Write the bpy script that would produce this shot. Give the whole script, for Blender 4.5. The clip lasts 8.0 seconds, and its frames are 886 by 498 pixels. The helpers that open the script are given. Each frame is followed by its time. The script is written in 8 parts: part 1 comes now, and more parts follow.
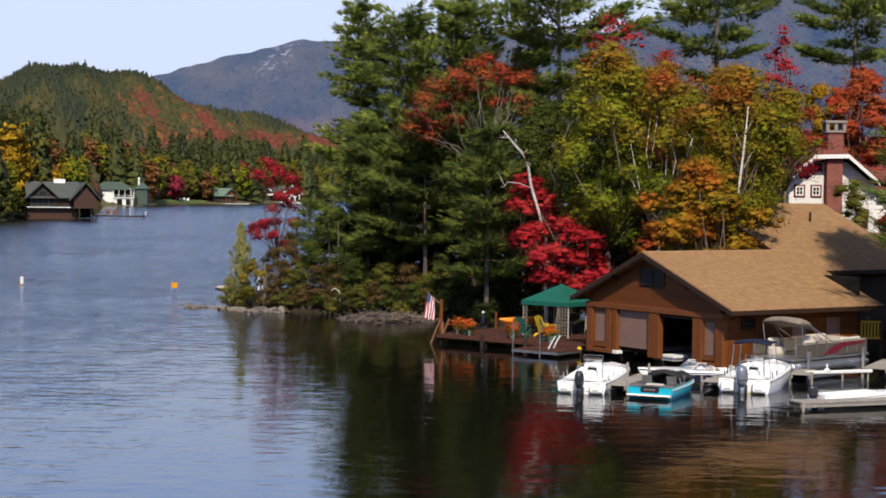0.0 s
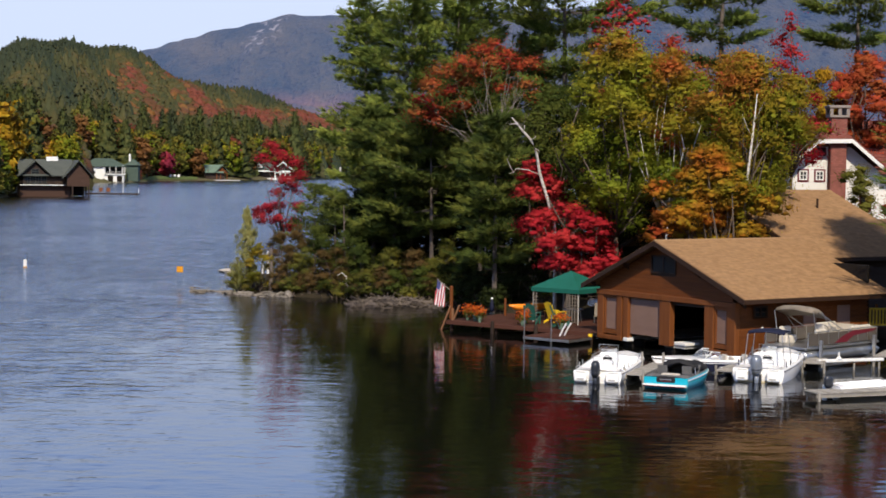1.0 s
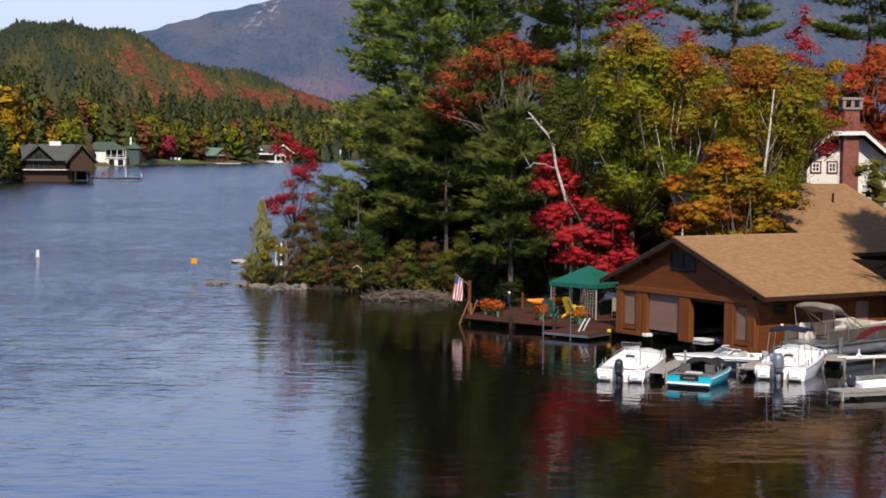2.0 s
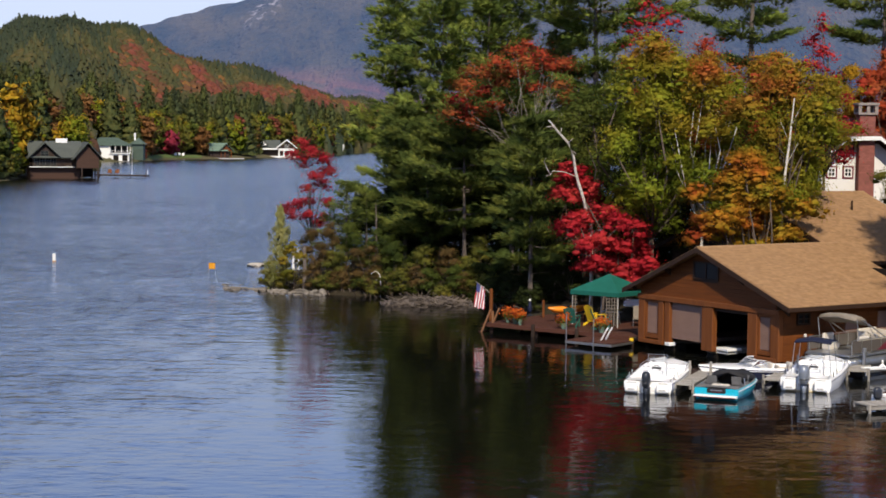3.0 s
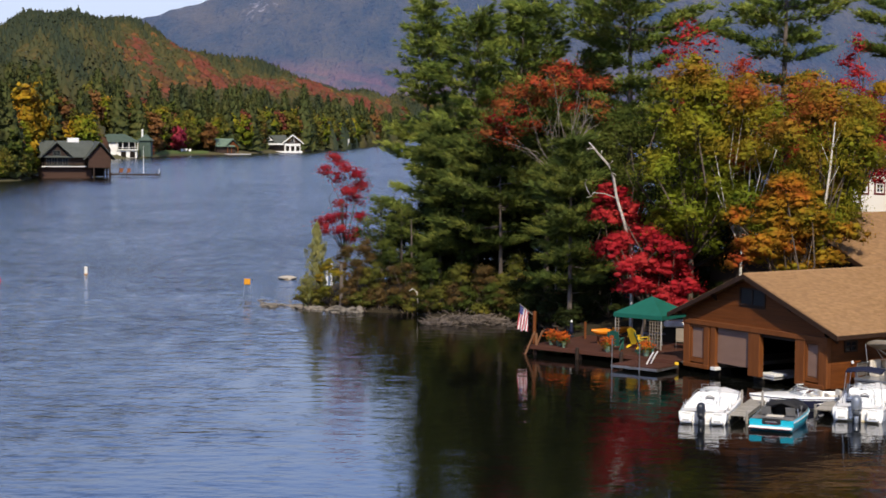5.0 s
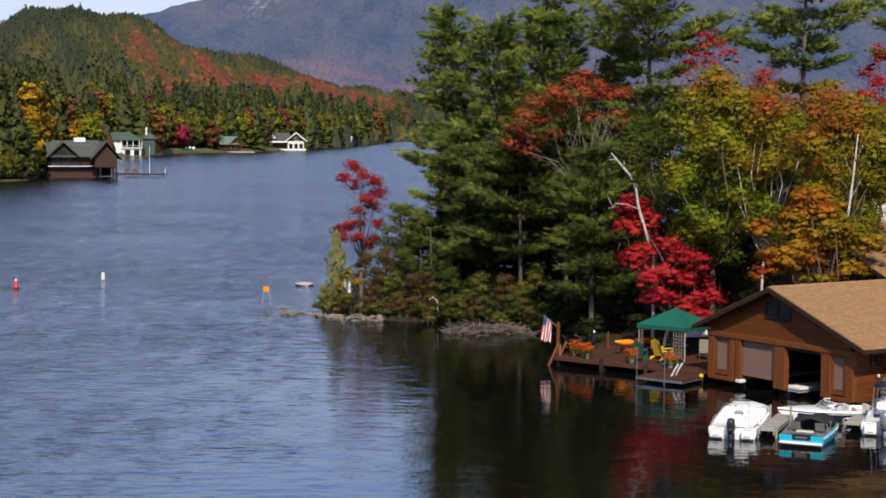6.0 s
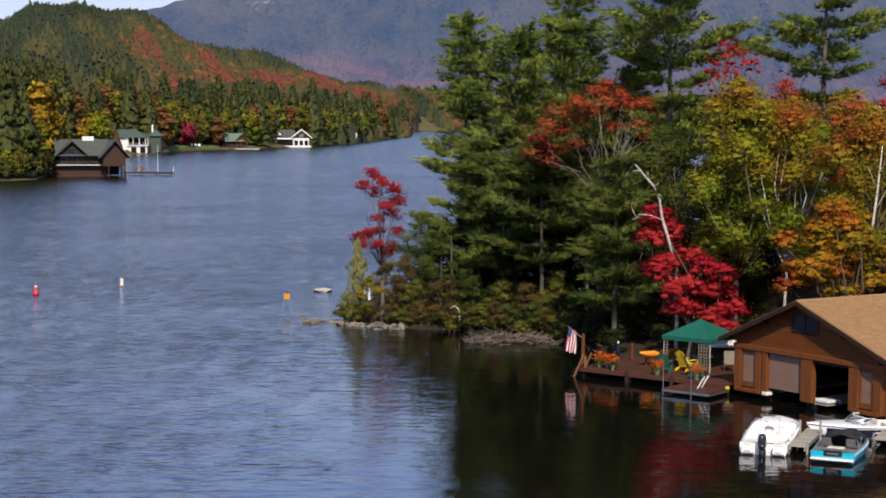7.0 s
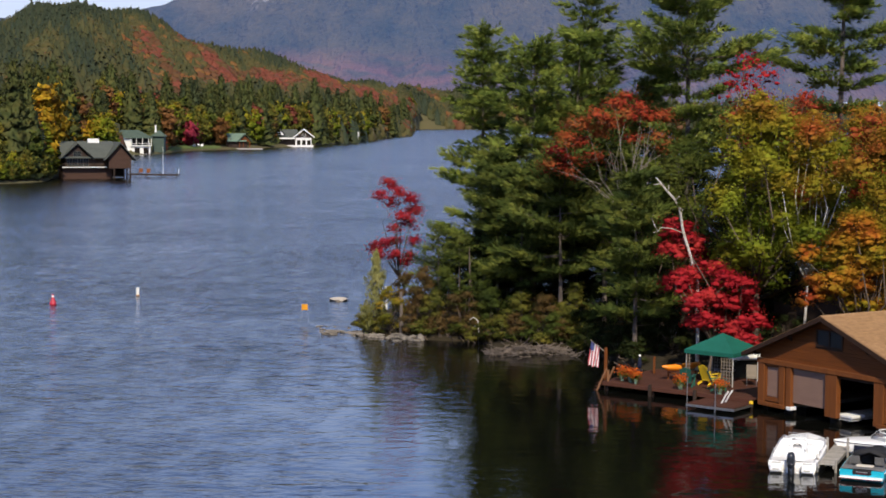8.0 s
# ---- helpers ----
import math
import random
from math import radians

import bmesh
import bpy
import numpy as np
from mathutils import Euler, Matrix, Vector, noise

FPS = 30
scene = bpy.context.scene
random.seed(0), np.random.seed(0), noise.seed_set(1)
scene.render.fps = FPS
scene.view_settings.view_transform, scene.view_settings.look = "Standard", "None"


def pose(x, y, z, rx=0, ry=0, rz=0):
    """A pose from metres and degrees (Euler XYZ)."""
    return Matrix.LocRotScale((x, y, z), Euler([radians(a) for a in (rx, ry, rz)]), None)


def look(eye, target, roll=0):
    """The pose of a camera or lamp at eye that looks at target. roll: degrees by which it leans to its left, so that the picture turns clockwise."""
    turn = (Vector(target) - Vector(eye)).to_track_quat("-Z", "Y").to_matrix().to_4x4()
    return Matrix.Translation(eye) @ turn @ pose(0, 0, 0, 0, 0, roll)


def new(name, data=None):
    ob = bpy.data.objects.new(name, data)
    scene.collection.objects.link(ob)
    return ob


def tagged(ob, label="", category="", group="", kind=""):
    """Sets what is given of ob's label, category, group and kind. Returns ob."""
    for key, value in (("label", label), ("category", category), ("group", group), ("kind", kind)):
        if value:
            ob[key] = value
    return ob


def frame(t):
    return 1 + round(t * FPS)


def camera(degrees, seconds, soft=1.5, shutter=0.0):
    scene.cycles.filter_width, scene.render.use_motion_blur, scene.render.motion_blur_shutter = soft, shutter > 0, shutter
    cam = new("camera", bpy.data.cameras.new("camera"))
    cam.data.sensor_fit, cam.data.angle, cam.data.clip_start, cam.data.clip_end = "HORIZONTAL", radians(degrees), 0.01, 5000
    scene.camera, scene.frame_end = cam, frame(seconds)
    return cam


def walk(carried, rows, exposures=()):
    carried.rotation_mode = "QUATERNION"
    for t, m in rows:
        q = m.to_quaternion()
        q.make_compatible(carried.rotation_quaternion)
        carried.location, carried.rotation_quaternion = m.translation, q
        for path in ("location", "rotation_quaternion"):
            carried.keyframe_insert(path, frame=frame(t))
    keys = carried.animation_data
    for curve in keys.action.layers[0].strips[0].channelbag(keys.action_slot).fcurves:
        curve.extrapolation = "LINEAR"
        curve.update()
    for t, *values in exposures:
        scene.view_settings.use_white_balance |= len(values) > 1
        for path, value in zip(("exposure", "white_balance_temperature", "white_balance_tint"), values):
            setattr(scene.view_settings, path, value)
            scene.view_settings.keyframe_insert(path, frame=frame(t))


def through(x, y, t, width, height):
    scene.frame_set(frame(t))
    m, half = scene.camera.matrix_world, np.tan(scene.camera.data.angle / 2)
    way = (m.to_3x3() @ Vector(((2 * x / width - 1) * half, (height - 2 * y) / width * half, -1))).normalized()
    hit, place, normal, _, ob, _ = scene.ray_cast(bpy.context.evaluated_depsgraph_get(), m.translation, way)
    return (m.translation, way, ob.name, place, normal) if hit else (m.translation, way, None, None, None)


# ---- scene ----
cam = camera(29.0, 8.0, 1.7)
PATH = [
    (0, (2.827, 0.944, 8.926), (2.832, 2.943, 8.855), 0.7),
    (0.5, (2.179, 0.706, 9.276), (2.194, 2.704, 9.19), 0.7),
    (1, (1.551, 0.535, 9.622), (1.57, 2.532, 9.522), 0.7),
    (1.5, (0.967, 0.362, 10.001), (0.988, 2.359, 9.888), 0.7),
    (3, (-0.853, -0.362, 11.349), (-0.833, 1.634, 11.219), 0.6),
    (3.5, (-1.473, -0.557, 11.832), (-1.454, 1.439, 11.699), 0.6),
    (4, (-2.1, -0.769, 12.32), (-2.08, 1.226, 12.183), 0.6),
    (4.5, (-2.722, -0.942, 12.812), (-2.703, 1.053, 12.673), 0.5),
    (6, (-4.806, -1.426, 14.196), (-4.788, 0.569, 14.051), 0.5),
    (6.5, (-5.471, -1.57, 14.738), (-5.455, 0.424, 14.589), 0.4),
    (7, (-6.184, -1.699, 15.208), (-6.169, 0.295, 15.057), 0.5),
    (7.5, (-6.886, -1.873, 15.723), (-6.871, 0.121, 15.57), 0.4),
    (8, (-7.565, -1.943, 16.241), (-7.55, 0.051, 16.087), 0.4),
]
walk(cam, [(t, look(eye, target, roll)) for t, eye, target, roll in PATH], [(0, 0.05, 6500, 11)])

# ---- light ----
SUN_FROM = Vector((0.05, -0.715, 0.7)).normalized()
sun = new("sun", bpy.data.lights.new("sun", "SUN"))
sun.data.energy, sun.data.angle, sun.data.color = 4.85, radians(0.5), (1.0, 0.885, 0.71)
sun.matrix_world = look((0, 0, 60), Vector((0, 0, 60)) - SUN_FROM)

world = bpy.data.worlds.new("sky")
scene.world = world
world.use_nodes = True
wn, wl = world.node_tree.nodes, world.node_tree.links
wn.clear()
sky = wn.new("ShaderNodeTexSky")
sky.sky_type, sky.sun_disc = "NISHITA", False
sky.sun_elevation = math.asin(SUN_FROM.z)
sky.sun_rotation = math.atan2(SUN_FROM.x, SUN_FROM.y)
sky.air_density, sky.dust_density, sky.ozone_density = 1.1, 0.5, 3.0
# thin high cloud
geo = wn.new("ShaderNodeTexCoord")
stretch = wn.new("ShaderNodeMapping")
stretch.inputs["Scale"].default_value = (1.0, 1.0, 4.5)
cloud = wn.new("ShaderNodeTexNoise")
cloud.inputs["Scale"].default_value, cloud.inputs["Detail"].default_value = 2.6, 6
ramp = wn.new("ShaderNodeValToRGB")
ramp.color_ramp.elements[0].position, ramp.color_ramp.elements[0].color = 0.38, (0.05, 0.05, 0.05, 1)
ramp.color_ramp.elements[1].position, ramp.color_ramp.elements[1].color = 0.72, (0.62, 0.62, 0.62, 1)
blend = wn.new("ShaderNodeMix")
blend.data_type = "RGBA"
blend.inputs["B"].default_value = (4.95, 5.75, 7.45, 1)
back = wn.new("ShaderNodeBackground")
back.inputs["Strength"].default_value = 0.132
out = wn.new("ShaderNodeOutputWorld")
wl.new(geo.outputs["Generated"], stretch.inputs["Vector"])
wl.new(stretch.outputs["Vector"], cloud.inputs["Vector"])
wl.new(cloud.outputs["Fac"], ramp.inputs["Fac"])
way = wn.new("ShaderNodeSeparateXYZ")
wl.new(geo.outputs["Generated"], way.inputs["Vector"])
veil = wn.new("ShaderNodeMapRange")
veil.interpolation_type = "SMOOTHSTEP"
for k, v in (("From Min", 0.1), ("From Max", 0.34), ("To Min", 1.0), ("To Max", 0.0)):
    veil.inputs[k].default_value = v
wl.new(way.outputs["Z"], veil.inputs["Value"])
most = wn.new("ShaderNodeMath")
most.operation = "MAXIMUM"
wl.new(ramp.outputs["Color"], most.inputs[0])
wl.new(veil.outputs["Result"], most.inputs[1])
wl.new(most.outputs[0], blend.inputs["Factor"])
tone = wn.new("ShaderNodeMix")
tone.data_type, tone.blend_type = "RGBA", "MULTIPLY"
tone.inputs["Factor"].default_value = 1.0
tone.inputs["B"].default_value = (0.85, 0.95, 1.36, 1)
wl.new(sky.outputs["Color"], tone.inputs["A"])
# brighter towards the hazy horizon
haze = wn.new("ShaderNodeMapRange")
for k, v in (("From Min", 0.1), ("From Max", 0.62), ("To Min", 2.45), ("To Max", 0.3)):
    haze.inputs[k].default_value = v
wl.new(way.outputs["Z"], haze.inputs["Value"])
dim = wn.new("ShaderNodeMix")
dim.data_type, dim.blend_type = "RGBA", "MULTIPLY"
dim.inputs["Factor"].default_value = 1.0
wl.new(tone.outputs["Result"], dim.inputs["A"])
wl.new(haze.outputs["Result"], dim.inputs["B"])
wl.new(dim.outputs["Result"], blend.inputs["A"])
wl.new(blend.outputs["Result"], back.inputs["Color"])
wl.new(back.outputs["Background"], out.inputs["Surface"])

# ---- materials ----


def rgba(c):
    return (c[0], c[1], c[2], 1.0)


def material(name, a, b=None, rough=0.6, metal=0.0, scale=6.0, fine=60.0, bump=0.2, dist=0.01, spread=0.0, coat=0.0, stretch3=(1, 1, 1), each=False):
    """Two colours mixed by broad noise and fine grain; spread varies the value from island to island (or object to object)."""
    m = bpy.data.materials.new(name)
    m.use_nodes = True
    n, l = m.node_tree.nodes, m.node_tree.links
    p = n["Principled BSDF"]
    b = b or tuple(v * 0.7 for v in a)
    tc = n.new("ShaderNodeTexCoord")
    mp = n.new("ShaderNodeMapping")
    mp.inputs["Scale"].default_value = stretch3
    l.new(tc.outputs["Object"], mp.inputs["Vector"])
    n1 = n.new("ShaderNodeTexNoise")
    n1.inputs["Scale"].default_value, n1.inputs["Detail"].default_value = scale, 5
    n2 = n.new("ShaderNodeTexNoise")
    n2.inputs["Scale"].default_value, n2.inputs["Detail"].default_value = fine, 3
    l.new(mp.outputs["Vector"], n1.inputs["Vector"])
    l.new(mp.outputs["Vector"], n2.inputs["Vector"])
    add = n.new("ShaderNodeMath")
    add.operation = "MULTIPLY_ADD"
    add.inputs[1].default_value = 0.6
    l.new(n2.outputs["Fac"], add.inputs[0])
    sc = n.new("ShaderNodeMath")
    sc.operation = "MULTIPLY_ADD"
    sc.inputs[1].default_value, sc.inputs[2].default_value = 1.6, -0.6
    l.new(n1.outputs["Fac"], sc.inputs[0])
    l.new(sc.outputs[0], add.inputs[2])
    mix = n.new("ShaderNodeMix")
    mix.data_type = "RGBA"
    mix.inputs["A"].default_value, mix.inputs["B"].default_value = rgba(a), rgba(b)
    l.new(add.outputs[0], mix.inputs["Factor"])
    colour = mix.outputs["Result"]
    if spread:
        src = n.new("ShaderNodeObjectInfo" if each else "ShaderNodeNewGeometry")
        hsv = n.new("ShaderNodeHueSaturation")
        mr = n.new("ShaderNodeMapRange")
        mr.inputs["To Min"].default_value, mr.inputs["To Max"].default_value = 1 - spread, 1 + spread
        l.new(src.outputs["Random" if each else "Random Per Island"], mr.inputs["Value"])
        l.new(mr.outputs["Result"], hsv.inputs["Value"])
        l.new(colour, hsv.inputs["Color"])
        colour = hsv.outputs["Color"]
    l.new(colour, p.inputs["Base Color"])
    p.inputs["Roughness"].default_value, p.inputs["Metallic"].default_value = rough, metal
    if rough >= 0.55 and not metal:
        p.inputs["Specular IOR Level"].default_value = 0.22
    if coat:
        p.inputs["Coat Weight"].default_value = coat
    if bump:
        bp = n.new("ShaderNodeBump")
        bp.inputs["Strength"].default_value, bp.inputs["Distance"].default_value = bump, dist
        l.new(n2.outputs["Fac"], bp.inputs["Height"])
        l.new(bp.outputs["Normal"], p.inputs["Normal"])
    return m


def leaf_material(name, cols, patch=0.45, through=0.35, each=0.3, bright=0.24, gain=2.7, base=-0.82, top=None, soft=0.62):
    """Leaves: colours in patches over the crown, varied from leaf to leaf; some light passes through."""
    m = bpy.data.materials.new(name)
    m.use_nodes = True
    n, l = m.node_tree.nodes, m.node_tree.links
    p, o = n["Principled BSDF"], n["Material Output"]
    tc = n.new("ShaderNodeTexCoord")
    no = n.new("ShaderNodeTexNoise")
    no.inputs["Scale"].default_value, no.inputs["Detail"].default_value = patch, 3
    l.new(tc.outputs["Object"], no.inputs["Vector"])
    g = n.new("ShaderNodeNewGeometry")
    mul = n.new("ShaderNodeMath")
    mul.operation = "MULTIPLY_ADD"
    mul.inputs[1].default_value, mul.inputs[2].default_value = each, -each / 2
    l.new(g.outputs["Random Per Island"], mul.inputs[0])
    sc = n.new("ShaderNodeMath")
    sc.operation = "MULTIPLY_ADD"
    sc.inputs[1].default_value, sc.inputs[2].default_value = gain, base
    l.new(no.outputs["Fac"], sc.inputs[0])
    add = n.new("ShaderNodeMath")
    l.new(sc.outputs[0], add.inputs[0])
    l.new(mul.outputs[0], add.inputs[1])
    if top:
        # the crown's top turns first
        sz = n.new("ShaderNodeSeparateXYZ")
        l.new(tc.outputs["Object"], sz.inputs["Vector"])
        hi = n.new("ShaderNodeMapRange")
        for k, v in (("From Min", top[0]), ("From Max", top[1]), ("To Min", 0.0), ("To Max", top[2])):
            hi.inputs[k].default_value = v
        l.new(sz.outputs["Z"], hi.inputs["Value"])
        low = add
        add = n.new("ShaderNodeMath")
        l.new(low.outputs[0], add.inputs[0])
        l.new(hi.outputs["Result"], add.inputs[1])
    r = n.new("ShaderNodeValToRGB")
    el = r.color_ramp.elements
    for i, c in enumerate(cols):
        at = i / (len(cols) - 1)
        e = el[i] if i < 2 else el.new(at)
        e.position, e.color = at, rgba(c)
    if len(cols) > 2:
        el[1].position = 1 / (len(cols) - 1)
    l.new(add.outputs[0], r.inputs["Fac"])
    hsv = n.new("ShaderNodeHueSaturation")
    mr = n.new("ShaderNodeMapRange")
    mr.inputs["To Min"].default_value, mr.inputs["To Max"].default_value = 1 - bright, 1 + bright
    wn2 = n.new("ShaderNodeTexWhiteNoise")
    wn2.noise_dimensions = "1D"
    l.new(g.outputs["Random Per Island"], wn2.inputs["W"])
    l.new(wn2.outputs["Value"], mr.inputs["Value"])
    l.new(mr.outputs["Result"], hsv.inputs["Value"])
    l.new(r.outputs["Color"], hsv.inputs["Color"])
    l.new(hsv.outputs["Color"], p.inputs["Base Color"])
    p.inputs["Roughness"].default_value = 0.65
    p.inputs["Specular IOR Level"].default_value = 0.08
    # leaves of a clump share its rounded relief
    puff = n.new("ShaderNodeAttribute")
    puff.attribute_name = "puff"
    turn = n.new("ShaderNodeVectorTransform")
    turn.vector_type, turn.convert_from, turn.convert_to = "NORMAL", "OBJECT", "WORLD"
    l.new(puff.outputs["Vector"], turn.inputs["Vector"])
    both = n.new("ShaderNodeMix")
    both.data_type = "VECTOR"
    both.inputs["Factor"].default_value = soft
    l.new(g.outputs["Normal"], both.inputs[4])
    l.new(turn.outputs["Vector"], both.inputs[5])
    unit = n.new("ShaderNodeVectorMath")
    unit.operation = "NORMALIZE"
    l.new(both.outputs[1], unit.inputs[0])
    l.new(unit.outputs["Vector"], p.inputs["Normal"])
    tr = n.new("ShaderNodeBsdfTranslucent")
    l.new(unit.outputs["Vector"], tr.inputs["Normal"])
    l.new(hsv.outputs["Color"], tr.inputs["Color"])
    mx = n.new("ShaderNodeMixShader")
    mx.inputs["Fac"].default_value = through
    l.new(p.outputs["BSDF"], mx.inputs[1])
    l.new(tr.outputs["BSDF"], mx.inputs[2])
    l.new(mx.outputs["Shader"], o.inputs["Surface"])
    return m


def water_material():
    m = bpy.data.materials.new("lake_water")
    m.use_nodes = True
    n, l = m.node_tree.nodes, m.node_tree.links
    p = n["Principled BSDF"]
    p.inputs["Base Color"].default_value = (0.0035, 0.0038, 0.0032, 1)
    p.inputs["Roughness"].default_value, p.inputs["IOR"].default_value = 0.13, 1.333
    tc = n.new("ShaderNodeTexCoord")
    heights = []
    for (sx, sy, scale, detail, weight) in ((0.62, 1.0, 1.0, 4, 1.45), (0.13, 0.4, 1.0, 3, 1.4), (1.5, 2.8, 1.0, 2, 0.28)):
        mp = n.new("ShaderNodeMapping")
        mp.inputs["Scale"].default_value = (sx, sy, 1)
        mp.inputs["Rotation"].default_value = (0, 0, 0.1)
        l.new(tc.outputs["Object"], mp.inputs["Vector"])
        no = n.new("ShaderNodeTexNoise")
        no.inputs["Scale"].default_value, no.inputs["Detail"].default_value = scale, detail
        l.new(mp.outputs["Vector"], no.inputs["Vector"])
        w = n.new("ShaderNodeMath")
        w.operation = "MULTIPLY"
        w.inputs[1].default_value = weight
        l.new(no.outputs["Fac"], w.inputs[0])
        heights.append(w.outputs[0])
    a = n.new("ShaderNodeMath")
    l.new(heights[0], a.inputs[0])
    l.new(heights[1], a.inputs[1])
    b = n.new("ShaderNodeMath")
    l.new(a.outputs[0], b.inputs[0])
    l.new(heights[2], b.inputs[1])
    # calmer in the lee of the wooded point, and in patches of slack wind
    sep = n.new("ShaderNodeSeparateXYZ")
    l.new(tc.outputs["Object"], sep.inputs["Vector"])
    lee = n.new("ShaderNodeMapRange")
    lee.interpolation_type = "SMOOTHSTEP"
    for k, v in (("From Min", -24), ("From Max", -1), ("To Min", 1.0), ("To Max", 0.17)):
        lee.inputs[k].default_value = v
    l.new(sep.outputs["X"], lee.inputs["Value"])
    wash = n.new("ShaderNodeMapRange")
    wash.interpolation_type = "SMOOTHSTEP"
    for k, v in (("From Min", 66), ("From Max", 90), ("To Min", 0.24), ("To Max", 0.14)):
        wash.inputs[k].default_value = v
    l.new(sep.outputs["Y"], wash.inputs["Value"])
    l.new(wash.outputs["Result"], lee.inputs["To Max"])
    far = n.new("ShaderNodeMapRange")
    far.interpolation_type = "SMOOTHSTEP"
    for k, v in (("From Min", 118), ("From Max", 175), ("To Min", 0.0), ("To Max", 1.0)):
        far.inputs[k].default_value = v
    l.new(sep.outputs["Y"], far.inputs["Value"])
    mxm = n.new("ShaderNodeMath")
    mxm.operation = "MAXIMUM"
    l.new(lee.outputs["Result"], mxm.inputs[0])
    l.new(far.outputs["Result"], mxm.inputs[1])
    patch = n.new("ShaderNodeTexNoise")
    patch.inputs["Scale"].default_value, patch.inputs["Detail"].default_value = 0.035, 2
    l.new(tc.outputs["Object"], patch.inputs["Vector"])
    pr = n.new("ShaderNodeMapRange")
    for k, v in (("From Min", 0.3), ("From Max", 0.7), ("To Min", 0.55), ("To Max", 1.15)):
        pr.inputs[k].default_value = v
    l.new(patch.outputs["Fac"], pr.inputs["Value"])
    st = n.new("ShaderNodeMath")
    st.operation = "MULTIPLY"
    l.new(mxm.outputs[0], st.inputs[0])
    l.new(pr.outputs["Result"], st.inputs[1])
    # short gusts that ruffle the surface
    gm = n.new("ShaderNodeMapping")
    gm.inputs["Scale"].default_value = (0.6, 0.2, 1)
    l.new(tc.outputs["Object"], gm.inputs["Vector"])
    gust = n.new("ShaderNodeTexNoise")
    gust.inputs["Scale"].default_value, gust.inputs["Detail"].default_value = 1.0, 4
    l.new(gm.outputs["Vector"], gust.inputs["Vector"])
    gr = n.new("ShaderNodeMapRange")
    for k, v in (("From Min", 0.3), ("From Max", 0.7), ("To Min", 0.5), ("To Max", 1.5)):
        gr.inputs[k].default_value = v
    l.new(gust.outputs["Fac"], gr.inputs["Value"])
    st3 = n.new("ShaderNodeMath")
    st3.operation = "MULTIPLY"
    l.new(st.outputs[0], st3.inputs[0])
    l.new(gr.outputs["Result"], st3.inputs[1])
    st = st3
    # open water is rougher than the water by the point
    fetch = n.new("ShaderNodeMapRange")
    for k, v in (("From Min", 35), ("From Max", 150), ("To Min", 0.42), ("To Max", 1.95)):
        fetch.inputs[k].default_value = v
    l.new(sep.outputs["Y"], fetch.inputs["Value"])
    st2 = n.new("ShaderNodeMath")
    st2.operation = "MULTIPLY"
    l.new(st.outputs[0], st2.inputs[0])
    l.new(fetch.outputs["Result"], st2.inputs[1])
    st = st2
    rg = n.new("ShaderNodeMapRange")
    for k, v in (("From Min", 0.13), ("From Max", 1.0), ("To Min", 0.035), ("To Max", 0.16)):
        rg.inputs[k].default_value = v
    l.new(mxm.outputs[0], rg.inputs["Value"])
    l.new(rg.outputs["Result"], p.inputs["Roughness"])
    bp = n.new("ShaderNodeBump")
    bp.inputs["Distance"].default_value = 0.115
    l.new(st.outputs[0], bp.inputs["Strength"])
    l.new(b.outputs[0], bp.inputs["Height"])
    l.new(bp.outputs["Normal"], p.inputs["Normal"])
    return m


M = {}
M["water"] = water_material()
M["ground"] = material("forest_floor", (0.022, 0.018, 0.01), (0.036, 0.027, 0.014), 0.95, scale=0.6, fine=9, bump=0.6, dist=0.1)
M["lawn"] = material("lawn", (0.06, 0.11, 0.03), (0.12, 0.13, 0.04), 0.95, scale=0.4, fine=9)
M["cedar"] = material("stained_cedar", (0.168, 0.051, 0.0095), (0.09, 0.026, 0.005), 0.6, scale=1.3, fine=30, stretch3=(0.35, 1, 6), spread=0.12, each=True)
M["cedar_post"] = material("stained_post", (0.2, 0.067, 0.017), (0.12, 0.037, 0.01), 0.55, scale=1.5, fine=30, stretch3=(4, 4, 0.5))
M["cedar_pale"] = material("faded_cedar", (0.3, 0.15, 0.075), (0.2, 0.095, 0.045), 0.7, scale=1.5, fine=30, stretch3=(4, 4, 0.5))
M["panel"] = material("tan_door_panel", (0.25, 0.155, 0.115), (0.2, 0.12, 0.09), 0.6, scale=0.8, fine=25, stretch3=(1, 1, 3))
M["shingle"] = material("tan_shingle", (0.31, 0.185, 0.092), (0.235, 0.135, 0.066), 0.9, scale=3.0, fine=55, bump=0.5, dist=0.01, spread=0.13)
M["trim"] = material("dark_trim", (0.04, 0.02, 0.011), (0.025, 0.013, 0.008), 0.55, scale=2)
M["dark_wood"] = material("dark_brown_wood", (0.05, 0.032, 0.023), (0.03, 0.02, 0.015), 0.7, scale=1.0, fine=20, spread=0.15, each=True)
# near-black colour that holds the shade of interiors and openings
M["inside"] = material("interior_shade", (0.015, 0.011, 0.008), (0.009, 0.007, 0.005), 0.9)
M["white"] = material("white_paint", (0.8, 0.8, 0.78), (0.7, 0.7, 0.67), 0.55, scale=0.8, fine=14, bump=0.08)
M["stucco"] = material("white_stucco", (0.78, 0.77, 0.74), (0.66, 0.64, 0.6), 0.85, scale=0.6, fine=25, bump=0.3)
M["gel"] = material("white_gelcoat", (0.97, 0.97, 0.96), (0.95, 0.95, 0.94), 0.25, scale=1.2, fine=15, bump=0.0, coat=0.4)
M["rub_grey"] = material("grey_rub_rail", (0.2, 0.2, 0.21), (0.14, 0.14, 0.15), 0.5, scale=3)
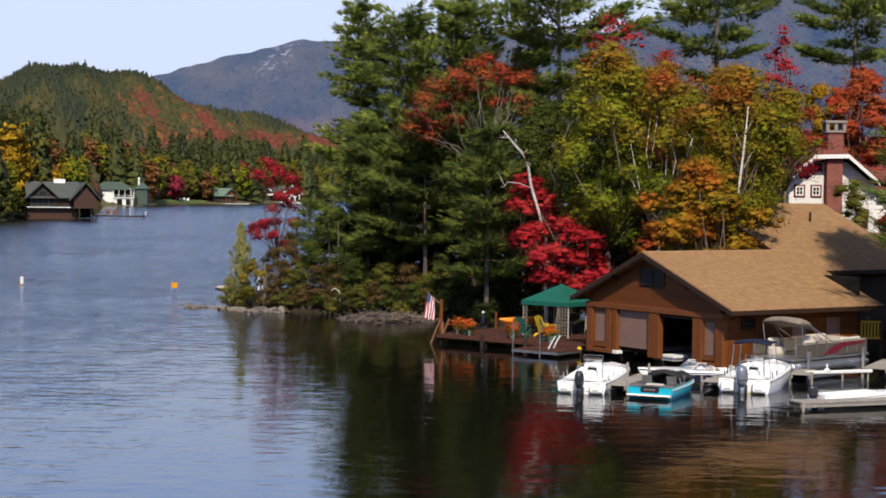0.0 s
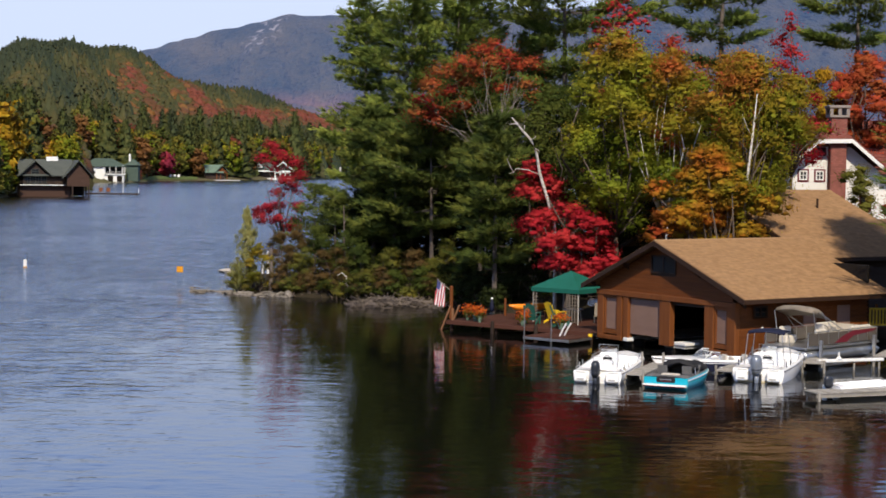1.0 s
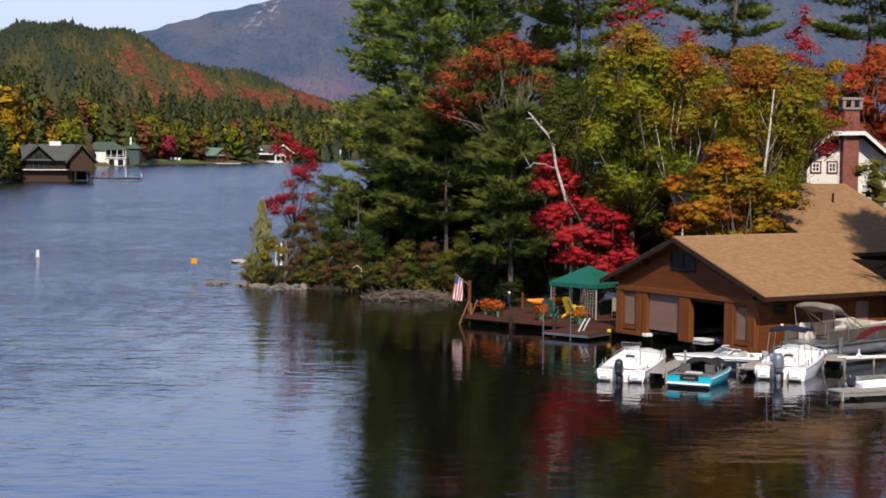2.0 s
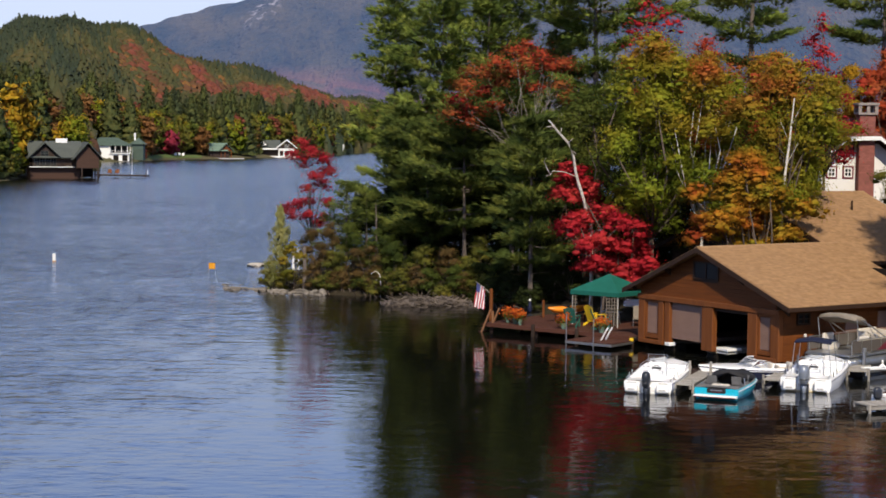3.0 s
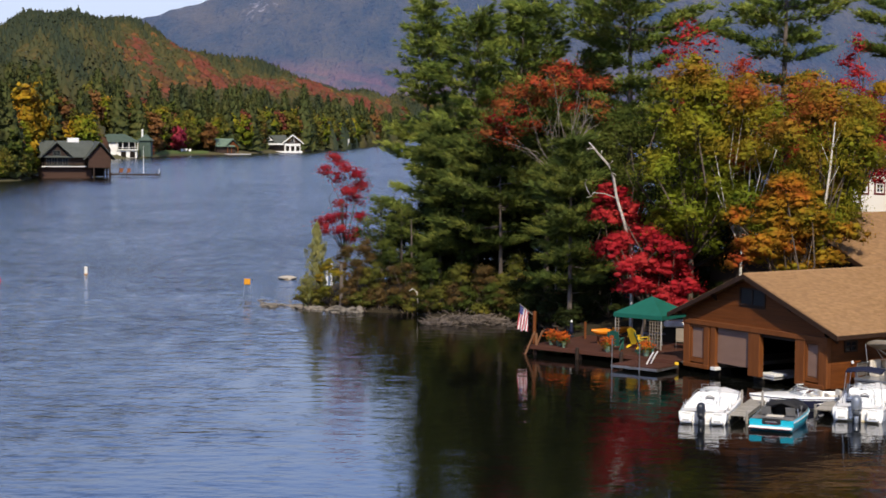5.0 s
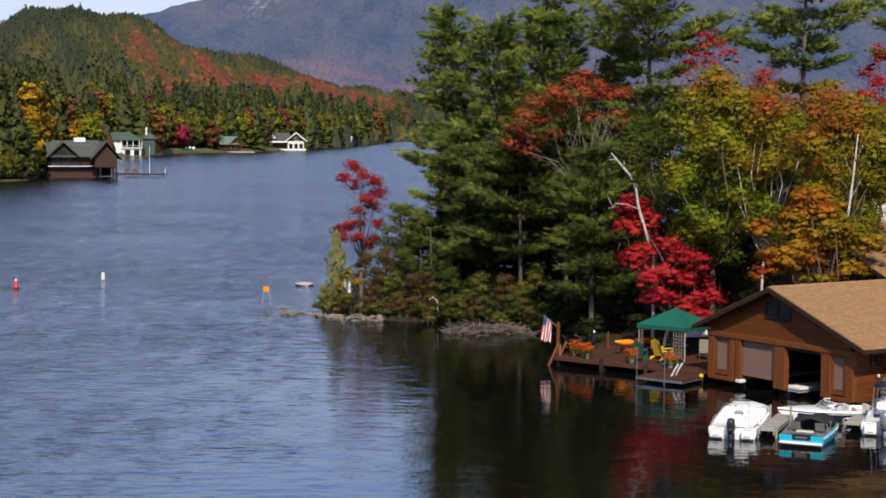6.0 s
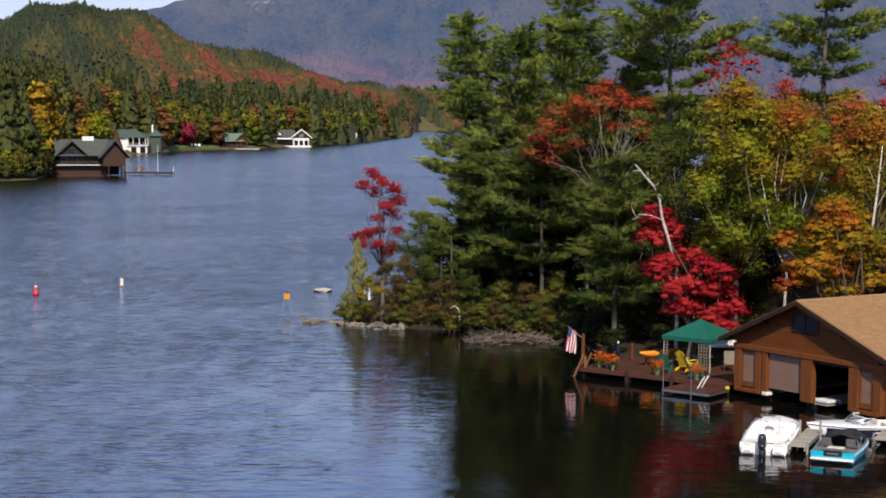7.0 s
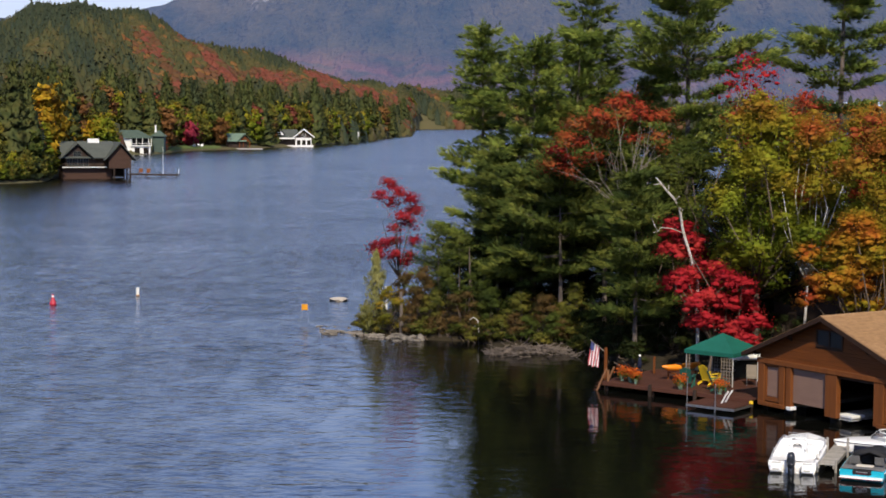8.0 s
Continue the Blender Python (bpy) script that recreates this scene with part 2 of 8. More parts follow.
M["stain"] = material("yellowed_gelcoat", (0.62, 0.47, 0.2), (0.75, 0.68, 0.5), 0.4, scale=4, bump=0.0)
M["grime"] = material("grey_deck_paint", (0.5, 0.5, 0.48), (0.36, 0.36, 0.35), 0.6, scale=3)
M["navy"] = material("navy_canvas", (0.012, 0.015, 0.04), (0.008, 0.01, 0.025), 0.7, scale=3)
M["black"] = material("black_canvas", (0.014, 0.014, 0.016), (0.025, 0.025, 0.027), 0.75, scale=3)
M["turq"] = material("turquoise_gelcoat", (0.012, 0.43, 0.58), (0.01, 0.36, 0.5), 0.3, scale=1.5, bump=0.0, coat=0.5)
M["seat_grey"] = material("grey_vinyl", (0.16, 0.155, 0.15), (0.1, 0.1, 0.1), 0.6, scale=4)
M["vinyl"] = material("cream_vinyl", (0.62, 0.57, 0.48), (0.52, 0.47, 0.4), 0.5, scale=3)
M["beige"] = material("beige_canvas", (0.24, 0.2, 0.155), (0.17, 0.145, 0.115), 0.8, scale=3)
M["alu"] = material("brushed_aluminium", (0.55, 0.56, 0.57), (0.4, 0.41, 0.42), 0.38, metal=0.9, scale=2, fine=40, bump=0.05)
M["motor"] = material("silver_grey_cowling", (0.24, 0.27, 0.31), (0.2, 0.22, 0.26), 0.3, metal=0.3, scale=2, bump=0.0)
M["motor_dark"] = material("black_cowling", (0.03, 0.035, 0.045), (0.02, 0.022, 0.03), 0.3, scale=2, bump=0.0)
M["glass"] = material("dark_glass", (0.02, 0.025, 0.03), (0.015, 0.018, 0.02), 0.06, scale=1, bump=0.0)
M["screen"] = material("pale_windscreen", (0.85, 0.88, 0.9), (0.8, 0.83, 0.86), 0.08, bump=0.0)
pb = M["screen"].node_tree.nodes["Principled BSDF"]
pb.inputs["Transmission Weight"].default_value = 0.95
M["pontoon_grey"] = material("grey_brown_side_panel", (0.1, 0.085, 0.07), (0.075, 0.064, 0.054), 0.5, scale=2)
M["red_paint"] = material("dark_red_paint", (0.15, 0.01, 0.022), (0.11, 0.008, 0.016), 0.5, bump=0.05)
M["dock"] = material("weathered_dock_board", (0.36, 0.335, 0.295), (0.24, 0.22, 0.19), 0.85, scale=2, fine=30, stretch3=(1, 8, 1), spread=0.18, each=True)
M["deck"] = material("brown_deck_board", (0.085, 0.033, 0.021), (0.055, 0.022, 0.014), 0.65, scale=2, fine=30, stretch3=(0.5, 6, 1), spread=0.16, each=True)
M["green_canvas"] = material("green_canopy_cloth", (0.009, 0.11, 0.08), (0.007, 0.085, 0.06), 0.75, scale=1.5, fine=20, bump=0.2)
M["green_paint"] = material("green_chair_paint", (0.015, 0.11, 0.085), (0.012, 0.085, 0.065), 0.5)
M["yellow_paint"] = material("yellow_paint", (0.85, 0.58, 0.03), (0.75, 0.48, 0.02), 0.45)
M["kayak"] = material("orange_plastic", (0.85, 0.27, 0.015), (0.75, 0.21, 0.012), 0.4)
M["orange"] = material("orange_marker_paint", (0.66, 0.3, 0.02), (0.56, 0.24, 0.015), 0.6)
M["buoy_red"] = material("red_buoy_plastic", (0.46, 0.02, 0.045), (0.38, 0.016, 0.035), 0.45)
M["flag_red"] = material("red_cloth", (0.5, 0.08, 0.1), (0.42, 0.06, 0.08), 0.8)
M["flag_white"] = material("white_cloth", (0.75, 0.74, 0.74), (0.68, 0.67, 0.67), 0.8)
M["flag_blue"] = material("blue_cloth", (0.07, 0.08, 0.22), (0.055, 0.06, 0.17), 0.8)
M["terracotta"] = material("pale_green_planter", (0.2, 0.3, 0.22), (0.14, 0.22, 0.16), 0.8)
M["brick"] = material("red_brick", (0.3, 0.11, 0.085), (0.2, 0.075, 0.06), 0.9, scale=3, fine=30, spread=0.15, each=True)
M["mortar"] = material("grey_mortar", (0.3, 0.25, 0.22), (0.22, 0.19, 0.17), 0.95)
M["red_roof"] = material("weathered_red_shingle", (0.2, 0.06, 0.045), (0.13, 0.045, 0.035), 0.85, scale=1.0, fine=20, spread=0.15)
M["green_roof"] = material("green_roofing", (0.075, 0.105, 0.085), (0.05, 0.075, 0.06), 0.85, scale=0.6, fine=8, spread=0.12)
M["grey_roof"] = material("grey_green_roofing", (0.085, 0.095, 0.085), (0.06, 0.068, 0.062), 0.85, scale=0.6, fine=8, spread=0.12)
M["rock"] = material("lake_boulder", (0.2, 0.175, 0.145), (0.04, 0.036, 0.03), 0.9, scale=2.2, fine=20, bump=0.6, dist=0.04, spread=0.45)
M["pale_rock"] = material("pale_flat_rock", (0.5, 0.45, 0.38), (0.34, 0.3, 0.25), 0.9, scale=2.2, fine=20, bump=0.5, dist=0.03)
M["bark"] = material("grey_brown_bark", (0.15, 0.115, 0.09), (0.075, 0.056, 0.043), 0.95, scale=2, fine=14, bump=0.8, dist=0.04, stretch3=(3, 3, 0.6))
M["bark_pine"] = material("pine_bark", (0.17, 0.14, 0.12), (0.09, 0.072, 0.06), 0.95, scale=2, fine=14, bump=0.8, dist=0.04, stretch3=(3, 3, 0.6))
M["bark_birch"] = material("white_birch_bark", (0.72, 0.68, 0.62), (0.4, 0.36, 0.32), 0.8, scale=1.6, fine=14, bump=0.4, stretch3=(1, 1, 4))
M["bark_snag"] = material("peeling_white_bark", (0.66, 0.62, 0.57), (0.24, 0.2, 0.17), 0.9, scale=2.2, fine=8, bump=0.6, dist=0.03, stretch3=(1.5, 1.5, 3))
M["drift"] = material("bleached_driftwood", (0.22, 0.18, 0.15), (0.07, 0.056, 0.046), 0.95, scale=3)
M["bark_pale"] = material("pale_grey_twigs", (0.34, 0.3, 0.26), (0.2, 0.17, 0.145), 0.9, scale=2, fine=14, bump=0.4)
# foliage
L = {}
L["pine"] = leaf_material("pine_needles", [(0.072, 0.112, 0.024), (0.175, 0.235, 0.042), (0.38, 0.42, 0.08)], 0.5, 0.28)
# darker copy of the pine needles, shade put into the colour, for lower pines
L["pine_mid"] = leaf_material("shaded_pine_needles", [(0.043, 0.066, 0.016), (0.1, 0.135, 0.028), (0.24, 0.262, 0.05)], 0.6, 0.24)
L["crimson"] = leaf_material("crimson_maple_leaves", [(0.34, 0.013, 0.028), (0.48, 0.026, 0.045), (0.54, 0.06, 0.055)], 0.7, 0.4, each=0.18, bright=0.14, soft=0.88)
L["pale"] = leaf_material("pale_cedar_leaves", [(0.16, 0.17, 0.06), (0.28, 0.28, 0.1), (0.38, 0.36, 0.14)], 0.9, 0.35)
L["golden"] = leaf_material("golden_shrub_leaves", [(0.12, 0.14, 0.02), (0.27, 0.23, 0.026), (0.42, 0.27, 0.03)], 0.8, 0.4, each=0.12, bright=0.08, soft=0.76)
# needle colour lowered to hold the shade deep in the wood
L["pine_dark"] = leaf_material("shade_dark_needles", [(0.014, 0.022, 0.008), (0.026, 0.038, 0.011), (0.05, 0.062, 0.016)], 0.5, 0.2)
L["birch"] = leaf_material("birch_leaves", [(0.164, 0.222, 0.0211), (0.292, 0.333, 0.0292), (0.421, 0.339, 0.0328), (0.538, 0.14, 0.041)], 0.3, 0.5, 0.08, 0.09, gain=2.0, base=-0.76, top=(9.5, 15.5, 0.34), soft=0.88)
L["birch_warm"] = leaf_material("turning_birch_leaves", [(0.164, 0.222, 0.0234), (0.298, 0.316, 0.0281), (0.445, 0.292, 0.0316), (0.562, 0.117, 0.041)], 0.32, 0.5, 0.08, 0.09, gain=2.1, base=-0.77, top=(8.5, 14.5, 0.38), soft=0.88)
L["red"] = leaf_material("scarlet_leaves", [(0.34, 0.012, 0.023), (0.53, 0.03, 0.04), (0.65, 0.065, 0.06)], 0.6, 0.42, each=0.18, bright=0.14, soft=0.88)
L["orange_red"] = leaf_material("orange_red_leaves", [(0.462, 0.033, 0.0374), (0.528, 0.0935, 0.0374), (0.396, 0.143, 0.0418)], 0.4, 0.42, each=0.14, bright=0.1, soft=0.88)
L["orange_yellow"] = leaf_material("orange_yellow_leaves", [(0.15, 0.17, 0.018), (0.3, 0.25, 0.02), (0.46, 0.2, 0.02), (0.46, 0.08, 0.025)], 0.42, 0.4, gain=2.3, base=-0.98, top=(3.5, 7.5, 0.36), each=0.16, bright=0.14, soft=0.88)
L["yellow"] = leaf_material("yellow_leaves", [(0.2, 0.19, 0.02), (0.48, 0.31, 0.025), (0.5, 0.24, 0.02)], 0.35, 0.4, each=0.18, bright=0.14, soft=0.88)
L["green"] = leaf_material("green_leaves", [(0.038, 0.058, 0.013), (0.078, 0.105, 0.02), (0.14, 0.15, 0.028)], 0.5, 0.35, each=0.12, bright=0.08, soft=0.76)
# green leaves darkened: the shade under the trees is put into the colour
L["shade"] = leaf_material("shade_dark_leaves", [(0.014, 0.022, 0.006), (0.028, 0.038, 0.009), (0.05, 0.056, 0.013)], 0.5, 0.25)
L["olive"] = leaf_material("olive_shrub_leaves", [(0.07, 0.088, 0.018), (0.15, 0.148, 0.027), (0.25, 0.195, 0.034)], 0.45, 0.35, each=0.12, bright=0.08, soft=0.76)
L["rust"] = leaf_material("rusty_leaves", [(0.085, 0.068, 0.024), (0.145, 0.088, 0.032), (0.095, 0.1, 0.028)], 0.5, 0.35, each=0.12, bright=0.08, soft=0.76)
L["purple"] = leaf_material("crimson_leaves", [(0.2, 0.02, 0.05), (0.28, 0.03, 0.06), (0.32, 0.04, 0.05)], 0.5, 0.35)
L["hill_dark"] = leaf_material("hill_conifers", [(0.0414, 0.0576, 0.0378), (0.0522, 0.0666, 0.0387), (0.0666, 0.0756, 0.0396)], 0.085, 0.35, 0.1, 0.1, soft=0.88)
L["hill_pine"] = leaf_material("hill_pine_needles", [(0.0612, 0.072, 0.0378), (0.0792, 0.0846, 0.0378), (0.104, 0.0954, 0.0405)], 0.085, 0.35, 0.1, 0.1, soft=0.88)
L["hill_olive"] = leaf_material("hill_olive_leaves", [(0.0782, 0.0828, 0.0368), (0.106, 0.0975, 0.0377), (0.143, 0.106, 0.0414)], 0.085, 0.35, 0.1, 0.1, soft=0.88)
L["hill_orange"] = leaf_material("hill_orange_leaves", [(0.2, 0.115, 0.04), (0.25, 0.12, 0.04), (0.21, 0.08, 0.04)], 0.085, 0.35, 0.1, 0.1, soft=0.88)
L["hill_rust"] = leaf_material("hill_rusty_leaves", [(0.135, 0.076, 0.038), (0.165, 0.076, 0.038), (0.135, 0.09, 0.038)], 0.085, 0.35, 0.1, 0.1, soft=0.88)
L["hill_red"] = leaf_material("hill_red_leaves", [(0.2, 0.062, 0.043), (0.235, 0.072, 0.045), (0.18, 0.08, 0.042)], 0.085, 0.35, 0.1, 0.1, soft=0.88)
L["far_pine"] = leaf_material("far_pine_needles", [(0.046, 0.062, 0.022), (0.076, 0.09, 0.028), (0.115, 0.114, 0.036)], 0.5, 0.3, 0.24, 0.16, soft=0.7)
L["far_spruce"] = leaf_material("far_spruce_needles", [(0.035, 0.05, 0.026), (0.054, 0.068, 0.03), (0.08, 0.088, 0.036)], 0.5, 0.25, 0.24, 0.16, soft=0.7)
L["flowers"] = leaf_material("orange_blossoms", [(0.6, 0.07, 0.015), (0.65, 0.15, 0.02), (0.4, 0.05, 0.02)], 3.0, 0.3)

# ---- building helpers ----


class Shape:
    """Gathers vertices and faces for one mesh."""

    def __init__(self):
        self.v, self.f = [], []

    def add(self, verts, faces):
        o = len(self.v)
        self.v += [tuple(p) for p in verts]
        self.f += [tuple(o + i for i in f) for f in faces]
        return self

    def box(self, x0, x1, y0, y1, z0, z1, c=0.0):
        """A box with its upright and level edges chamfered by c."""
        if c <= 0:
            v = [(x, y, z) for z in (z0, z1) for y in (y0, y1) for x in (x0, x1)]
            return self.add(v, [(0, 2, 3, 1), (4, 5, 7, 6), (0, 1, 5, 4), (1, 3, 7, 5), (3, 2, 6, 7), (2, 0, 4, 6)])
        def ring(z, i):
            a, b, d, e = x0 + i, x1 - i, y0 + i, y1 - i
            return [(a + c, d, z), (b - c, d, z), (b, d + c, z), (b, e - c, z), (b - c, e, z), (a + c, e, z), (a, e - c, z), (a, d + c, z)]
        rings = [ring(z0, c * 0.6), ring(z0 + c, 0), ring(z1 - c, 0), ring(z1, c * 0.6)]
        return self.rings(rings)

    def rings(self, rings, caps=True, closed=True):
        n = len(rings[0])
        v = [p for r in rings for p in r]
        f = []
        for k in range(len(rings) - 1):
            for i in range(n if closed else n - 1):
                j = (i + 1) % n
                f.append((k * n + i, k * n + j, (k + 1) * n + j, (k + 1) * n + i))
        if caps:
            f.append(tuple(reversed(range(n))))
            f.append(tuple((len(rings) - 1) * n + i for i in range(n)))
        return self.add(v, f)

    def tube(self, pts, radii, n=6):
        rings = []
        pts = [Vector(p) for p in pts]
        for i, p in enumerate(pts):
            d = (pts[min(i + 1, len(pts) - 1)] - pts[max(i - 1, 0)]).normalized()
            a = d.orthogonal().normalized() if abs(d.z) < 0.9 else d.cross(Vector((0, 1, 0))).normalized()
            b = d.cross(a)
            r = float(radii[i] if isinstance(radii, (list, tuple)) else radii)
            rings.append([p + r * (math.cos(t) * a + math.sin(t) * b) for t in (2 * math.pi * k / n for k in range(n))])
        return self.rings(rings)

    def prism(self, poly, thick):
        """poly: points of a planar outline; thick: the vector by which it is thickened."""
        t = Vector(thick)
        return self.rings([[Vector(p) for p in poly], [Vector(p) + t for p in poly]])

    def lathe(self, prof, centre=(0, 0, 0), n=12):
        c = Vector(centre)
        return self.rings([[c + Vector((r * math.cos(2 * math.pi * k / n), r * math.sin(2 * math.pi * k / n), z)) for k in range(n)] for r, z in prof])

    def mesh(self, name, mat, smooth=False):
        me = bpy.data.meshes.new(name)
        me.from_pydata(self.v, [], self.f)
        me.validate()
        bm = bmesh.new()
        bm.from_mesh(me)
        bmesh.ops.recalc_face_normals(bm, faces=bm.faces)
        bm.to_mesh(me)
        bm.free()
        if smooth:
            me.shade_smooth()
        me.materials.append(mat)
        return me


def part(name, shape, mat, parent=None, label="", smooth=False):
    ob = new(name, shape.mesh(name, mat, smooth) if isinstance(shape, Shape) else shape)
    ob.parent = parent
    if label:
        ob["label"] = label
    return ob


def thing(name, m, label, category, group="", kind=""):
    ob = new(name)
    ob.matrix_basis = m
    return tagged(ob, label, category, group, kind)


def S():
    return Shape()


def unit_rows(a):
    return a / (np.linalg.norm(a, axis=-1, keepdims=True) + 1e-9)


def quick_mesh(name, v, f, mat, puff=None):
    """A mesh from arrays: v (n, 3), f (m, 3 or 4); puff: the rounded relief of the clump at each piece of foliage."""
    me = bpy.data.meshes.new(name)
    k = f.shape[1]
    me.vertices.add(len(v))
    me.vertices.foreach_set("co", np.ascontiguousarray(v, dtype=np.float32).ravel())
    me.loops.add(f.size)
    me.loops.foreach_set("vertex_index", np.ascontiguousarray(f, dtype=np.int32).ravel())
    me.polygons.add(len(f))
    me.polygons.foreach_set("loop_start", np.arange(0, f.size, k, dtype=np.int32))
    me.polygons.foreach_set("loop_total", np.full(len(f), k, dtype=np.int32))
    me.update(calc_edges=True)
    if puff is not None:
        at = me.attributes.new("puff", "FLOAT_VECTOR", "POINT")
        at.data.foreach_set("vector", np.repeat(np.asarray(puff, np.float32), len(v) // len(puff), 0).ravel())
    me.materials.append(mat)
    return me

# ---- water, land and distance ----
SHORE = [(-14.2, 130), (-13.6, 127.4), (-12.3, 124.6), (-9, 121.9), (-5, 120.9), (-3.6, 117.6), (-1.5, 116.2), (1.5, 117.4), (3.6, 114), (5, 109), (7, 106), (10, 104.6), (15, 102.6), (20, 101.5), (26, 99),
         (27.5, 95), (27.8, 85), (34, 82), (46, 80), (95, 74), (95, 168), (52, 160), (22, 150), (0, 146), (-9, 143), (-13, 138), (-14.6, 133)]


def shore_distance(x, y):
    """Distance to the shore line of the near point: positive on land."""
    p = np.array(SHORE)
    q = np.roll(p, -1, 0)
    best = np.full(x.shape, 1e9)
    inside = np.zeros(x.shape, bool)
    for (ax, ay), (bx, by) in zip(p, q):
        t = np.clip(((x - ax) * (bx - ax) + (y - ay) * (by - ay)) / ((bx - ax) ** 2 + (by - ay) ** 2), 0, 1)
        best = np.minimum(best, np.hypot(x - ax - t * (bx - ax), y - ay - t * (by - ay)))
        if ay != by:
            inside ^= ((ay > y) != (by > y)) & (x < (bx - ax) * (y - ay) / (by - ay) + ax)
    return np.where(inside, best, -best)


def wobble(x, y, s=1.0):
    return np.sin(1.3 * s * x + 0.7 * s * y + 1) * 0.5 + np.sin(0.57 * s * x - 1.1 * s * y) * 0.5 + 0.4 * np.sin(2.9 * s * x + 2.1 * s * y + 2)


def land_height(x, y):
    x, y = np.asarray(x, float), np.asarray(y, float)
    d = shore_distance(x, y) - 0.9 + 0.4 * wobble(x, y, 0.9)
    rise = np.clip((x - 6) / 22, 0, 1)
    h = np.where(d > 0, 0.12 + 0.3 * np.minimum(d, 2) + 0.035 * np.minimum(d, 14) + rise * 0.16 * np.clip(d - 1, 0, 14), 0.12 + 0.5 * d)
    return np.maximum(h, -1.5) + 0.1 * wobble(x, y, 2.0) * (d > 0.3)


def grid_sheet(name, xs, ys, fz, mat):
    gx, gy = np.meshgrid(xs, ys)
    v = np.stack([gx, gy, fz(gx, gy)], -1).reshape(-1, 3)
    n, k = len(xs), len(ys)
    i = (np.arange(k - 1)[:, None] * n + np.arange(n - 1)[None]).ravel()
    me = quick_mesh(name, v, np.stack([i, i + 1, i + n + 1, i + n], -1), mat)
    me.shade_smooth()
    return me


water = tagged(new("water", S().add([(-4800, -300, 0), (4800, -300, 0), (4800, 4800, 0), (-4800, 4800, 0)], [(0, 1, 2, 3)]).mesh("water", M["water"])),
               "dark blue rippled lake water with reflections", "water", kind="structure")
tagged(new("ground", grid_sheet("ground", np.arange(-22, 96, 0.7), np.arange(70, 170, 0.7), land_height, M["ground"])),
       "brown leaf-littered ground of the wooded point", "ground", kind="structure")

# far shore in polar strips: direction x/y, distance of the shore, distance and height of the ridge
COAST = np.array([(-0.75, 330, 1200, 60), (-0.45, 345, 1300, 75), (-0.30, 380, 1450, 68), (-0.257, 402, 1500, 79), (-0.245, 410, 1530, 88), (-0.237, 436, 1550, 98), (-0.2075, 446, 1600, 110), (-0.2035, 452, 1600, 109),
                  (-0.2032, 688, 1605, 107), (-0.172, 702, 1650, 98), (-0.154, 772, 1680, 88), (-0.135, 800, 1700, 80), (-0.121, 819, 1720, 74), (-0.101, 866, 1750, 66),
                  (-0.0776, 920, 1820, 57), (-0.051, 1062, 2000, 50), (-0.030, 1320, 2300, 51), (-0.021, 1440, 2450, 53), (-0.0175, 2000, 2500, 52), (-0.01, 2215, 2550, 47),
                  (0.009, 2230, 2600, 40), (0.1, 2250, 2700, 34), (0.3, 2200, 2700, 40), (0.6, 2000, 2600, 60)])


def far_height(a, y):
    ys, yr, zr = (np.interp(a, COAST[:, 0], COAST[:, k]) for k in (1, 2, 3))
    foot = sum(np.interp(a + k * 0.006, COAST[:, 0], COAST[:, 1]) for k in range(-4, 5)) / 9
    t = (y - foot) / (yr - foot)
    up = np.clip(t, 0, 1)
    h = zr * (0.16 * up + 0.84 * up * up * (3 - 2 * up)) + 1.2 * np.clip((y - ys) / 12, 0, 1)
    h = np.where(t > 1, zr * np.maximum(0.2, 1 - 0.8 * (t - 1)), h)
    h = np.where(y < ys, -0.08 * (ys - y), h)
    return h + up * (4 * np.sin(a * 60 + y / 130) + 3 * np.sin(a * 131 - y / 77))


def polar_sheet(name, aa, tt, f, mat):
    ga, gt = np.meshgrid(aa, tt)
    y, z = f(ga, gt)
    v = np.stack([ga * y, y, z], -1).reshape(-1, 3)
    n, k = len(aa), len(tt)
    i = (np.arange(k - 1)[:, None] * n + np.arange(n - 1)[None]).ravel()
    me = quick_mesh(name, v, np.stack([i, i + 1, i + n + 1, i + n], -1), mat)
    me.shade_smooth()
    return me


def far_land(a, t):
    ys, yr = np.interp(a, COAST[:, 0], COAST[:, 1]), np.interp(a, COAST[:, 0], COAST[:, 2])
    y = ys - 6 + t * (yr * 1.35 - ys)
    return y, far_height(a, y)


M["far_ground"] = material("hill_ground", (0.075, 0.078, 0.036), (0.11, 0.085, 0.04), 1.0, scale=0.01, fine=0.1, bump=0.0)
tagged(new("hill", polar_sheet("hill", np.unique(np.r_[np.linspace(-0.75, 0.6, 420), np.linspace(-0.032, 0.002, 70)]), np.r_[0, 0.004, 0.008, np.linspace(0.015, 1, 70)], far_land, M["far_ground"])),
       "wooded hill along the far lake shore", "hill", kind="structure")



def shore_behind(a, t):
    """Wooded shore added unseen to the south, east and west to block low sky light; a: bearing from north."""
    r = 240 + 120 * t + 12 * np.sin(5 * a)
    z = -2 + (70 + 9 * np.sin(7 * a + 1) + 5 * np.sin(19 * a)) * np.minimum(1, 1.3 * t) ** 0.7
    return r, z


gb, gt = np.meshgrid(np.linspace(radians(62), radians(298), 160), np.linspace(0, 1, 9))
rb_, zb_ = shore_behind(gb, gt)
v_ = np.stack([rb_ * np.sin(gb), 70 + rb_ * np.cos(gb), zb_], -1).reshape(-1, 3)
i_ = (np.arange(8)[:, None] * 160 + np.arange(159)[None]).ravel()
unseen_shore = quick_mesh("sky_block_shore", v_, np.stack([i_, i_ + 1, i_ + 161, i_ + 160], -1), M["far_ground"])
unseen_shore.shade_smooth()
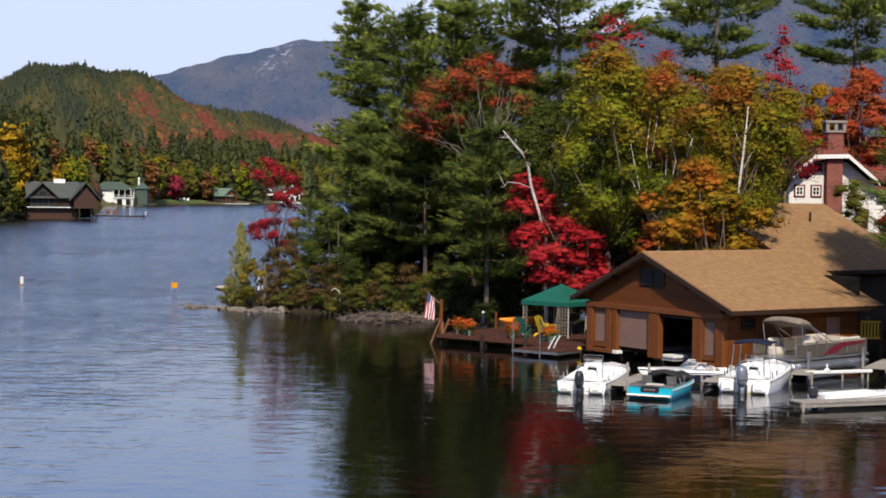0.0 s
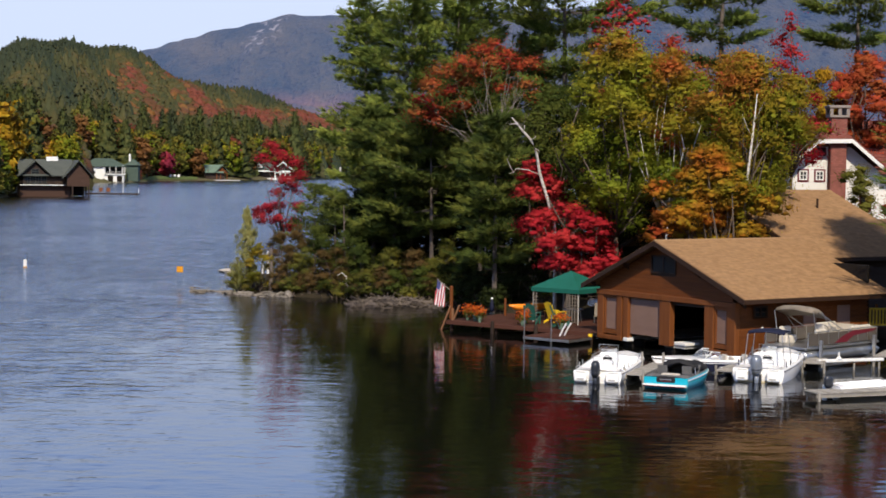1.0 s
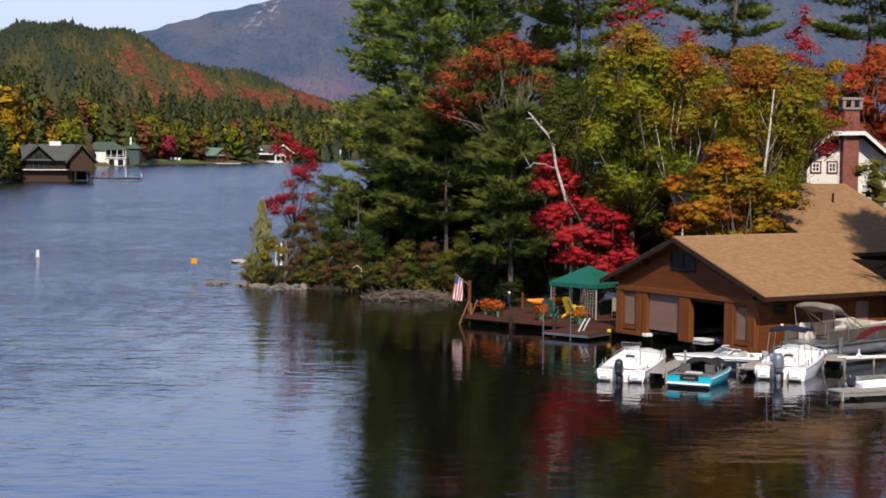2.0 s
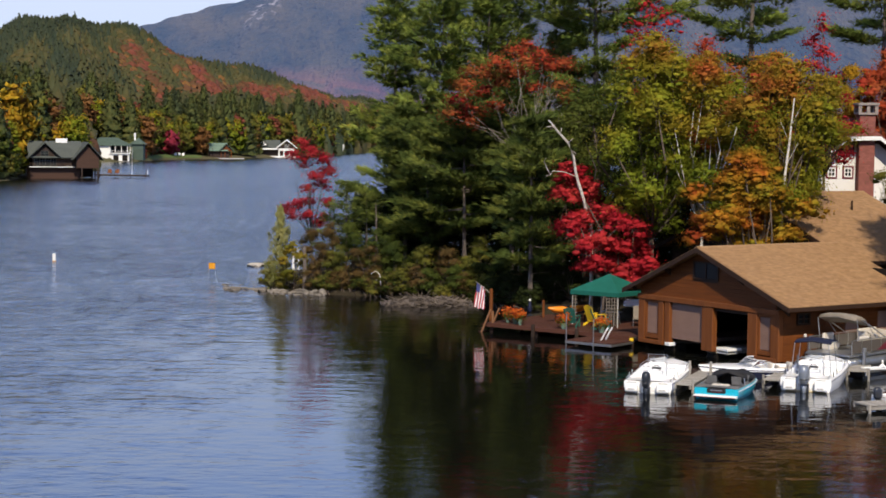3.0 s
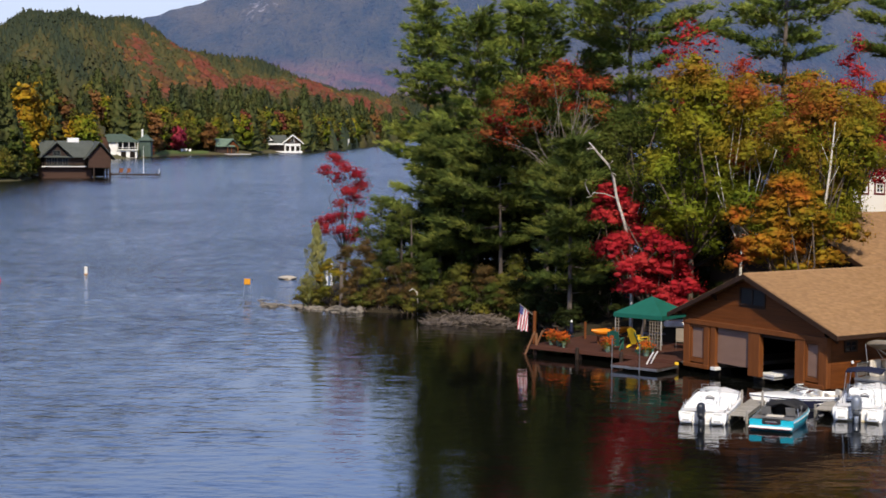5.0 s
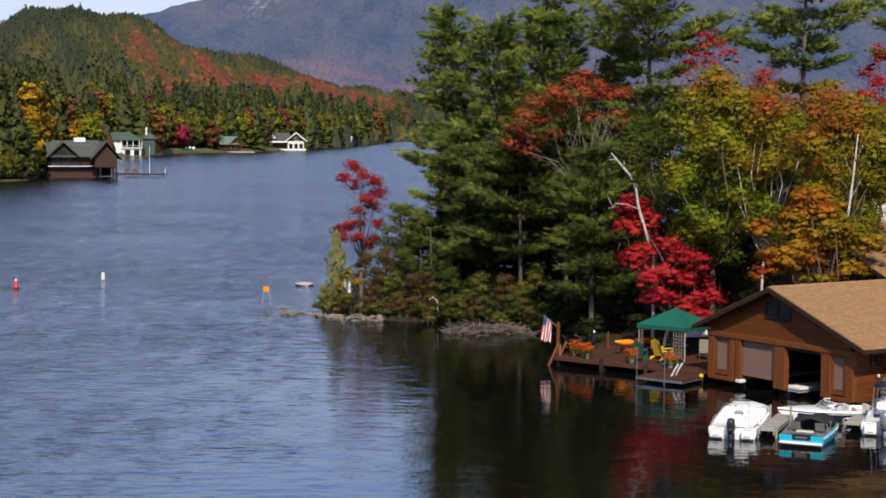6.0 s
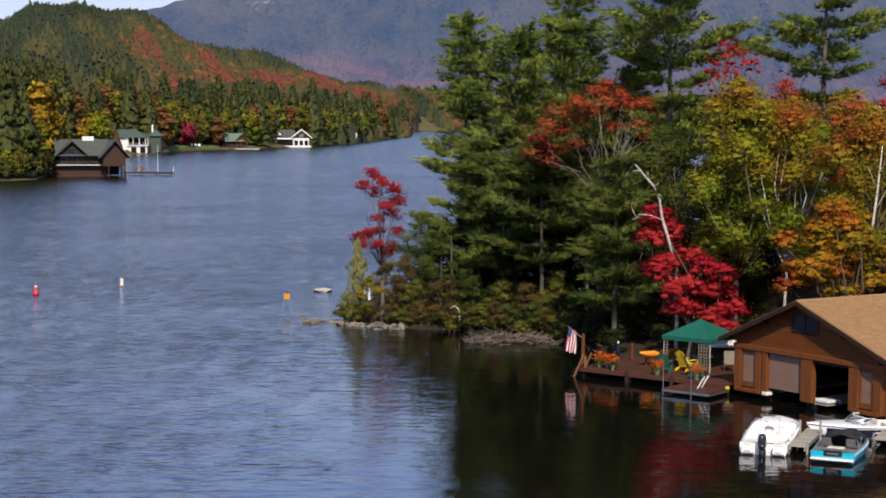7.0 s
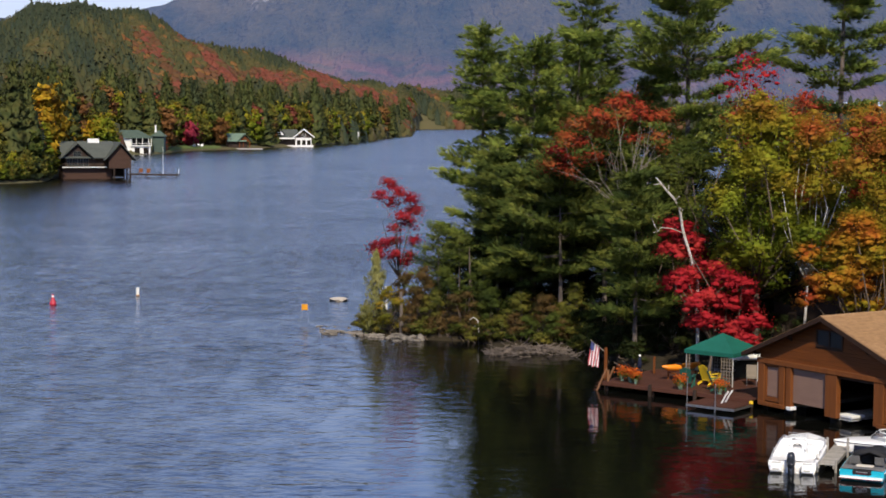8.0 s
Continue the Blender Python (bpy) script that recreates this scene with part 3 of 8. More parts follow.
tagged(new("sky_block_shore", unseen_shore), "unseen wooded shore added behind to block low sky light", "hill", kind="structure")

RIDGE = np.array([(-0.75, 330), (-0.35, 300), (-0.25, 262), (-0.19, 270), (-0.166, 291), (-0.1415, 327), (-0.112, 350), (-0.0855, 378), (-0.06, 381), (-0.03, 385), (0.0, 398), (0.03, 408), (0.08, 412), (0.106, 420),
                  (0.14, 468), (0.18, 500), (0.22, 540), (0.26, 560), (0.4, 480), (0.7, 420)])


def mountain(a, t):
    zr = np.interp(a, RIDGE[:, 0], RIDGE[:, 1])
    y = 2720 + 1600 * t + 60 * np.sin(a * 23)
    rough = 10 * np.sin(a * 150 + t * 7) + 7 * np.sin(a * 290 - t * 13 + 1) + 3 * np.sin(a * 520 + t * 17)
    z = zr * (0.1 + 0.55 * t + 0.35 * t * t * (3 - 2 * t)) + rough * t * (1.15 - t) * 2.2 - 12
    spur = (np.sin(a * 48 + 2.2 * t) * 34 + np.sin(a * 97 - 4 * t + 1) * 20 + np.sin(a * 21 + 9 * t) * 22) * t * (1 - t)
    return y, z + spur


def mountain_material():
    m = material("hazed_forest", (0.004, 0.02, 0.024), (0.1, 0.08, 0.042), 1.0, scale=0.009, fine=0.085, bump=1.0, dist=22.0, stretch3=(1, 0.2, 1))
    n, l = m.node_tree.nodes, m.node_tree.links
    p = n["Principled BSDF"]
    base = p.inputs["Base Color"].links[0].from_socket
    tc = n.new("ShaderNodeTexCoord")
    sep = n.new("ShaderNodeSeparateXYZ")
    l.new(tc.outputs["Object"], sep.inputs["Vector"])
    low = n.new("ShaderNodeMapRange")
    for k, v in (("From Min", 150), ("From Max", 75), ("To Min", 0.0), ("To Max", 1.0)):
        low.inputs[k].default_value = v
    l.new(sep.outputs["Z"], low.inputs["Value"])
    no = n.new("ShaderNodeTexNoise")
    no.inputs["Scale"].default_value, no.inputs["Detail"].default_value = 0.012, 6
    l.new(tc.outputs["Object"], no.inputs["Vector"])
    k1 = n.new("ShaderNodeMapRange")
    for k, v in (("From Min", 0.38), ("From Max", 0.6), ("To Min", 0.1), ("To Max", 0.7)):
        k1.inputs[k].default_value = v
    l.new(no.outputs["Fac"], k1.inputs["Value"])
    mu = n.new("ShaderNodeMath")
    mu.operation = "MULTIPLY"
    l.new(low.outputs["Result"], mu.inputs[0])
    l.new(k1.outputs["Result"], mu.inputs[1])
    mix = n.new("ShaderNodeMix")
    mix.data_type = "RGBA"
    mix.inputs["B"].default_value = (0.27, 0.085, 0.07, 1)
    # the red woods thin out towards the east
    east = n.new("ShaderNodeMapRange")
    for k, v in (("From Min", -350), ("From Max", 150), ("To Min", 1.0), ("To Max", 0.35)):
        east.inputs[k].default_value = v
    l.new(sep.outputs["X"], east.inputs["Value"])
    mu2 = n.new("ShaderNodeMath")
    mu2.operation = "MULTIPLY"
    l.new(mu.outputs[0], mu2.inputs[0])
    l.new(east.outputs["Result"], mu2.inputs[1])
    l.new(mu2.outputs[0], mix.inputs["Factor"])
    l.new(base, mix.inputs["A"])
    # pale bare rock on the shoulder
    rn = n.new("ShaderNodeTexNoise")
    rn.inputs["Scale"].default_value, rn.inputs["Detail"].default_value = 0.055, 6
    mp = n.new("ShaderNodeMapping")
    mp.inputs["Scale"].default_value = (1.3, 0.3, 0.7)
    l.new(tc.outputs["Object"], mp.inputs["Vector"])
    l.new(mp.outputs["Vector"], rn.inputs["Vector"])
    k2 = n.new("ShaderNodeMapRange")
    for k, v in (("From Min", 0.55), ("From Max", 0.62), ("To Min", 0.0), ("To Max", 0.7)):
        k2.inputs[k].default_value = v
    l.new(rn.outputs["Fac"], k2.inputs["Value"])
    hi = n.new("ShaderNodeMapRange")
    for k, v in (("From Min", 225), ("From Max", 300), ("To Min", 0.0), ("To Max", 1.0)):
        hi.inputs[k].default_value = v
    l.new(sep.outputs["Z"], hi.inputs["Value"])
    m2 = n.new("ShaderNodeMath")
    m2.operation = "MULTIPLY"
    l.new(k2.outputs["Result"], m2.inputs[0])
    l.new(hi.outputs["Result"], m2.inputs[1])
    # the cliffs keep to one shoulder
    off = n.new("ShaderNodeMath")
    off.operation = "SUBTRACT"
    off.inputs[1].default_value = -380
    l.new(sep.outputs["X"], off.inputs[0])
    away = n.new("ShaderNodeMath")
    away.operation = "ABSOLUTE"
    l.new(off.outputs[0], away.inputs[0])
    spot = n.new("ShaderNodeMapRange")
    for k, v in (("From Min", 14), ("From Max", 44), ("To Min", 1.0), ("To Max", 0.0)):
        spot.inputs[k].default_value = v
    l.new(away.outputs[0], spot.inputs["Value"])
    m3 = n.new("ShaderNodeMath")
    m3.operation = "MULTIPLY"
    l.new(m2.outputs[0], m3.inputs[0])
    l.new(spot.outputs["Result"], m3.inputs[1])
    m2 = m3
    mix2 = n.new("ShaderNodeMix")
    mix2.data_type = "RGBA"
    mix2.inputs["B"].default_value = (0.42, 0.38, 0.38, 1)
    l.new(m2.outputs[0], mix2.inputs["Factor"])
    l.new(mix.outputs["Result"], mix2.inputs["A"])
    l.new(mix2.outputs["Result"], p.inputs["Base Color"])
    # aerial haze before the far backdrop, put in as a blue glow
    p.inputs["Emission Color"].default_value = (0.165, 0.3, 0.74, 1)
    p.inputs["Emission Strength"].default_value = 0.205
    return m


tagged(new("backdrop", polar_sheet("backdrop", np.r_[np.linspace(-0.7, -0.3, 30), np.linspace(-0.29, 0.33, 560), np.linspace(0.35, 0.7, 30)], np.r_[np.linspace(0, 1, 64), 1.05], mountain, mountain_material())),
       "forested mountain in the distance, blue haze put in as a glow", "mountain", kind="structure")

# ---- trees ----


def sprays(rng, centre, size, aspect=1.0, tilt=0.8, bend=0.0):
    """One small leaf-shaped quad at each centre, turned at random; tilt 0: level, 1: any way."""
    n = len(centre)
    nor = rng.normal(size=(n, 3)) * np.array([tilt, tilt, tilt * 0.6]) + np.array([0, 0, 1.0 - 0.55 * tilt])
    nor /= np.linalg.norm(nor, axis=1)[:, None]
    a = np.cross(nor, rng.normal(size=(n, 3)))
    a /= np.linalg.norm(a, axis=1)[:, None] + 1e-9
    b = np.cross(nor, a)
    s = (size * rng.uniform(0.6, 1.35, n))[:, None]
    v = np.stack([centre + a * s, centre + b * s * 0.62 * aspect - nor * s * 0.15, centre - a * s * 0.9, centre - b * s * 0.62 * aspect - nor * s * 0.15], 1)
    return v.reshape(-1, 3), np.arange(4 * n).reshape(n, 4)


def needle_tufts(rng, centre, out, size, per=5, wide=0.16):
    """Sprays of narrow needle blades that point outwards and up from each centre."""
    n = len(centre)
    d = np.repeat(out, per, 0) * 1.2 + rng.normal(size=(n * per, 3)) * 0.36 + np.array([0, 0, 0.34])
    d /= np.linalg.norm(d, axis=1)[:, None]
    c = np.repeat(centre, per, 0)
    side = np.cross(d, rng.normal(size=(n * per, 3)))
    side /= np.linalg.norm(side, axis=1)[:, None] + 1e-9
    s = (size * rng.uniform(0.6, 1.4, n * per))[:, None]
    v = np.stack([c - side * s * wide, c + side * s * wide, c + d * s], 1)
    return v.reshape(-1, 3), np.arange(3 * n * per).reshape(-1, 3)


def crown_hearts(rng, n, profile, rings=4, seg=6, rough=0.2):
    """Closed lumpy crowns of height 1 for n trees: profile gives the radius at each height from 0 to 1."""
    t = np.linspace(0, 1, rings + 1)[:-1]
    ang = np.arange(seg) * 6.2832 / seg + rng.uniform(0, 6.28, (n, 1, 1)) + rng.normal(size=(n, rings, seg)) * 0.12
    r = profile(t)[None, :, None] * rng.uniform(1 - rough, 1 + rough, (n, rings, seg))
    z = t[None, :, None] + rng.normal(size=(n, rings, seg)) * 0.03
    v = np.stack([r * np.cos(ang), r * np.sin(ang), z], -1).reshape(n, -1, 3)
    v = np.concatenate([v, np.tile(np.array([0.0, 0.0, 1.0]), (n, 1, 1))], 1)
    f = []
    for k in range(rings - 1):
        for i in range(seg):
            j = (i + 1) % seg
            f += [(k * seg + i, k * seg + j, (k + 1) * seg + j), (k * seg + i, (k + 1) * seg + j, (k + 1) * seg + i)]
    f += [((rings - 1) * seg + i, (rings - 1) * seg + (i + 1) % seg, rings * seg) for i in range(seg)]
    f = (np.array(f)[None] + (np.arange(n) * v.shape[1])[:, None, None]).reshape(-1, 3)
    return v, f


def pine_meshes(name, height, spread, seed, bark, leaf, bare=0.25, dense=1.0, profile=None, gap=0.0, size=0.42, per=6, ragged=0.45, up=0.1, step=1.0, pad=1.0, twigs=True, blade=0.058):
    """Trunk with limbs in whorls, each limb with level pads of needles that turn up at the tips; origin at the foot."""
    rng = np.random.default_rng(seed)
    wood = S()
    lean = rng.normal(size=2) * 0.012 * height
    at = lambda z: np.array([lean[0] * (z / height) ** 2, lean[1] * (z / height) ** 2, z])  # noqa: E731
    r0 = 0.011 * height + 0.04
    zs = np.linspace(-0.6, height, 9)
    wood.tube([at(max(z, 0)) + np.array([0, 0, min(z, 0)]) for z in zs], [max(0.03, r0 * (1 - max(z, 0) / height) ** 0.8) for z in zs], 7)
    cs, os, ns = [], [], []
    # dead stubs below the crown
    for k in range(int(bare * height * 1.2)):
        z = rng.uniform(0.25, 1) * bare * height
        ang, ln = rng.uniform(0, 6.28), rng.uniform(0.5, 1.6)
        wood.tube([at(z), at(z) + np.array([math.cos(ang) * ln, math.sin(ang) * ln, rng.normal() * 0.2])], [0.03, 0.008], 3)
    z = bare * height
    while z < height * 0.985:
        t = (z / height - bare) / (1 - bare)
        reach = spread * (profile(t) if profile else (1 - t) ** 0.6 * min(1, 0.6 + 1.8 * t) + 0.14)
        k = rng.integers(3, 6)
        turn = rng.uniform(0, 6.28)
        for i in range(k):
            if rng.random() < gap:
                continue
            ang = turn + 6.28 * i / k + rng.normal() * 0.3
            ln = max(0.4, reach * rng.uniform(1 - ragged * 1.2, 1 + ragged * 0.55))
            d = np.array([math.cos(ang), math.sin(ang), 0])
            side = np.array([-d[1], d[0], 0])
            rise = up + 0.6 * t * t + rng.normal() * 0.07
            zz = z + rng.normal() * 0.15
            p0 = at(zz)
            mid = p0 + d * ln * 0.55 + np.array([0, 0, ln * (rise * 0.35 - 0.05)])
            tip = p0 + d * ln + np.array([0, 0, ln * rise + 0.12 * ln * 0.5])
            if twigs:
                wood.tube([p0, mid, tip], [0.012 + 0.014 * ln, 0.01 + 0.009 * ln, 0.008], 4)
            pads = max(2, int(round((1.6 + 1.5 * ln) * dense)))
            for j in range(pads):
                q = 0.42 + 0.62 * (j + rng.uniform(0.2, 0.8)) / pads
                off = (0.3 * ln * math.sin(min(1, q) * 2.5) + 0.1) * rng.uniform(-1, 1)
                c = p0 + (mid - p0) * min(q / 0.55, 1) + (tip - mid) * min(1.1, max(0, (q - 0.55) / 0.45)) + side * off
                if twigs and abs(off) > 0.25:
                    wood.tube([c - side * off - d * abs(off) * 0.6, c], [0.015, 0.006], 3)
                m = int(20 * pad)
                blob = rng.normal(size=(m, 3)) * np.array([0.4, 0.36, 0.1]) * (0.75 + 0.12 * ln) * pad ** 0.5
                blob = d * blob[:, :1] * 1.25 + side * blob[:, 1:2] + np.array([0, 0, 1]) * (blob[:, 2:] + 0.3 * blob[:, :1])
                cs.append(c + blob)
                os.append(d * 0.75 + side * (np.sign(off) * 0.4) + blob * 0.5)
                ns.append(unit_rows(blob * np.array([1.3, 1.3, 3.2]) + d * 0.45 + np.array([0, 0, 0.45])))
        z += rng.uniform(0.8, 1.35) * step * (0.7 + height / 60) * (1.1 - 0.6 * t)
    # leading shoots
    c = at(height) + rng.normal(size=(14, 3)) * np.array([0.12, 0.12, 0.35]) - np.array([0, 0, 0.4])
    cs.append(c)
    os.append(np.tile([0, 0, 1.0], (14, 1)))
    ns.append(unit_rows(c - at(height - 0.6)))
    v, f = needle_tufts(rng, np.concatenate(cs), np.concatenate(os), size, per, blade)
    return wood.mesh("trunk", bark, True), quick_mesh("crown", v, f, leaf, np.concatenate(ns))


def cedar_meshes(height, width, seed, bark, leaf):
    """A slim pointed cedar: upright tufts on a ragged cone."""
    rng = np.random.default_rng(seed)
    wood = S().tube([(0, 0, -0.4), (0.03, 0, height * 0.5), (0, 0, height)], [0.09, 0.06, 0.012], 6)
    k = 210
    t = rng.uniform(0.03, 1, k) ** 1.15
    ang = rng.uniform(0, 6.28, k)
    r = width * (1 - t) ** 0.9 * rng.uniform(0.25, 1.1, k) * (0.8 + 0.25 * np.sin(3 * ang + 9 * t))
    hub = np.stack([r * np.cos(ang), r * np.sin(ang), t * height], -1)
    for h in hub[::3]:
        wood.tube([(0, 0, max(0, h[2] - 0.35)), tuple(h)], [0.018, 0.006], 3)
    c = (hub[:, None] + rng.normal(size=(k, 9, 3)) * np.array([0.1, 0.1, 0.16])).reshape(-1, 3)
    out = np.repeat(hub * np.array([0.6, 0.6, 0]) + np.array([0, 0, 0.9]), 9, 0)
    v, f = needle_tufts(rng, c, out, 0.22, 6, 0.12)
    return wood.mesh("trunk", bark, True), quick_mesh("crown", v, f, leaf, unit_rows(np.repeat(unit_rows(hub * np.array([1, 1, 0.05])) + np.array([0, 0, 0.35]), 9, 0)))


def lobes_in(rng, w, d, z0, z1, n):
    """Uneven lobes that fill a crown of half widths w and d between two heights, with bays and spurs in its outline."""
    out = []
    p1, p2 = rng.uniform(0, 6.28, 2)
    n = int(n * 1.4)
    for i in range(n):
        t = (i + 0.5) / n
        ring = math.sqrt(max(0.04, 1 - (2 * t - 0.8) ** 2 * 0.8))
        ang = i * 2.4 + rng.normal() * 0.5
        bay = 0.82 + 0.22 * math.sin(2 * ang + p1 + 4 * t) + 0.16 * math.sin(3 * ang + p2 - 7 * t)
        r = ring * bay * rng.uniform(0.25, 1.0)
        s = rng.uniform(0.15, 0.32)
        out.append((w * r * math.cos(ang), d * r * math.sin(ang), z0 + (z1 - z0) * (0.08 + 0.86 * t + rng.normal() * 0.03), w * s, d * s, (z1 - z0) * s * 0.42))
    return out


def broadleaf_meshes(seed, trunk_r, lobes, bark, leaf, leaves=9000, size=0.15, clump=0.5, foot=(0, 0, -0.5), fork=None, stems=1, tilt=0.7, bare=0, per=75, twigs=True, core=0.72):
    """Trunk, limbs and twigs that end in leaf clumps; lobes: (x, y, z, rx, ry, rz) from the foot."""
    rng = np.random.default_rng(seed)
    wood = S()
    lo = np.array(lobes, float)
    mid = np.array([lo[:, 0].mean(), lo[:, 1].mean(), lo[:, 2].min() * 0.8 + lo[:, 2].mean() * 0.2])
    fork = np.array(fork, float) if fork is not None else mid * np.array([0.5, 0.5, 0.72])
    for s in range(stems):
        off = rng.normal(size=3) * np.array([0.25, 0.25, 0]) * (s > 0)
        top = fork + off * 3
        wood.tube([np.array(foot) + off, (np.array(foot) + off) * 0.5 + top * 0.5 + rng.normal(size=3) * 0.08, top], [trunk_r, trunk_r * 0.8, trunk_r * 0.62], 7)
    if size < 0.12:
        per, size, clump = int(per * 0.55), size * 0.78, clump * (0.82 if core > 0.5 else 1.0)
    cs, ns, hearts = [], [], []
    heart = lo[:, :3].mean(0)
    vol = np.array([(l[3] * l[4] * l[5]) ** (2 / 3) for l in lo])
    share = vol / vol.sum()
    for l, sh in zip(lo, share):
        c = l[:3]
        bend = (fork + c) / 2 + rng.normal(size=3) * 0.12 * np.linalg.norm(c - fork) + np.array([0, 0, 0.08 * np.linalg.norm(c - fork)])
        wood.tube([fork, bend, c], [trunk_r * 0.5, trunk_r * 0.33, trunk_r * 0.16], 5)
        k = max(3, int(leaves * sh / per))
        dirs = rng.normal(size=(k, 3))
        dirs /= np.linalg.norm(dirs, axis=1)[:, None]
        dirs[:, 2] = np.where(dirs[:, 2] < -0.5, -dirs[:, 2], dirs[:, 2])
        hub = c + dirs * l[3:6] * rng.uniform(0.45, 1.1, (k, 1))
        for h in (hub[:: 2] if twigs else ()):
            wood.tube([c, (c + h) / 2 + rng.normal(size=3) * 0.1, h], [trunk_r * 0.13, trunk_r * 0.09, 0.012], 3)
        blob = rng.normal(size=(k, per, 3)) * np.array([clump, clump, clump * 0.5]) * (puffs := rng.uniform(0.6, 1.25, (k, 1, 1)))
        keep = rng.random(k) >= bare
        cs.append((hub[keep][:, None] + blob[keep]).reshape(-1, 3))
        form = unit_rows(hub - c) * 0.7 + unit_rows(hub - heart) * 0.5 + np.array([0, 0, 0.2])
        ns.append(unit_rows(form[keep][:, None] + blob[keep] / clump * np.array([0.5, 0.5, 1.1])).reshape(-1, 3))
        hearts.append((hub[keep], form[keep], puffs[keep]))
    v, f = sprays(rng, np.concatenate(cs), size, 1.0, tilt)
    # the closed inner leafage of each clump
    hub, form, puffs = (np.concatenate(q) for q in zip(*hearts))
    hv, hf = crown_hearts(rng, len(hub), lambda t: np.sqrt(np.maximum(0.03, 1 - (2 * t - 1) ** 2)), 4, 6, 0.45)
    hv = (hv - np.array([0, 0, 0.5])) * np.array([1, 1, 1.25]) * core * clump * puffs
    relief = np.concatenate([np.repeat(np.concatenate(ns), 4, 0), unit_rows(form[:, None] + hv / clump * np.array([0.9, 0.9, 2.0])).reshape(-1, 3)])
    hv = (hv + hub[:, None]).reshape(-1, 3)
    tri = np.concatenate([f[:, [0, 1, 2]], f[:, [0, 2, 3]]])
    return wood.mesh("trunk", bark, True), quick_mesh("crown", np.concatenate([v, hv]), np.concatenate([tri, hf + len(v)]), leaf, relief)


def plant(name, x, y, meshes, label, category="tree", group="", z=None, turn=0.0, scale=1.0):
    z = float(land_height(x, y)) if z is None else z
    t = thing(name, pose(x, y, z, 0, 0, turn) @ Matrix.Scale(scale, 4), label, category, group)
    part("trunk", meshes[0], meshes[0].materials[0], t)
    part("crown", meshes[1], meshes[1].materials[0], t)
    return t

# white pines of the point: x, y, height, spread, seed, share of bare trunk, density
PINES = [(-3.4, 135.5, 22.4, 3.0, 11, 0.14, 1.0), (0.3, 128.5, 20.6, 4.2, 12, 0.3, 1.0), (3.4, 130.5, 21.6, 4.0, 13, 0.2, 1.0), (4.8, 133.5, 25.6, 3.2, 14, 0.3, 0.8),
         (1.9, 121.4, 13.0, 3.6, 15, 0.34, 1.0), (-2.4, 128.0, 13.0, 2.2, 16, 0.26, 1.0), (-0.8, 124.6, 11.5, 3.0, 17, 0.3, 1.0), (5.4, 124.5, 15.5, 3.8, 18, 0.32, 1.0),
         (8.2, 128, 17.5, 3.8, 21, 0.2, 0.9)]
for i, (x, y, h, w, sd, bare, dn) in enumerate(PINES):
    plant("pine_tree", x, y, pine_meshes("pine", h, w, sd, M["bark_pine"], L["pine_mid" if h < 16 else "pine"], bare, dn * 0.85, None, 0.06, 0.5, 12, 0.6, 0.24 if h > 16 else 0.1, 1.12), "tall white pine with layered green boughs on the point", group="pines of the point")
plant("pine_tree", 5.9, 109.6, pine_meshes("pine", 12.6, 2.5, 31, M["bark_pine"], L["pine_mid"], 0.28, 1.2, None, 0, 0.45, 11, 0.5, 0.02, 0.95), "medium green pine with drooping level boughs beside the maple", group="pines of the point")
tall = lambda t: 0.5 + 0.5 * math.sin(min(1, t * 1.25 + 0.15) * 3.0)  # noqa: E731
plant("pine_tree", 11.5, 124.6, pine_meshes("pine", 27.0, 6.0, 41, M["bark_pine"], L["pine"], 0.42, 1.2, tall, 0.08, 0.5, 12, 0.55), "very tall old white pine with spreading upper boughs", group="old pines")
plant("pine_tree", 22.6, 124.6, pine_meshes("pine", 28.0, 4.2, 42, M["bark_pine"], L["pine"], 0.5, 1.2, tall, 0.3, 0.5, 12, 0.55), "very tall old white pine with sparse separate boughs", group="old pines")
plant("pine_tree", 35.6, 137.0, pine_meshes("pine", 27.0, 4.6, 43, M["bark_pine"], L["pine"], 0.6, 1.2, tall, 0.22, 0.5, 12, 0.55), "very tall old white pine behind the white house", group="old pines")
# small pines and cedar at the tip
for x, y, h, w, sd in ((-6.9, 130, 6.6, 1.5, 51), (-5.3, 128.6, 6.2, 1.5, 52), (-8.0, 131, 5.5, 1.4, 53)):
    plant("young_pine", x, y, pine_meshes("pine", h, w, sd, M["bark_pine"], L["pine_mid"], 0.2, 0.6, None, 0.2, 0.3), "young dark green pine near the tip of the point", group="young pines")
plant("cedar_tree", -11.6, 125.8, cedar_meshes(5.7, 1.7, 54, M["bark"], L["pale"]), "slim pale olive cedar by the shore rocks")

# broadleaved trees: name, x, y, half width, half depth, crown from, crown to, lobes, leaves, size, leaf kind, bark, trunk radius, label
def broad(name, x, y, w, d, z0, z1, n, leaves, size, leaf, bark, tr, seed, label, **kw):
    base = float(land_height(x, y))
    r = np.random.default_rng(seed)
    kw.setdefault("core", 0.4 if name == "birch_tree" or kw.get("bare", 0) > 0.1 else 0.68)
    plant(name, x, y, broadleaf_meshes(seed, tr, lobes_in(r, w, d, z0 - base, z1 - base, n), M[bark], L[leaf], leaves, size, **kw), label)


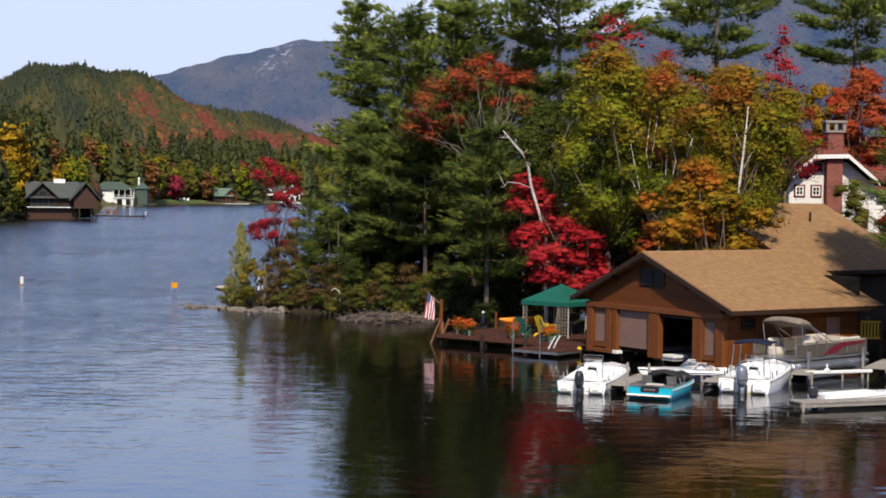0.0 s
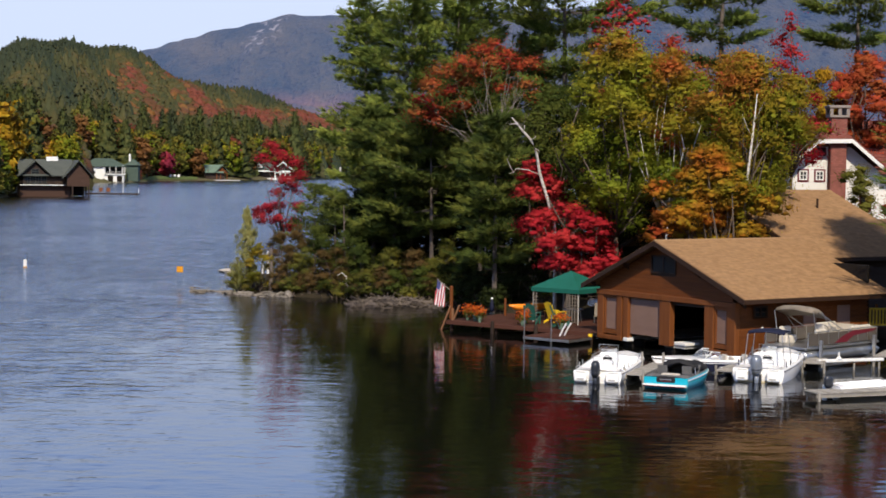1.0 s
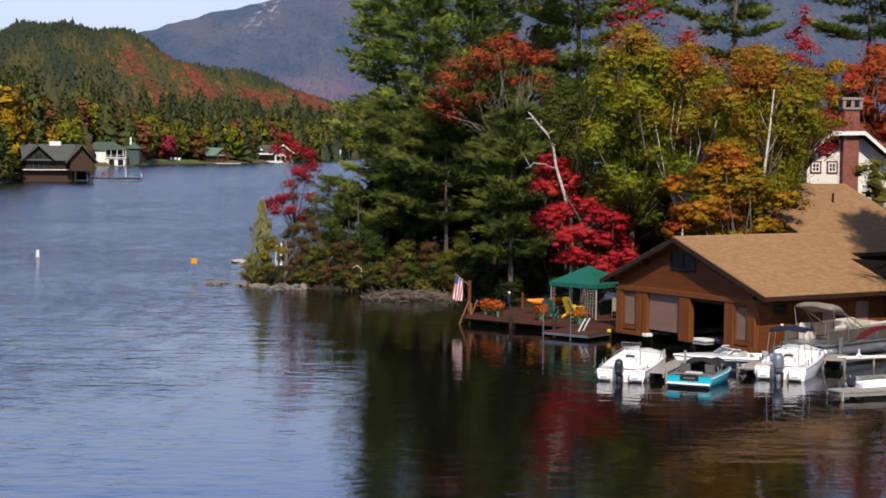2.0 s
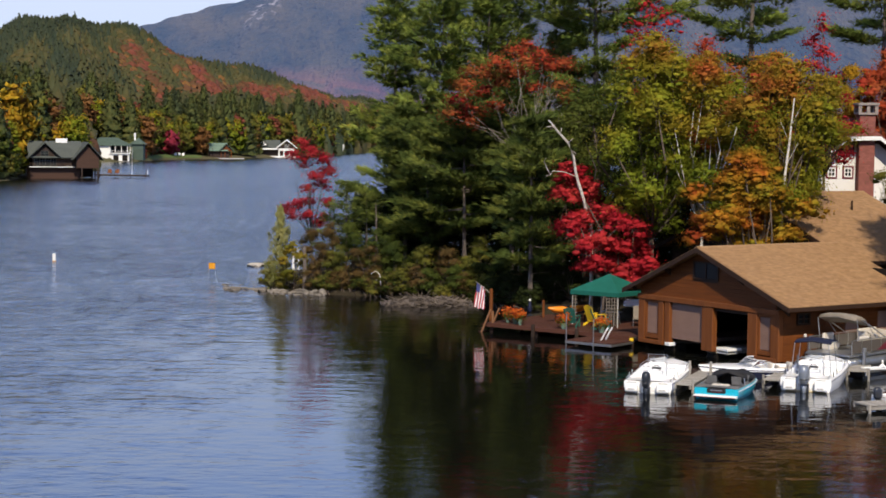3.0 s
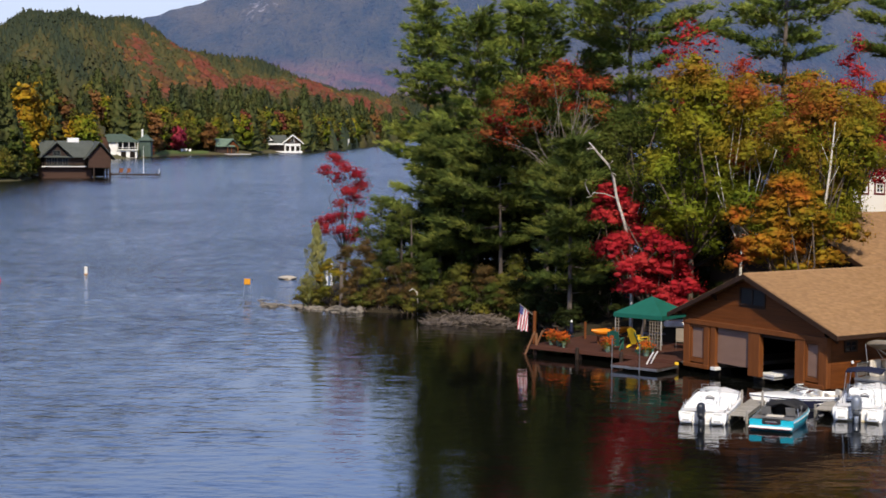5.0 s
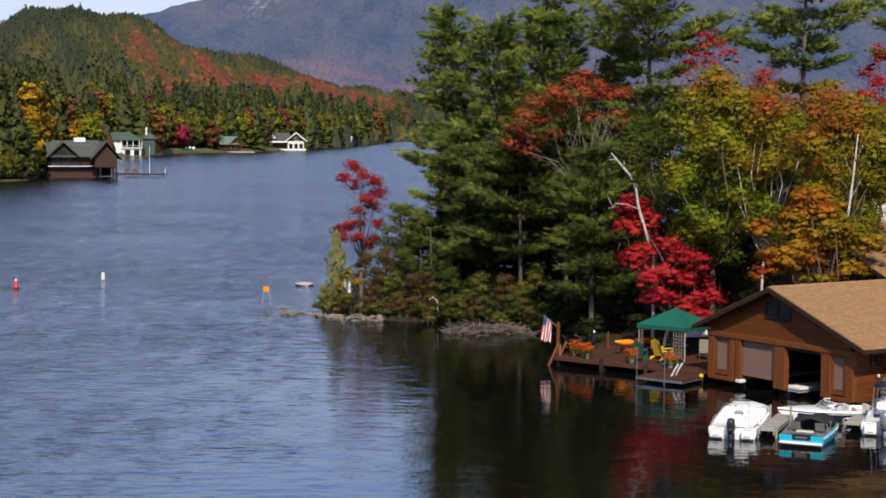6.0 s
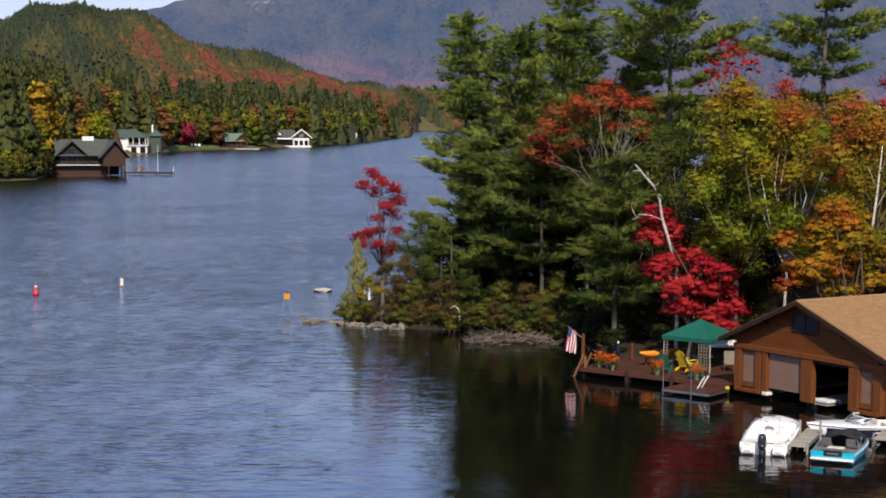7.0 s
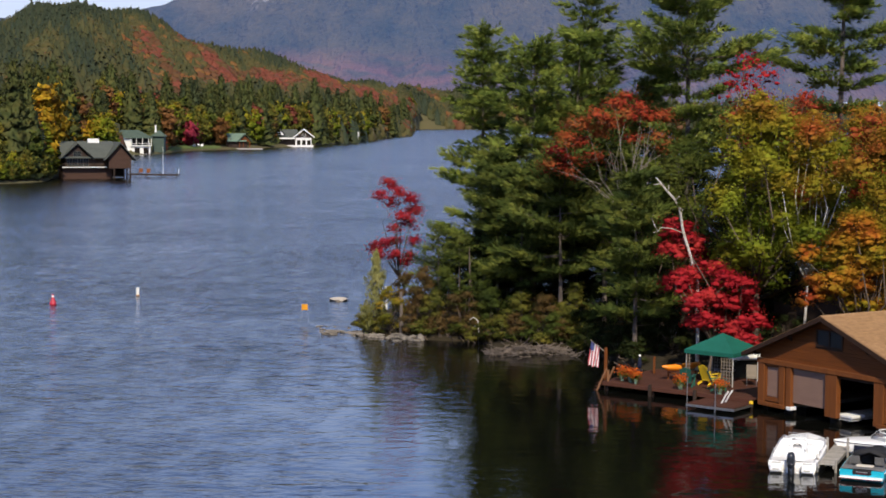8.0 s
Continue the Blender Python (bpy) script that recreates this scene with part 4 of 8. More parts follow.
MAPLE = [(-2.3, 8.9), (-1.5, 8.2), (-2.7, 7.7), (-0.7, 7.5), (-1.9, 6.6), (-2.4, 6.0), (0.2, 6.7), (1.2, 6.3), (2.2, 6.1), (-1.5, 5.2), (-0.2, 5.4), (1.2, 5.1), (2.6, 5.0), (3.0, 4.2), (0.7, 4.0), (1.9, 3.7), (-0.8, 4.2), (2.4, 3.3)]
lb = np.random.default_rng(61)
plant("maple_tree", 9.8, 104.2, broadleaf_meshes(61, 0.14, [(0.25 + x * 0.8, lb.uniform(-1.5, 1.5) * (0.5 if z > 6.2 else 1.0) + 3.4 * min(1.0, max(0.0, z - 6.0)), 3.05 + (z - 3.3) * 1.17, lb.uniform(0.65, 1.05), lb.uniform(0.65, 1.05), lb.uniform(0.5, 0.8)) for x, z in MAPLE], M["bark"], L["red"], 27000, 0.068, 0.36, fork=(0.4, 0, 2.6)), "bright scarlet maple overhanging the deck")
broad("birch_tree", 13.3, 106.8, 3.9, 3.6, 5.2, 17.0, 30, 54740, 0.079, "birch", "bark", 0.24, 62, "large yellow-green birch with small leaves", clump=0.5)
broad("birch_tree", 16.2, 106.0, 3.4, 3.0, 6.0, 16.6, 24, 38638, 0.079, "birch_warm", "bark_birch", 0.12, 63, "yellow-green birch with a pale trunk", clump=0.5)
broad("birch_tree", 20.2, 101.2, 3.5, 3.0, 6.5, 15.6, 24, 35418, 0.079, "birch_warm", "bark", 0.14, 64, "turning birch with green and orange leaves", clump=0.5)
broad("maple_tree", 17.9, 98.5, 3.6, 2.4, 4.5, 10.6, 27, 30500, 0.079, "orange_yellow", "bark", 0.16, 65, "orange and yellow maple behind the boathouse", clump=0.42)
THIN = [(-3.2, 15.7), (-1.7, 16.3), (-0.4, 17.1), (0.6, 17.6), (1.5, 16.7), (-1.3, 15.0), (-3.2, 13.1), (-2.6, 14.4), (1.9, 16.1), (-4.2, 13.7), (-0.2, 15.7), (-2.2, 15.4), (0.4, 16.4), (-0.9, 16.0), (-4.7, 12.7), (-3.5, 12.2), (2.7, 14.9), (3.3, 14.0), (1.0, 14.7), (-1.6, 13.4), (2.9, 16.2), (-3.9, 14.6)]
base_ = float(land_height(5.5, 117.3))
thin = plant("maple_tree", 5.5, 117.3, broadleaf_meshes(66, 0.05, [(x, lb.uniform(-1.6, 1.0), z - base_, lb.uniform(0.5, 0.95), lb.uniform(0.5, 0.95), lb.uniform(0.35, 0.7)) for x, z in THIN], M["bark_pale"], L["orange_red"], 13500, 0.08, 0.4, fork=(0.3, 0, 9.9 - base_), bare=0.36, per=40, core=0.34), "thinning orange-red maple with bare pale limbs")
for x, y, z in ((3.2, -0.4, 15.2), (2.8, 0.5, 13.9), (1.5, -0.9, 14.4), (3.8, 0.2, 14.4), (-1.0, -1.0, 13.6), (2.2, -0.2, 16.0)):
    tip = Vector((x, y, z - base_))
    root = Vector((0.3 + lb.uniform(-0.1, 0.3), 0, lb.uniform(8.6, 10.8) - base_))
    mid = root.lerp(tip, 0.5) + Vector((lb.uniform(-0.3, 0.6), lb.uniform(-0.3, 0.3), lb.uniform(-0.2, 0.7)))
    limb = S().tube([root, root.lerp(mid, 0.5) + Vector((lb.uniform(-0.2, 0.2), 0, lb.uniform(0, 0.3))), mid, tip], [0.028, 0.024, 0.018, 0.007], 5)
    for k in range(6):
        c = mid.lerp(tip, 0.15 * k)
        limb.tube([c, c + Vector((lb.uniform(-0.7, 0.9), lb.uniform(-0.4, 0.4), lb.uniform(0.3, 1.0)))], [0.016, 0.005], 3)
    part("bare_limb", limb, M["bark_pale"], thin, "bare pale limb")
SPIRE = [(0, 19.5, 0.3), (0.2, 18.7, 0.45), (-0.3, 17.9, 0.6), (0.4, 17.1, 0.75), (-0.6, 16.3, 0.85), (0.6, 15.5, 1.0), (-0.9, 14.7, 1.0), (0.1, 14.0, 1.2), (1.3, 13.8, 1.0), (-1.4, 13.0, 1.2), (0.8, 12.4, 1.4), (2.0, 12.0, 1.0), (-0.4, 11.2, 1.5), (1.2, 10.2, 1.4)]
base_ = float(land_height(25.4, 115.0))
plant("maple_tree", 25.4, 115.0, broadleaf_meshes(67, 0.14, [(x, lb.uniform(-0.8, 0.8), z - base_, r, r, 0.5 + 0.25 * r) for x, z, r in SPIRE], M["bark"], L["red"], 11000, 0.085, 0.36, fork=(0.1, 0, 8.0), bare=0.15, per=50, core=0.4), "narrow upright red maple")
broad("maple_tree", 14.6, 117.5, 2.9, 2.4, 12.0, 20.6, 18, 7280, 0.089, "red", "bark", 0.15, 68, "thin red maple top behind the birches", clump=0.42, bare=0.62, per=34)
broad("maple_tree", 21.5, 111.0, 3.0, 2.6, 9.0, 16.6, 18, 18030, 0.083, "orange_red", "bark", 0.17, 69, "orange-red maple among the birches", clump=0.45)
broad("birch_tree", 10.0, 116.0, 2.8, 2.4, 6.0, 14.5, 18, 22538, 0.079, "green", "bark", 0.17, 70, "dull green birch behind the dead snag", clump=0.45)
broad("maple_tree", 35.2, 132.5, 4.2, 3.0, 8.5, 18.3, 13, 25760, 0.095, "orange_red", "bark", 0.2, 71, "rust-red maple beside the white house", clump=0.5)
broad("maple_tree", 31.8, 132.0, 1.4, 1.4, 12.0, 17.4, 7, 7728, 0.095, "yellow", "bark", 0.12, 72, "small bright yellow tree", clump=0.4)
broad("maple_tree", 26.6, 133.0, 2.2, 2.0, 9.5, 14.4, 9, 11268, 0.089, "rust", "bark", 0.14, 73, "rust-coloured maple beside the white house", clump=0.45)
broad("maple_tree", 29.0, 109.0, 1.4, 1.4, 6.0, 9.6, 9, 4184, 0.083, "olive", "bark", 0.1, 74, "small green tree in front of the white house", clump=0.35)
broad("maple_tree", 33.0, 110.0, 1.8, 1.6, 6.0, 10.5, 9, 6440, 0.079, "orange_red", "bark", 0.1, 75, "small red maple in front of the white house", clump=0.4)
TIP_MAPLE = [(-0.8, 8.0), (0.1, 7.5), (0.9, 7.0), (-0.5, 6.7), (-1.4, 7.2), (1.2, 6.1), (0.3, 5.8), (-0.3, 4.9), (0.8, 5.2), (-2.0, 3.5), (-1.2, 3.7), (-0.4, 4.0), (-0.2, 3.1), (1.3, 3.9), (-1.6, 3.1), (0.3, 2.4), (0.9, 2.8)]
plant("maple_tree", -10.15, 138.6, broadleaf_meshes(76, 0.09, [(x, lb.uniform(-1, 1), z * 1.16 + 0.9, lb.uniform(0.4, 0.7), lb.uniform(0.4, 0.7), lb.uniform(0.4, 0.65)) for x, z in TIP_MAPLE], M["bark"], L["crimson"], 12000, 0.085, 0.3, fork=(0, 0, 2.6), per=40, bare=0.2, core=0.36), "slender red maple at the tip of the point")
broad("maple_tree", 38.5, 117.0, 4.0, 3.4, 6.0, 17.0, 13, 25760, 0.095, "orange_red", "bark", 0.2, 77, "rust-red maple behind the white house", clump=0.5)
broad("maple_tree", 17.4, 113.2, 3.0, 2.6, 9.5, 17.9, 18, 15400, 0.089, "orange_red", "bark", 0.17, 86, "orange-red maple rising behind the birches", clump=0.42, bare=0.15)
broad("birch_tree", 21.8, 112.4, 3.0, 2.6, 8.5, 17.0, 18, 15400, 0.084, "birch_warm", "bark", 0.17, 87, "turning birch behind the rear building", clump=0.45)
broad("birch_tree", 25.2, 112.0, 2.0, 2.0, 10.5, 15.6, 14, 9800, 0.084, "birch_warm", "bark", 0.15, 88, "turning birch behind the rear building", clump=0.42)
# leafy screen between the pines and the buildings, three with shade put into the leaf colour
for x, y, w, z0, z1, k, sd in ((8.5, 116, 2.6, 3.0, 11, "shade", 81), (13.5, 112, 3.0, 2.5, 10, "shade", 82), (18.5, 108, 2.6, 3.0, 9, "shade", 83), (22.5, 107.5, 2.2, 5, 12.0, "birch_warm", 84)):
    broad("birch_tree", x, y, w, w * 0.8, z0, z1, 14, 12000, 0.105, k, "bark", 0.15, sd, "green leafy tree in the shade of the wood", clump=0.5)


def shrub(x, y, w, h, leaf, seed, label):
    r = np.random.default_rng(seed)
    n = max(5, int(4 + w * 2.2))
    m = broadleaf_meshes(seed, 0.05, lobes_in(r, w, w * 0.8, 0.15, h, n), M["bark"], L[leaf], int(1500 * w * max(h, 1) / 2), 0.068, 0.26, fork=(0, 0, 0.2), stems=3, per=60, tilt=0.9, core=0.55)
    return plant("shrub", x, y, m, label, "shrub", "shore shrubs")


# undergrowth behind the deck, the shade there put into its leaf colour
rs = np.random.default_rng(33)
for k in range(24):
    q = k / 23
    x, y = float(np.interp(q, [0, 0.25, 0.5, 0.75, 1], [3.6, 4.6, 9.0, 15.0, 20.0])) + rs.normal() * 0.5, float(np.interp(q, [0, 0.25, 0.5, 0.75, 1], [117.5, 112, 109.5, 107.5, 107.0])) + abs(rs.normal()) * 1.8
    shrub(x, y, rs.uniform(1.0, 1.6), rs.uniform(1.6, 3.2), "shade", 140 + k, "undergrowth with the shade of the wood put into its leaf colour")
BANK_SHRUBS = [(-10.5, 124.4, 1.3, 3.4, "golden", 101), (-8.6, 125, 1.2, 3.0, "rust", 103), (-7.2, 123.6, 1.6, 2.8, "olive", 104), (-5.2, 122.7, 1.8, 3.0, "rust", 105), (-3.2, 122.3, 1.7, 3.3, "green", 106), (-1.2, 121.2, 1.6, 2.6, "olive", 107), (0.6, 120.0, 1.7, 2.6, "rust", 108), (2.3, 118.7, 1.8, 2.8, "olive", 109), (4.0, 116.8, 1.6, 2.6, "green", 110), (-6.4, 126.4, 1.8, 4.4, "green", 111), (-3.8, 125.2, 1.9, 4.2, "green", 112), (-8.2, 127.2, 1.4, 4.2, "rust", 131)]
POINT_SHRUBS = [(-0.6, 123.8, 1.9, 3.4, "green", 113), (2.8, 121.6, 1.9, 3.6, "olive", 114), (5.6, 114.0, 1.6, 2.2, "rust", 115), (-12.5, 126.2, 1.1, 2.0, "golden", 116), (-12.0, 124.9, 1.0, 1.4, "olive", 129), (-9.6, 128.4, 1.5, 3.4, "rust", 117), (6.8, 110.8, 1.4, 2.0, "shade", 118), (-2.6, 119.2, 1.4, 2.0, "olive", 119), (-0.6, 118.4, 1.3, 1.8, "green", 120), (1.4, 118.9, 1.4, 2.0, "green", 121), (3.6, 115.6, 1.4, 2.0, "olive", 122), (5.0, 111.6, 1.4, 2.2, "shade", 123)]
TIP_SHRUBS = [(5.9, 108.8, 1.3, 1.6, "shade", 124), (-4.4, 121.6, 1.2, 1.6, "olive", 125), (-6.6, 122.6, 1.2, 1.7, "rust", 126)]
for x, y, w, h, leaf, sd in BANK_SHRUBS + POINT_SHRUBS + TIP_SHRUBS:
    shrub(x, y, w, h, leaf, sd, {"golden": "golden shrub on the shore", "olive": "olive-green shrub on the shore", "rust": "rusty brown shrub on the shore", "green": "green shrub on the shore", "shade": "shrub on the shore with shade put into its leaf colour"}[leaf])

re_ = np.random.default_rng(44)
for k in range(30):
    q = k / 29
    x, y = float(np.interp(q, [0, 0.3, 0.5, 0.7, 0.85, 1], [-9.2, -5.2, -3.2, -0.9, 1.8, 4.6])) + re_.normal() * 0.2, float(np.interp(q, [0, 0.3, 0.5, 0.7, 0.85, 1], [123.2, 122.2, 119.6, 118.0, 118.9, 113.8])) + re_.normal() * 0.25
    shrub(x, y, re_.uniform(0.7, 1.1), re_.uniform(0.6, 2.1), ("rust", "green", "olive", "green", "rust")[k % 5], 240 + k, "low shrub hanging over the water's edge")
# dead leaning birch snag
sz_ = float(land_height(9.4, 106.3))
snag = thing("dead_birch", pose(9.4, 106.3, sz_), "dead white birch snag leaning, with broken limbs", "tree")
SNAG = ((0.1, -0.5 + sz_), (0.12, 3.0), (0.01, 5.95), (-0.34, 7.22), (-0.61, 8.06), (-0.8, 8.67), (-0.96, 9.22), (-1.15, 10.3), (-1.46, 11.1), (-2.08, 11.74), (-2.45, 12.2), (-2.71, 12.49))
part("trunk", S().tube([(x, 0.06 * math.sin(3 * z), z - sz_) for x, z in SNAG], [0.13, 0.12, 0.105, 0.1, 0.095, 0.095, 0.09, 0.09, 0.08, 0.068, 0.05, 0.025], 8), M["bark_snag"], snag, smooth=True)
SNAG_LIMBS = (((-0.95, 9.0), (-1.68, 9.28), (-2.41, 9.35), (-2.55, 9.1), (-2.87, 9.02)), ((-2.55, 9.1), (-2.77, 9.49), (-2.96, 9.93), (-2.85, 10.15)), ((-2.3, 12.0), (-2.52, 12.1), (-2.88, 12.06)),
              ((-1.46, 11.1), (-1.3, 11.25), (-1.22, 11.35)), ((-1.25, 10.6), (-1.05, 10.5), (-1.0, 10.4)), ((-2.0, 11.65), (-1.9, 11.85), (-1.93, 12.0)))
for limb in SNAG_LIMBS:
    part("limb", S().tube([(x, -0.08 - 0.05 * k, z - sz_) for k, (x, z) in enumerate(limb)], [0.036, 0.03, 0.026, 0.022, 0.012][:len(limb)], 5), M["bark_snag"], snag, smooth=True)

# slim white birch that stands in front of the turning crown
wb = thing("birch_tree", pose(20.2, 99.5, float(land_height(20.2, 99.5))), "slim white-barked birch with few leaves", "tree")
part("trunk", S().tube([(-0.5, 0, -0.5), (-0.35, 0, 5), (-0.25, 0.1, 9.5), (0.1, 0.1, 12.6), (0.35, 0.2, 15.2)], [0.12, 0.11, 0.09, 0.065, 0.03], 7), M["bark_birch"], wb, smooth=True)
for a, b in (((0.1, 0.1, 12.6), (-0.5, 0.2, 14.0)), ((-0.1, 0.1, 11.2), (0.6, 0, 12.6)), ((-0.25, 0.1, 9.5), (-0.9, 0.1, 11.1)), ((0.2, 0.1, 13.6), (0.9, 0.3, 15.0))):
    part("limb", S().tube([a, b], [0.025, 0.008], 5), M["bark_birch"], wb, smooth=True)
rt = np.random.default_rng(9)
blob = rt.normal(size=(4, 420, 3)) * np.array([0.5, 0.5, 0.4])
v, f = sprays(rt, (np.array([(-0.5, 0.3, 14.2), (0.8, 0.3, 13.0), (-1.0, 0.3, 11.3), (0.9, 0.4, 15.1)])[:, None] + blob).reshape(-1, 3), 0.068, 1.0, 0.8)
part("crown", quick_mesh("crown", v, f, L["birch"], unit_rows(blob.reshape(-1, 3) + np.array([0, 0, 0.2]))), None, wb)
# spruces that close the wood behind the pines, its deep shade put into their colour
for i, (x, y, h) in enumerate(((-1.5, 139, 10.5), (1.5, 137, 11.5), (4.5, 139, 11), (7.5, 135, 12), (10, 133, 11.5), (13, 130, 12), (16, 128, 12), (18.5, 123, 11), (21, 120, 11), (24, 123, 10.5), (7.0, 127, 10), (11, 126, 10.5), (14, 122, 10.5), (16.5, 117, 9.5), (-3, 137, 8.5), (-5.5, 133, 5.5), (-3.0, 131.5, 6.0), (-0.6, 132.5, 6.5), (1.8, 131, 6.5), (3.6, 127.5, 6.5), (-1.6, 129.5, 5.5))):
    plant("spruce_tree", x, y, pine_meshes("spruce", h, 2.6, 800 + i, M["bark"], L["pine_dark"], 0.04, 0.8, lambda t: 1 - t + 0.05, 0.0, 0.6, 3, 0.3, -0.05, 0.8, 0.8, False), "spruce in the depth of the wood, shade put into its needle colour", group="dark spruces")

sap = thing("dead_sapling", pose(-4.6, 127.0, float(land_height(-4.6, 127.0))), "thin bare grey sapling among the shrubs", "tree")
part("trunk", S().tube([(0, 0, -0.3), (0.05, 0, 3), (0.0, 0, 5.6)], [0.07, 0.055, 0.03], 6), M["drift"], sap)
part("limb", S().tube([(0.03, 0, 4.2), (0.3, 0.1, 4.9)], [0.025, 0.01], 4), M["drift"], sap)
# small bent white sapling among the shrubs
bent = thing("bent_sapling", pose(-4.3, 120.9, float(land_height(-4.3, 120.9))), "small white birch sapling bent over in an arch", "tree")
part("trunk", S().tube([(0.25, 0, -0.3), (0.3, 0, 0.9), (0.2, -0.1, 1.7), (-0.1, -0.15, 1.95), (-0.4, -0.2, 1.75)], [0.05, 0.045, 0.04, 0.035, 0.02], 6), M["bark_birch"], bent, smooth=True)
part("limb", S().tube([(0.3, 0, 1.0), (0.0, -0.1, 1.35), (-0.15, -0.15, 1.2)], [0.03, 0.025, 0.012], 5), M["bark_birch"], bent, smooth=True)

# ---- far shore: trees ----


def far_conifer(seed, h, w, leaf, power=0.8, whorls=11):
    """A full far crown: a heart stepped in whorls of boughs, with loose sprays along their rims."""
    rng = np.random.default_rng(seed)
    wood = S().tube([(0, 0, -1), (0, 0, h * 0.5), (0, 0, h)], [0.28, 0.2, 0.03], 5)
    hv, hf = crown_hearts(rng, 1, lambda t: (0.96 * w * (1 - t) ** power + 0.12) * (1.0 - 0.34 * ((t * whorls) % 1.0)), 4 * whorls, 14, 0.24)
    hv = hv[0] * np.array([1, 1, h * 0.97]) + np.array([0, 0, h * 0.02])
    rim = hv[rng.random(len(hv)) < 0.75]
    out = unit_rows(rim * np.array([1, 1, 0]) + np.array([0, 0, 0.2]))
    v, f = needle_tufts(rng, rim + rng.normal(size=rim.shape) * 0.15, out, 0.75, 4, 0.24)
    lump = rng.normal(size=hv.shape) * 0.5
    relief = np.concatenate([np.repeat(unit_rows(out + np.array([0, 0, 0.45])), 12, 0), unit_rows(unit_rows(hv * np.array([1, 1, 0]) + np.array([0, 0, 0.5 * w])) + lump)])
    return wood.mesh("trunk", M["bark"], True), quick_mesh("crown", np.concatenate([v, hv]), np.concatenate([f, hf + len(v)]), leaf, relief)


def far_broadleaf(seed, h, w, leaf):
    rng = np.random.default_rng(seed)
    return broadleaf_meshes(seed, 0.22, lobes_in(rng, w, w, h * 0.12, h, 13), M["bark"], leaf, 900, 0.62, 1.0, per=20, twigs=False, tilt=0.85)


FAR = {"dark": [far_conifer(200 + i, 19 + 2 * i, 3.6 + 0.3 * i, L["far_spruce"]) for i in range(3)],
       "pine": [far_conifer(210 + i, 21 + i * 2, 5.4 - 0.3 * i, L["far_pine"], 0.66 + 0.06 * i, 9) for i in range(3)],
       "green": [far_broadleaf(220 + i, 14 + i, 4.2, L["green"]) for i in range(2)],
       "olive": [far_broadleaf(225 + i, 14 + i, 4.0, L["olive"]) for i in range(2)],
       "yellow": [far_broadleaf(230 + i, 14 + i, 3.8, L["yellow"]) for i in range(2)],
       "orange": [far_broadleaf(235 + i, 14 + i, 4.0, L["hill_orange"]) for i in range(2)],
       "red": [far_broadleaf(240 + i, 14 + i, 3.8, L["hill_red"]) for i in range(2)],
       "purple": [far_broadleaf(245, 7.5, 6.0, L["purple"])], "birch": [far_broadleaf(247 + i, 15, 4.4, L["birch"]) for i in range(2)]}
FAR_LABEL = {"dark": "dark green spruce on the far shore", "pine": "tall green pine on the far shore", "green": "green broadleaved tree on the far shore", "olive": "olive-green tree on the far shore",
             "yellow": "golden yellow tree on the far shore", "orange": "orange tree on the far shore", "red": "rust-red tree on the far shore", "purple": "round crimson tree on the far shore",
             "birch": "yellow-green birch on the far shore"}
made = {}


def far_tree(kind, i, a, back, scale, turn):
    """A tree that stands some way behind the far shore line, in the direction a = x / y."""
    y = float(np.interp(a, COAST[:, 0], COAST[:, 1])) + back
    at = pose(a * y, y, float(far_height(np.array(a), np.array(y))) - 0.3, 0, 0, turn) @ Matrix.Scale(scale, 4)
    k = (kind, i % len(FAR[kind]))
    t = thing("conifer" if kind in ("dark", "pine") else "tree", at, FAR_LABEL[kind], "tree", "trees on the far shore")
    for nm, me in zip(("trunk", "crown"), FAR[k[0]][k[1]]):
        part(nm, me, None, t)


HOUSES_A = ((-0.2375, -0.2, 62), (-0.2, -0.166, 34), (-0.154, -0.132, 16), (-0.128, -0.112, 14), (-0.104, -0.076, 16))
rng = np.random.default_rng(77)
kinds = ["pine", "pine", "dark", "olive", "green", "olive", "pine", "birch", "dark", "orange", "red", "olive", "pine", "pine"]
bright_kinds = ["olive", "birch", "orange", "pine", "dark", "olive", "olive", "orange", "pine", "red", "orange"]
for i in range(215):
    a = -0.275 + 0.262 * (i + rng.uniform(-0.4, 0.4)) / 215
    back = 6 + 70 * rng.random() ** 1.3 + (34 if a < -0.13 else 0)
    for a0, a1, need in HOUSES_A:
        if a0 < a < a1:
            back = max(back, need + 45 * rng.random())
    kind = kinds[rng.integers(len(kinds))] if a > -0.165 else bright_kinds[rng.integers(len(bright_kinds))]
    ys = float(np.interp(a, COAST[:, 0], COAST[:, 1]))
    far_tree(kind, int(rng.integers(9)), a, back, rng.uniform(0.8, 1.2) * (1.25 if ys > 600 else 1.0), rng.uniform(0, 360))
# lighter broadleaved fringe in front of the conifers
for i in range(74):
    a = -0.272 + 0.235 * (i + rng.uniform(-0.4, 0.4)) / 74
    back = 9 + 26 * rng.random()
    for a0, a1, need in HOUSES_A:
        if a0 < a < a1:
            back = max(back, need + 6 + 12 * rng.random())
    ys = float(np.interp(a, COAST[:, 0], COAST[:, 1]))
    far_tree(("olive", "birch", "green", "olive", "orange", "birch", "olive", "red", "birch", "green")[i % 10], i, a, back, rng.uniform(0.75, 1.2) * (1.2 if ys > 600 else 0.85), 77 * i)
# low growth along the water of the left bank
for i in range(26):
    q = -0.275 + 0.04 * i / 26
    far_tree(("green", "olive", "birch")[i % 3], i, q, 2 + 5 * rng.random(), rng.uniform(0.25, 0.5), 50 * i)
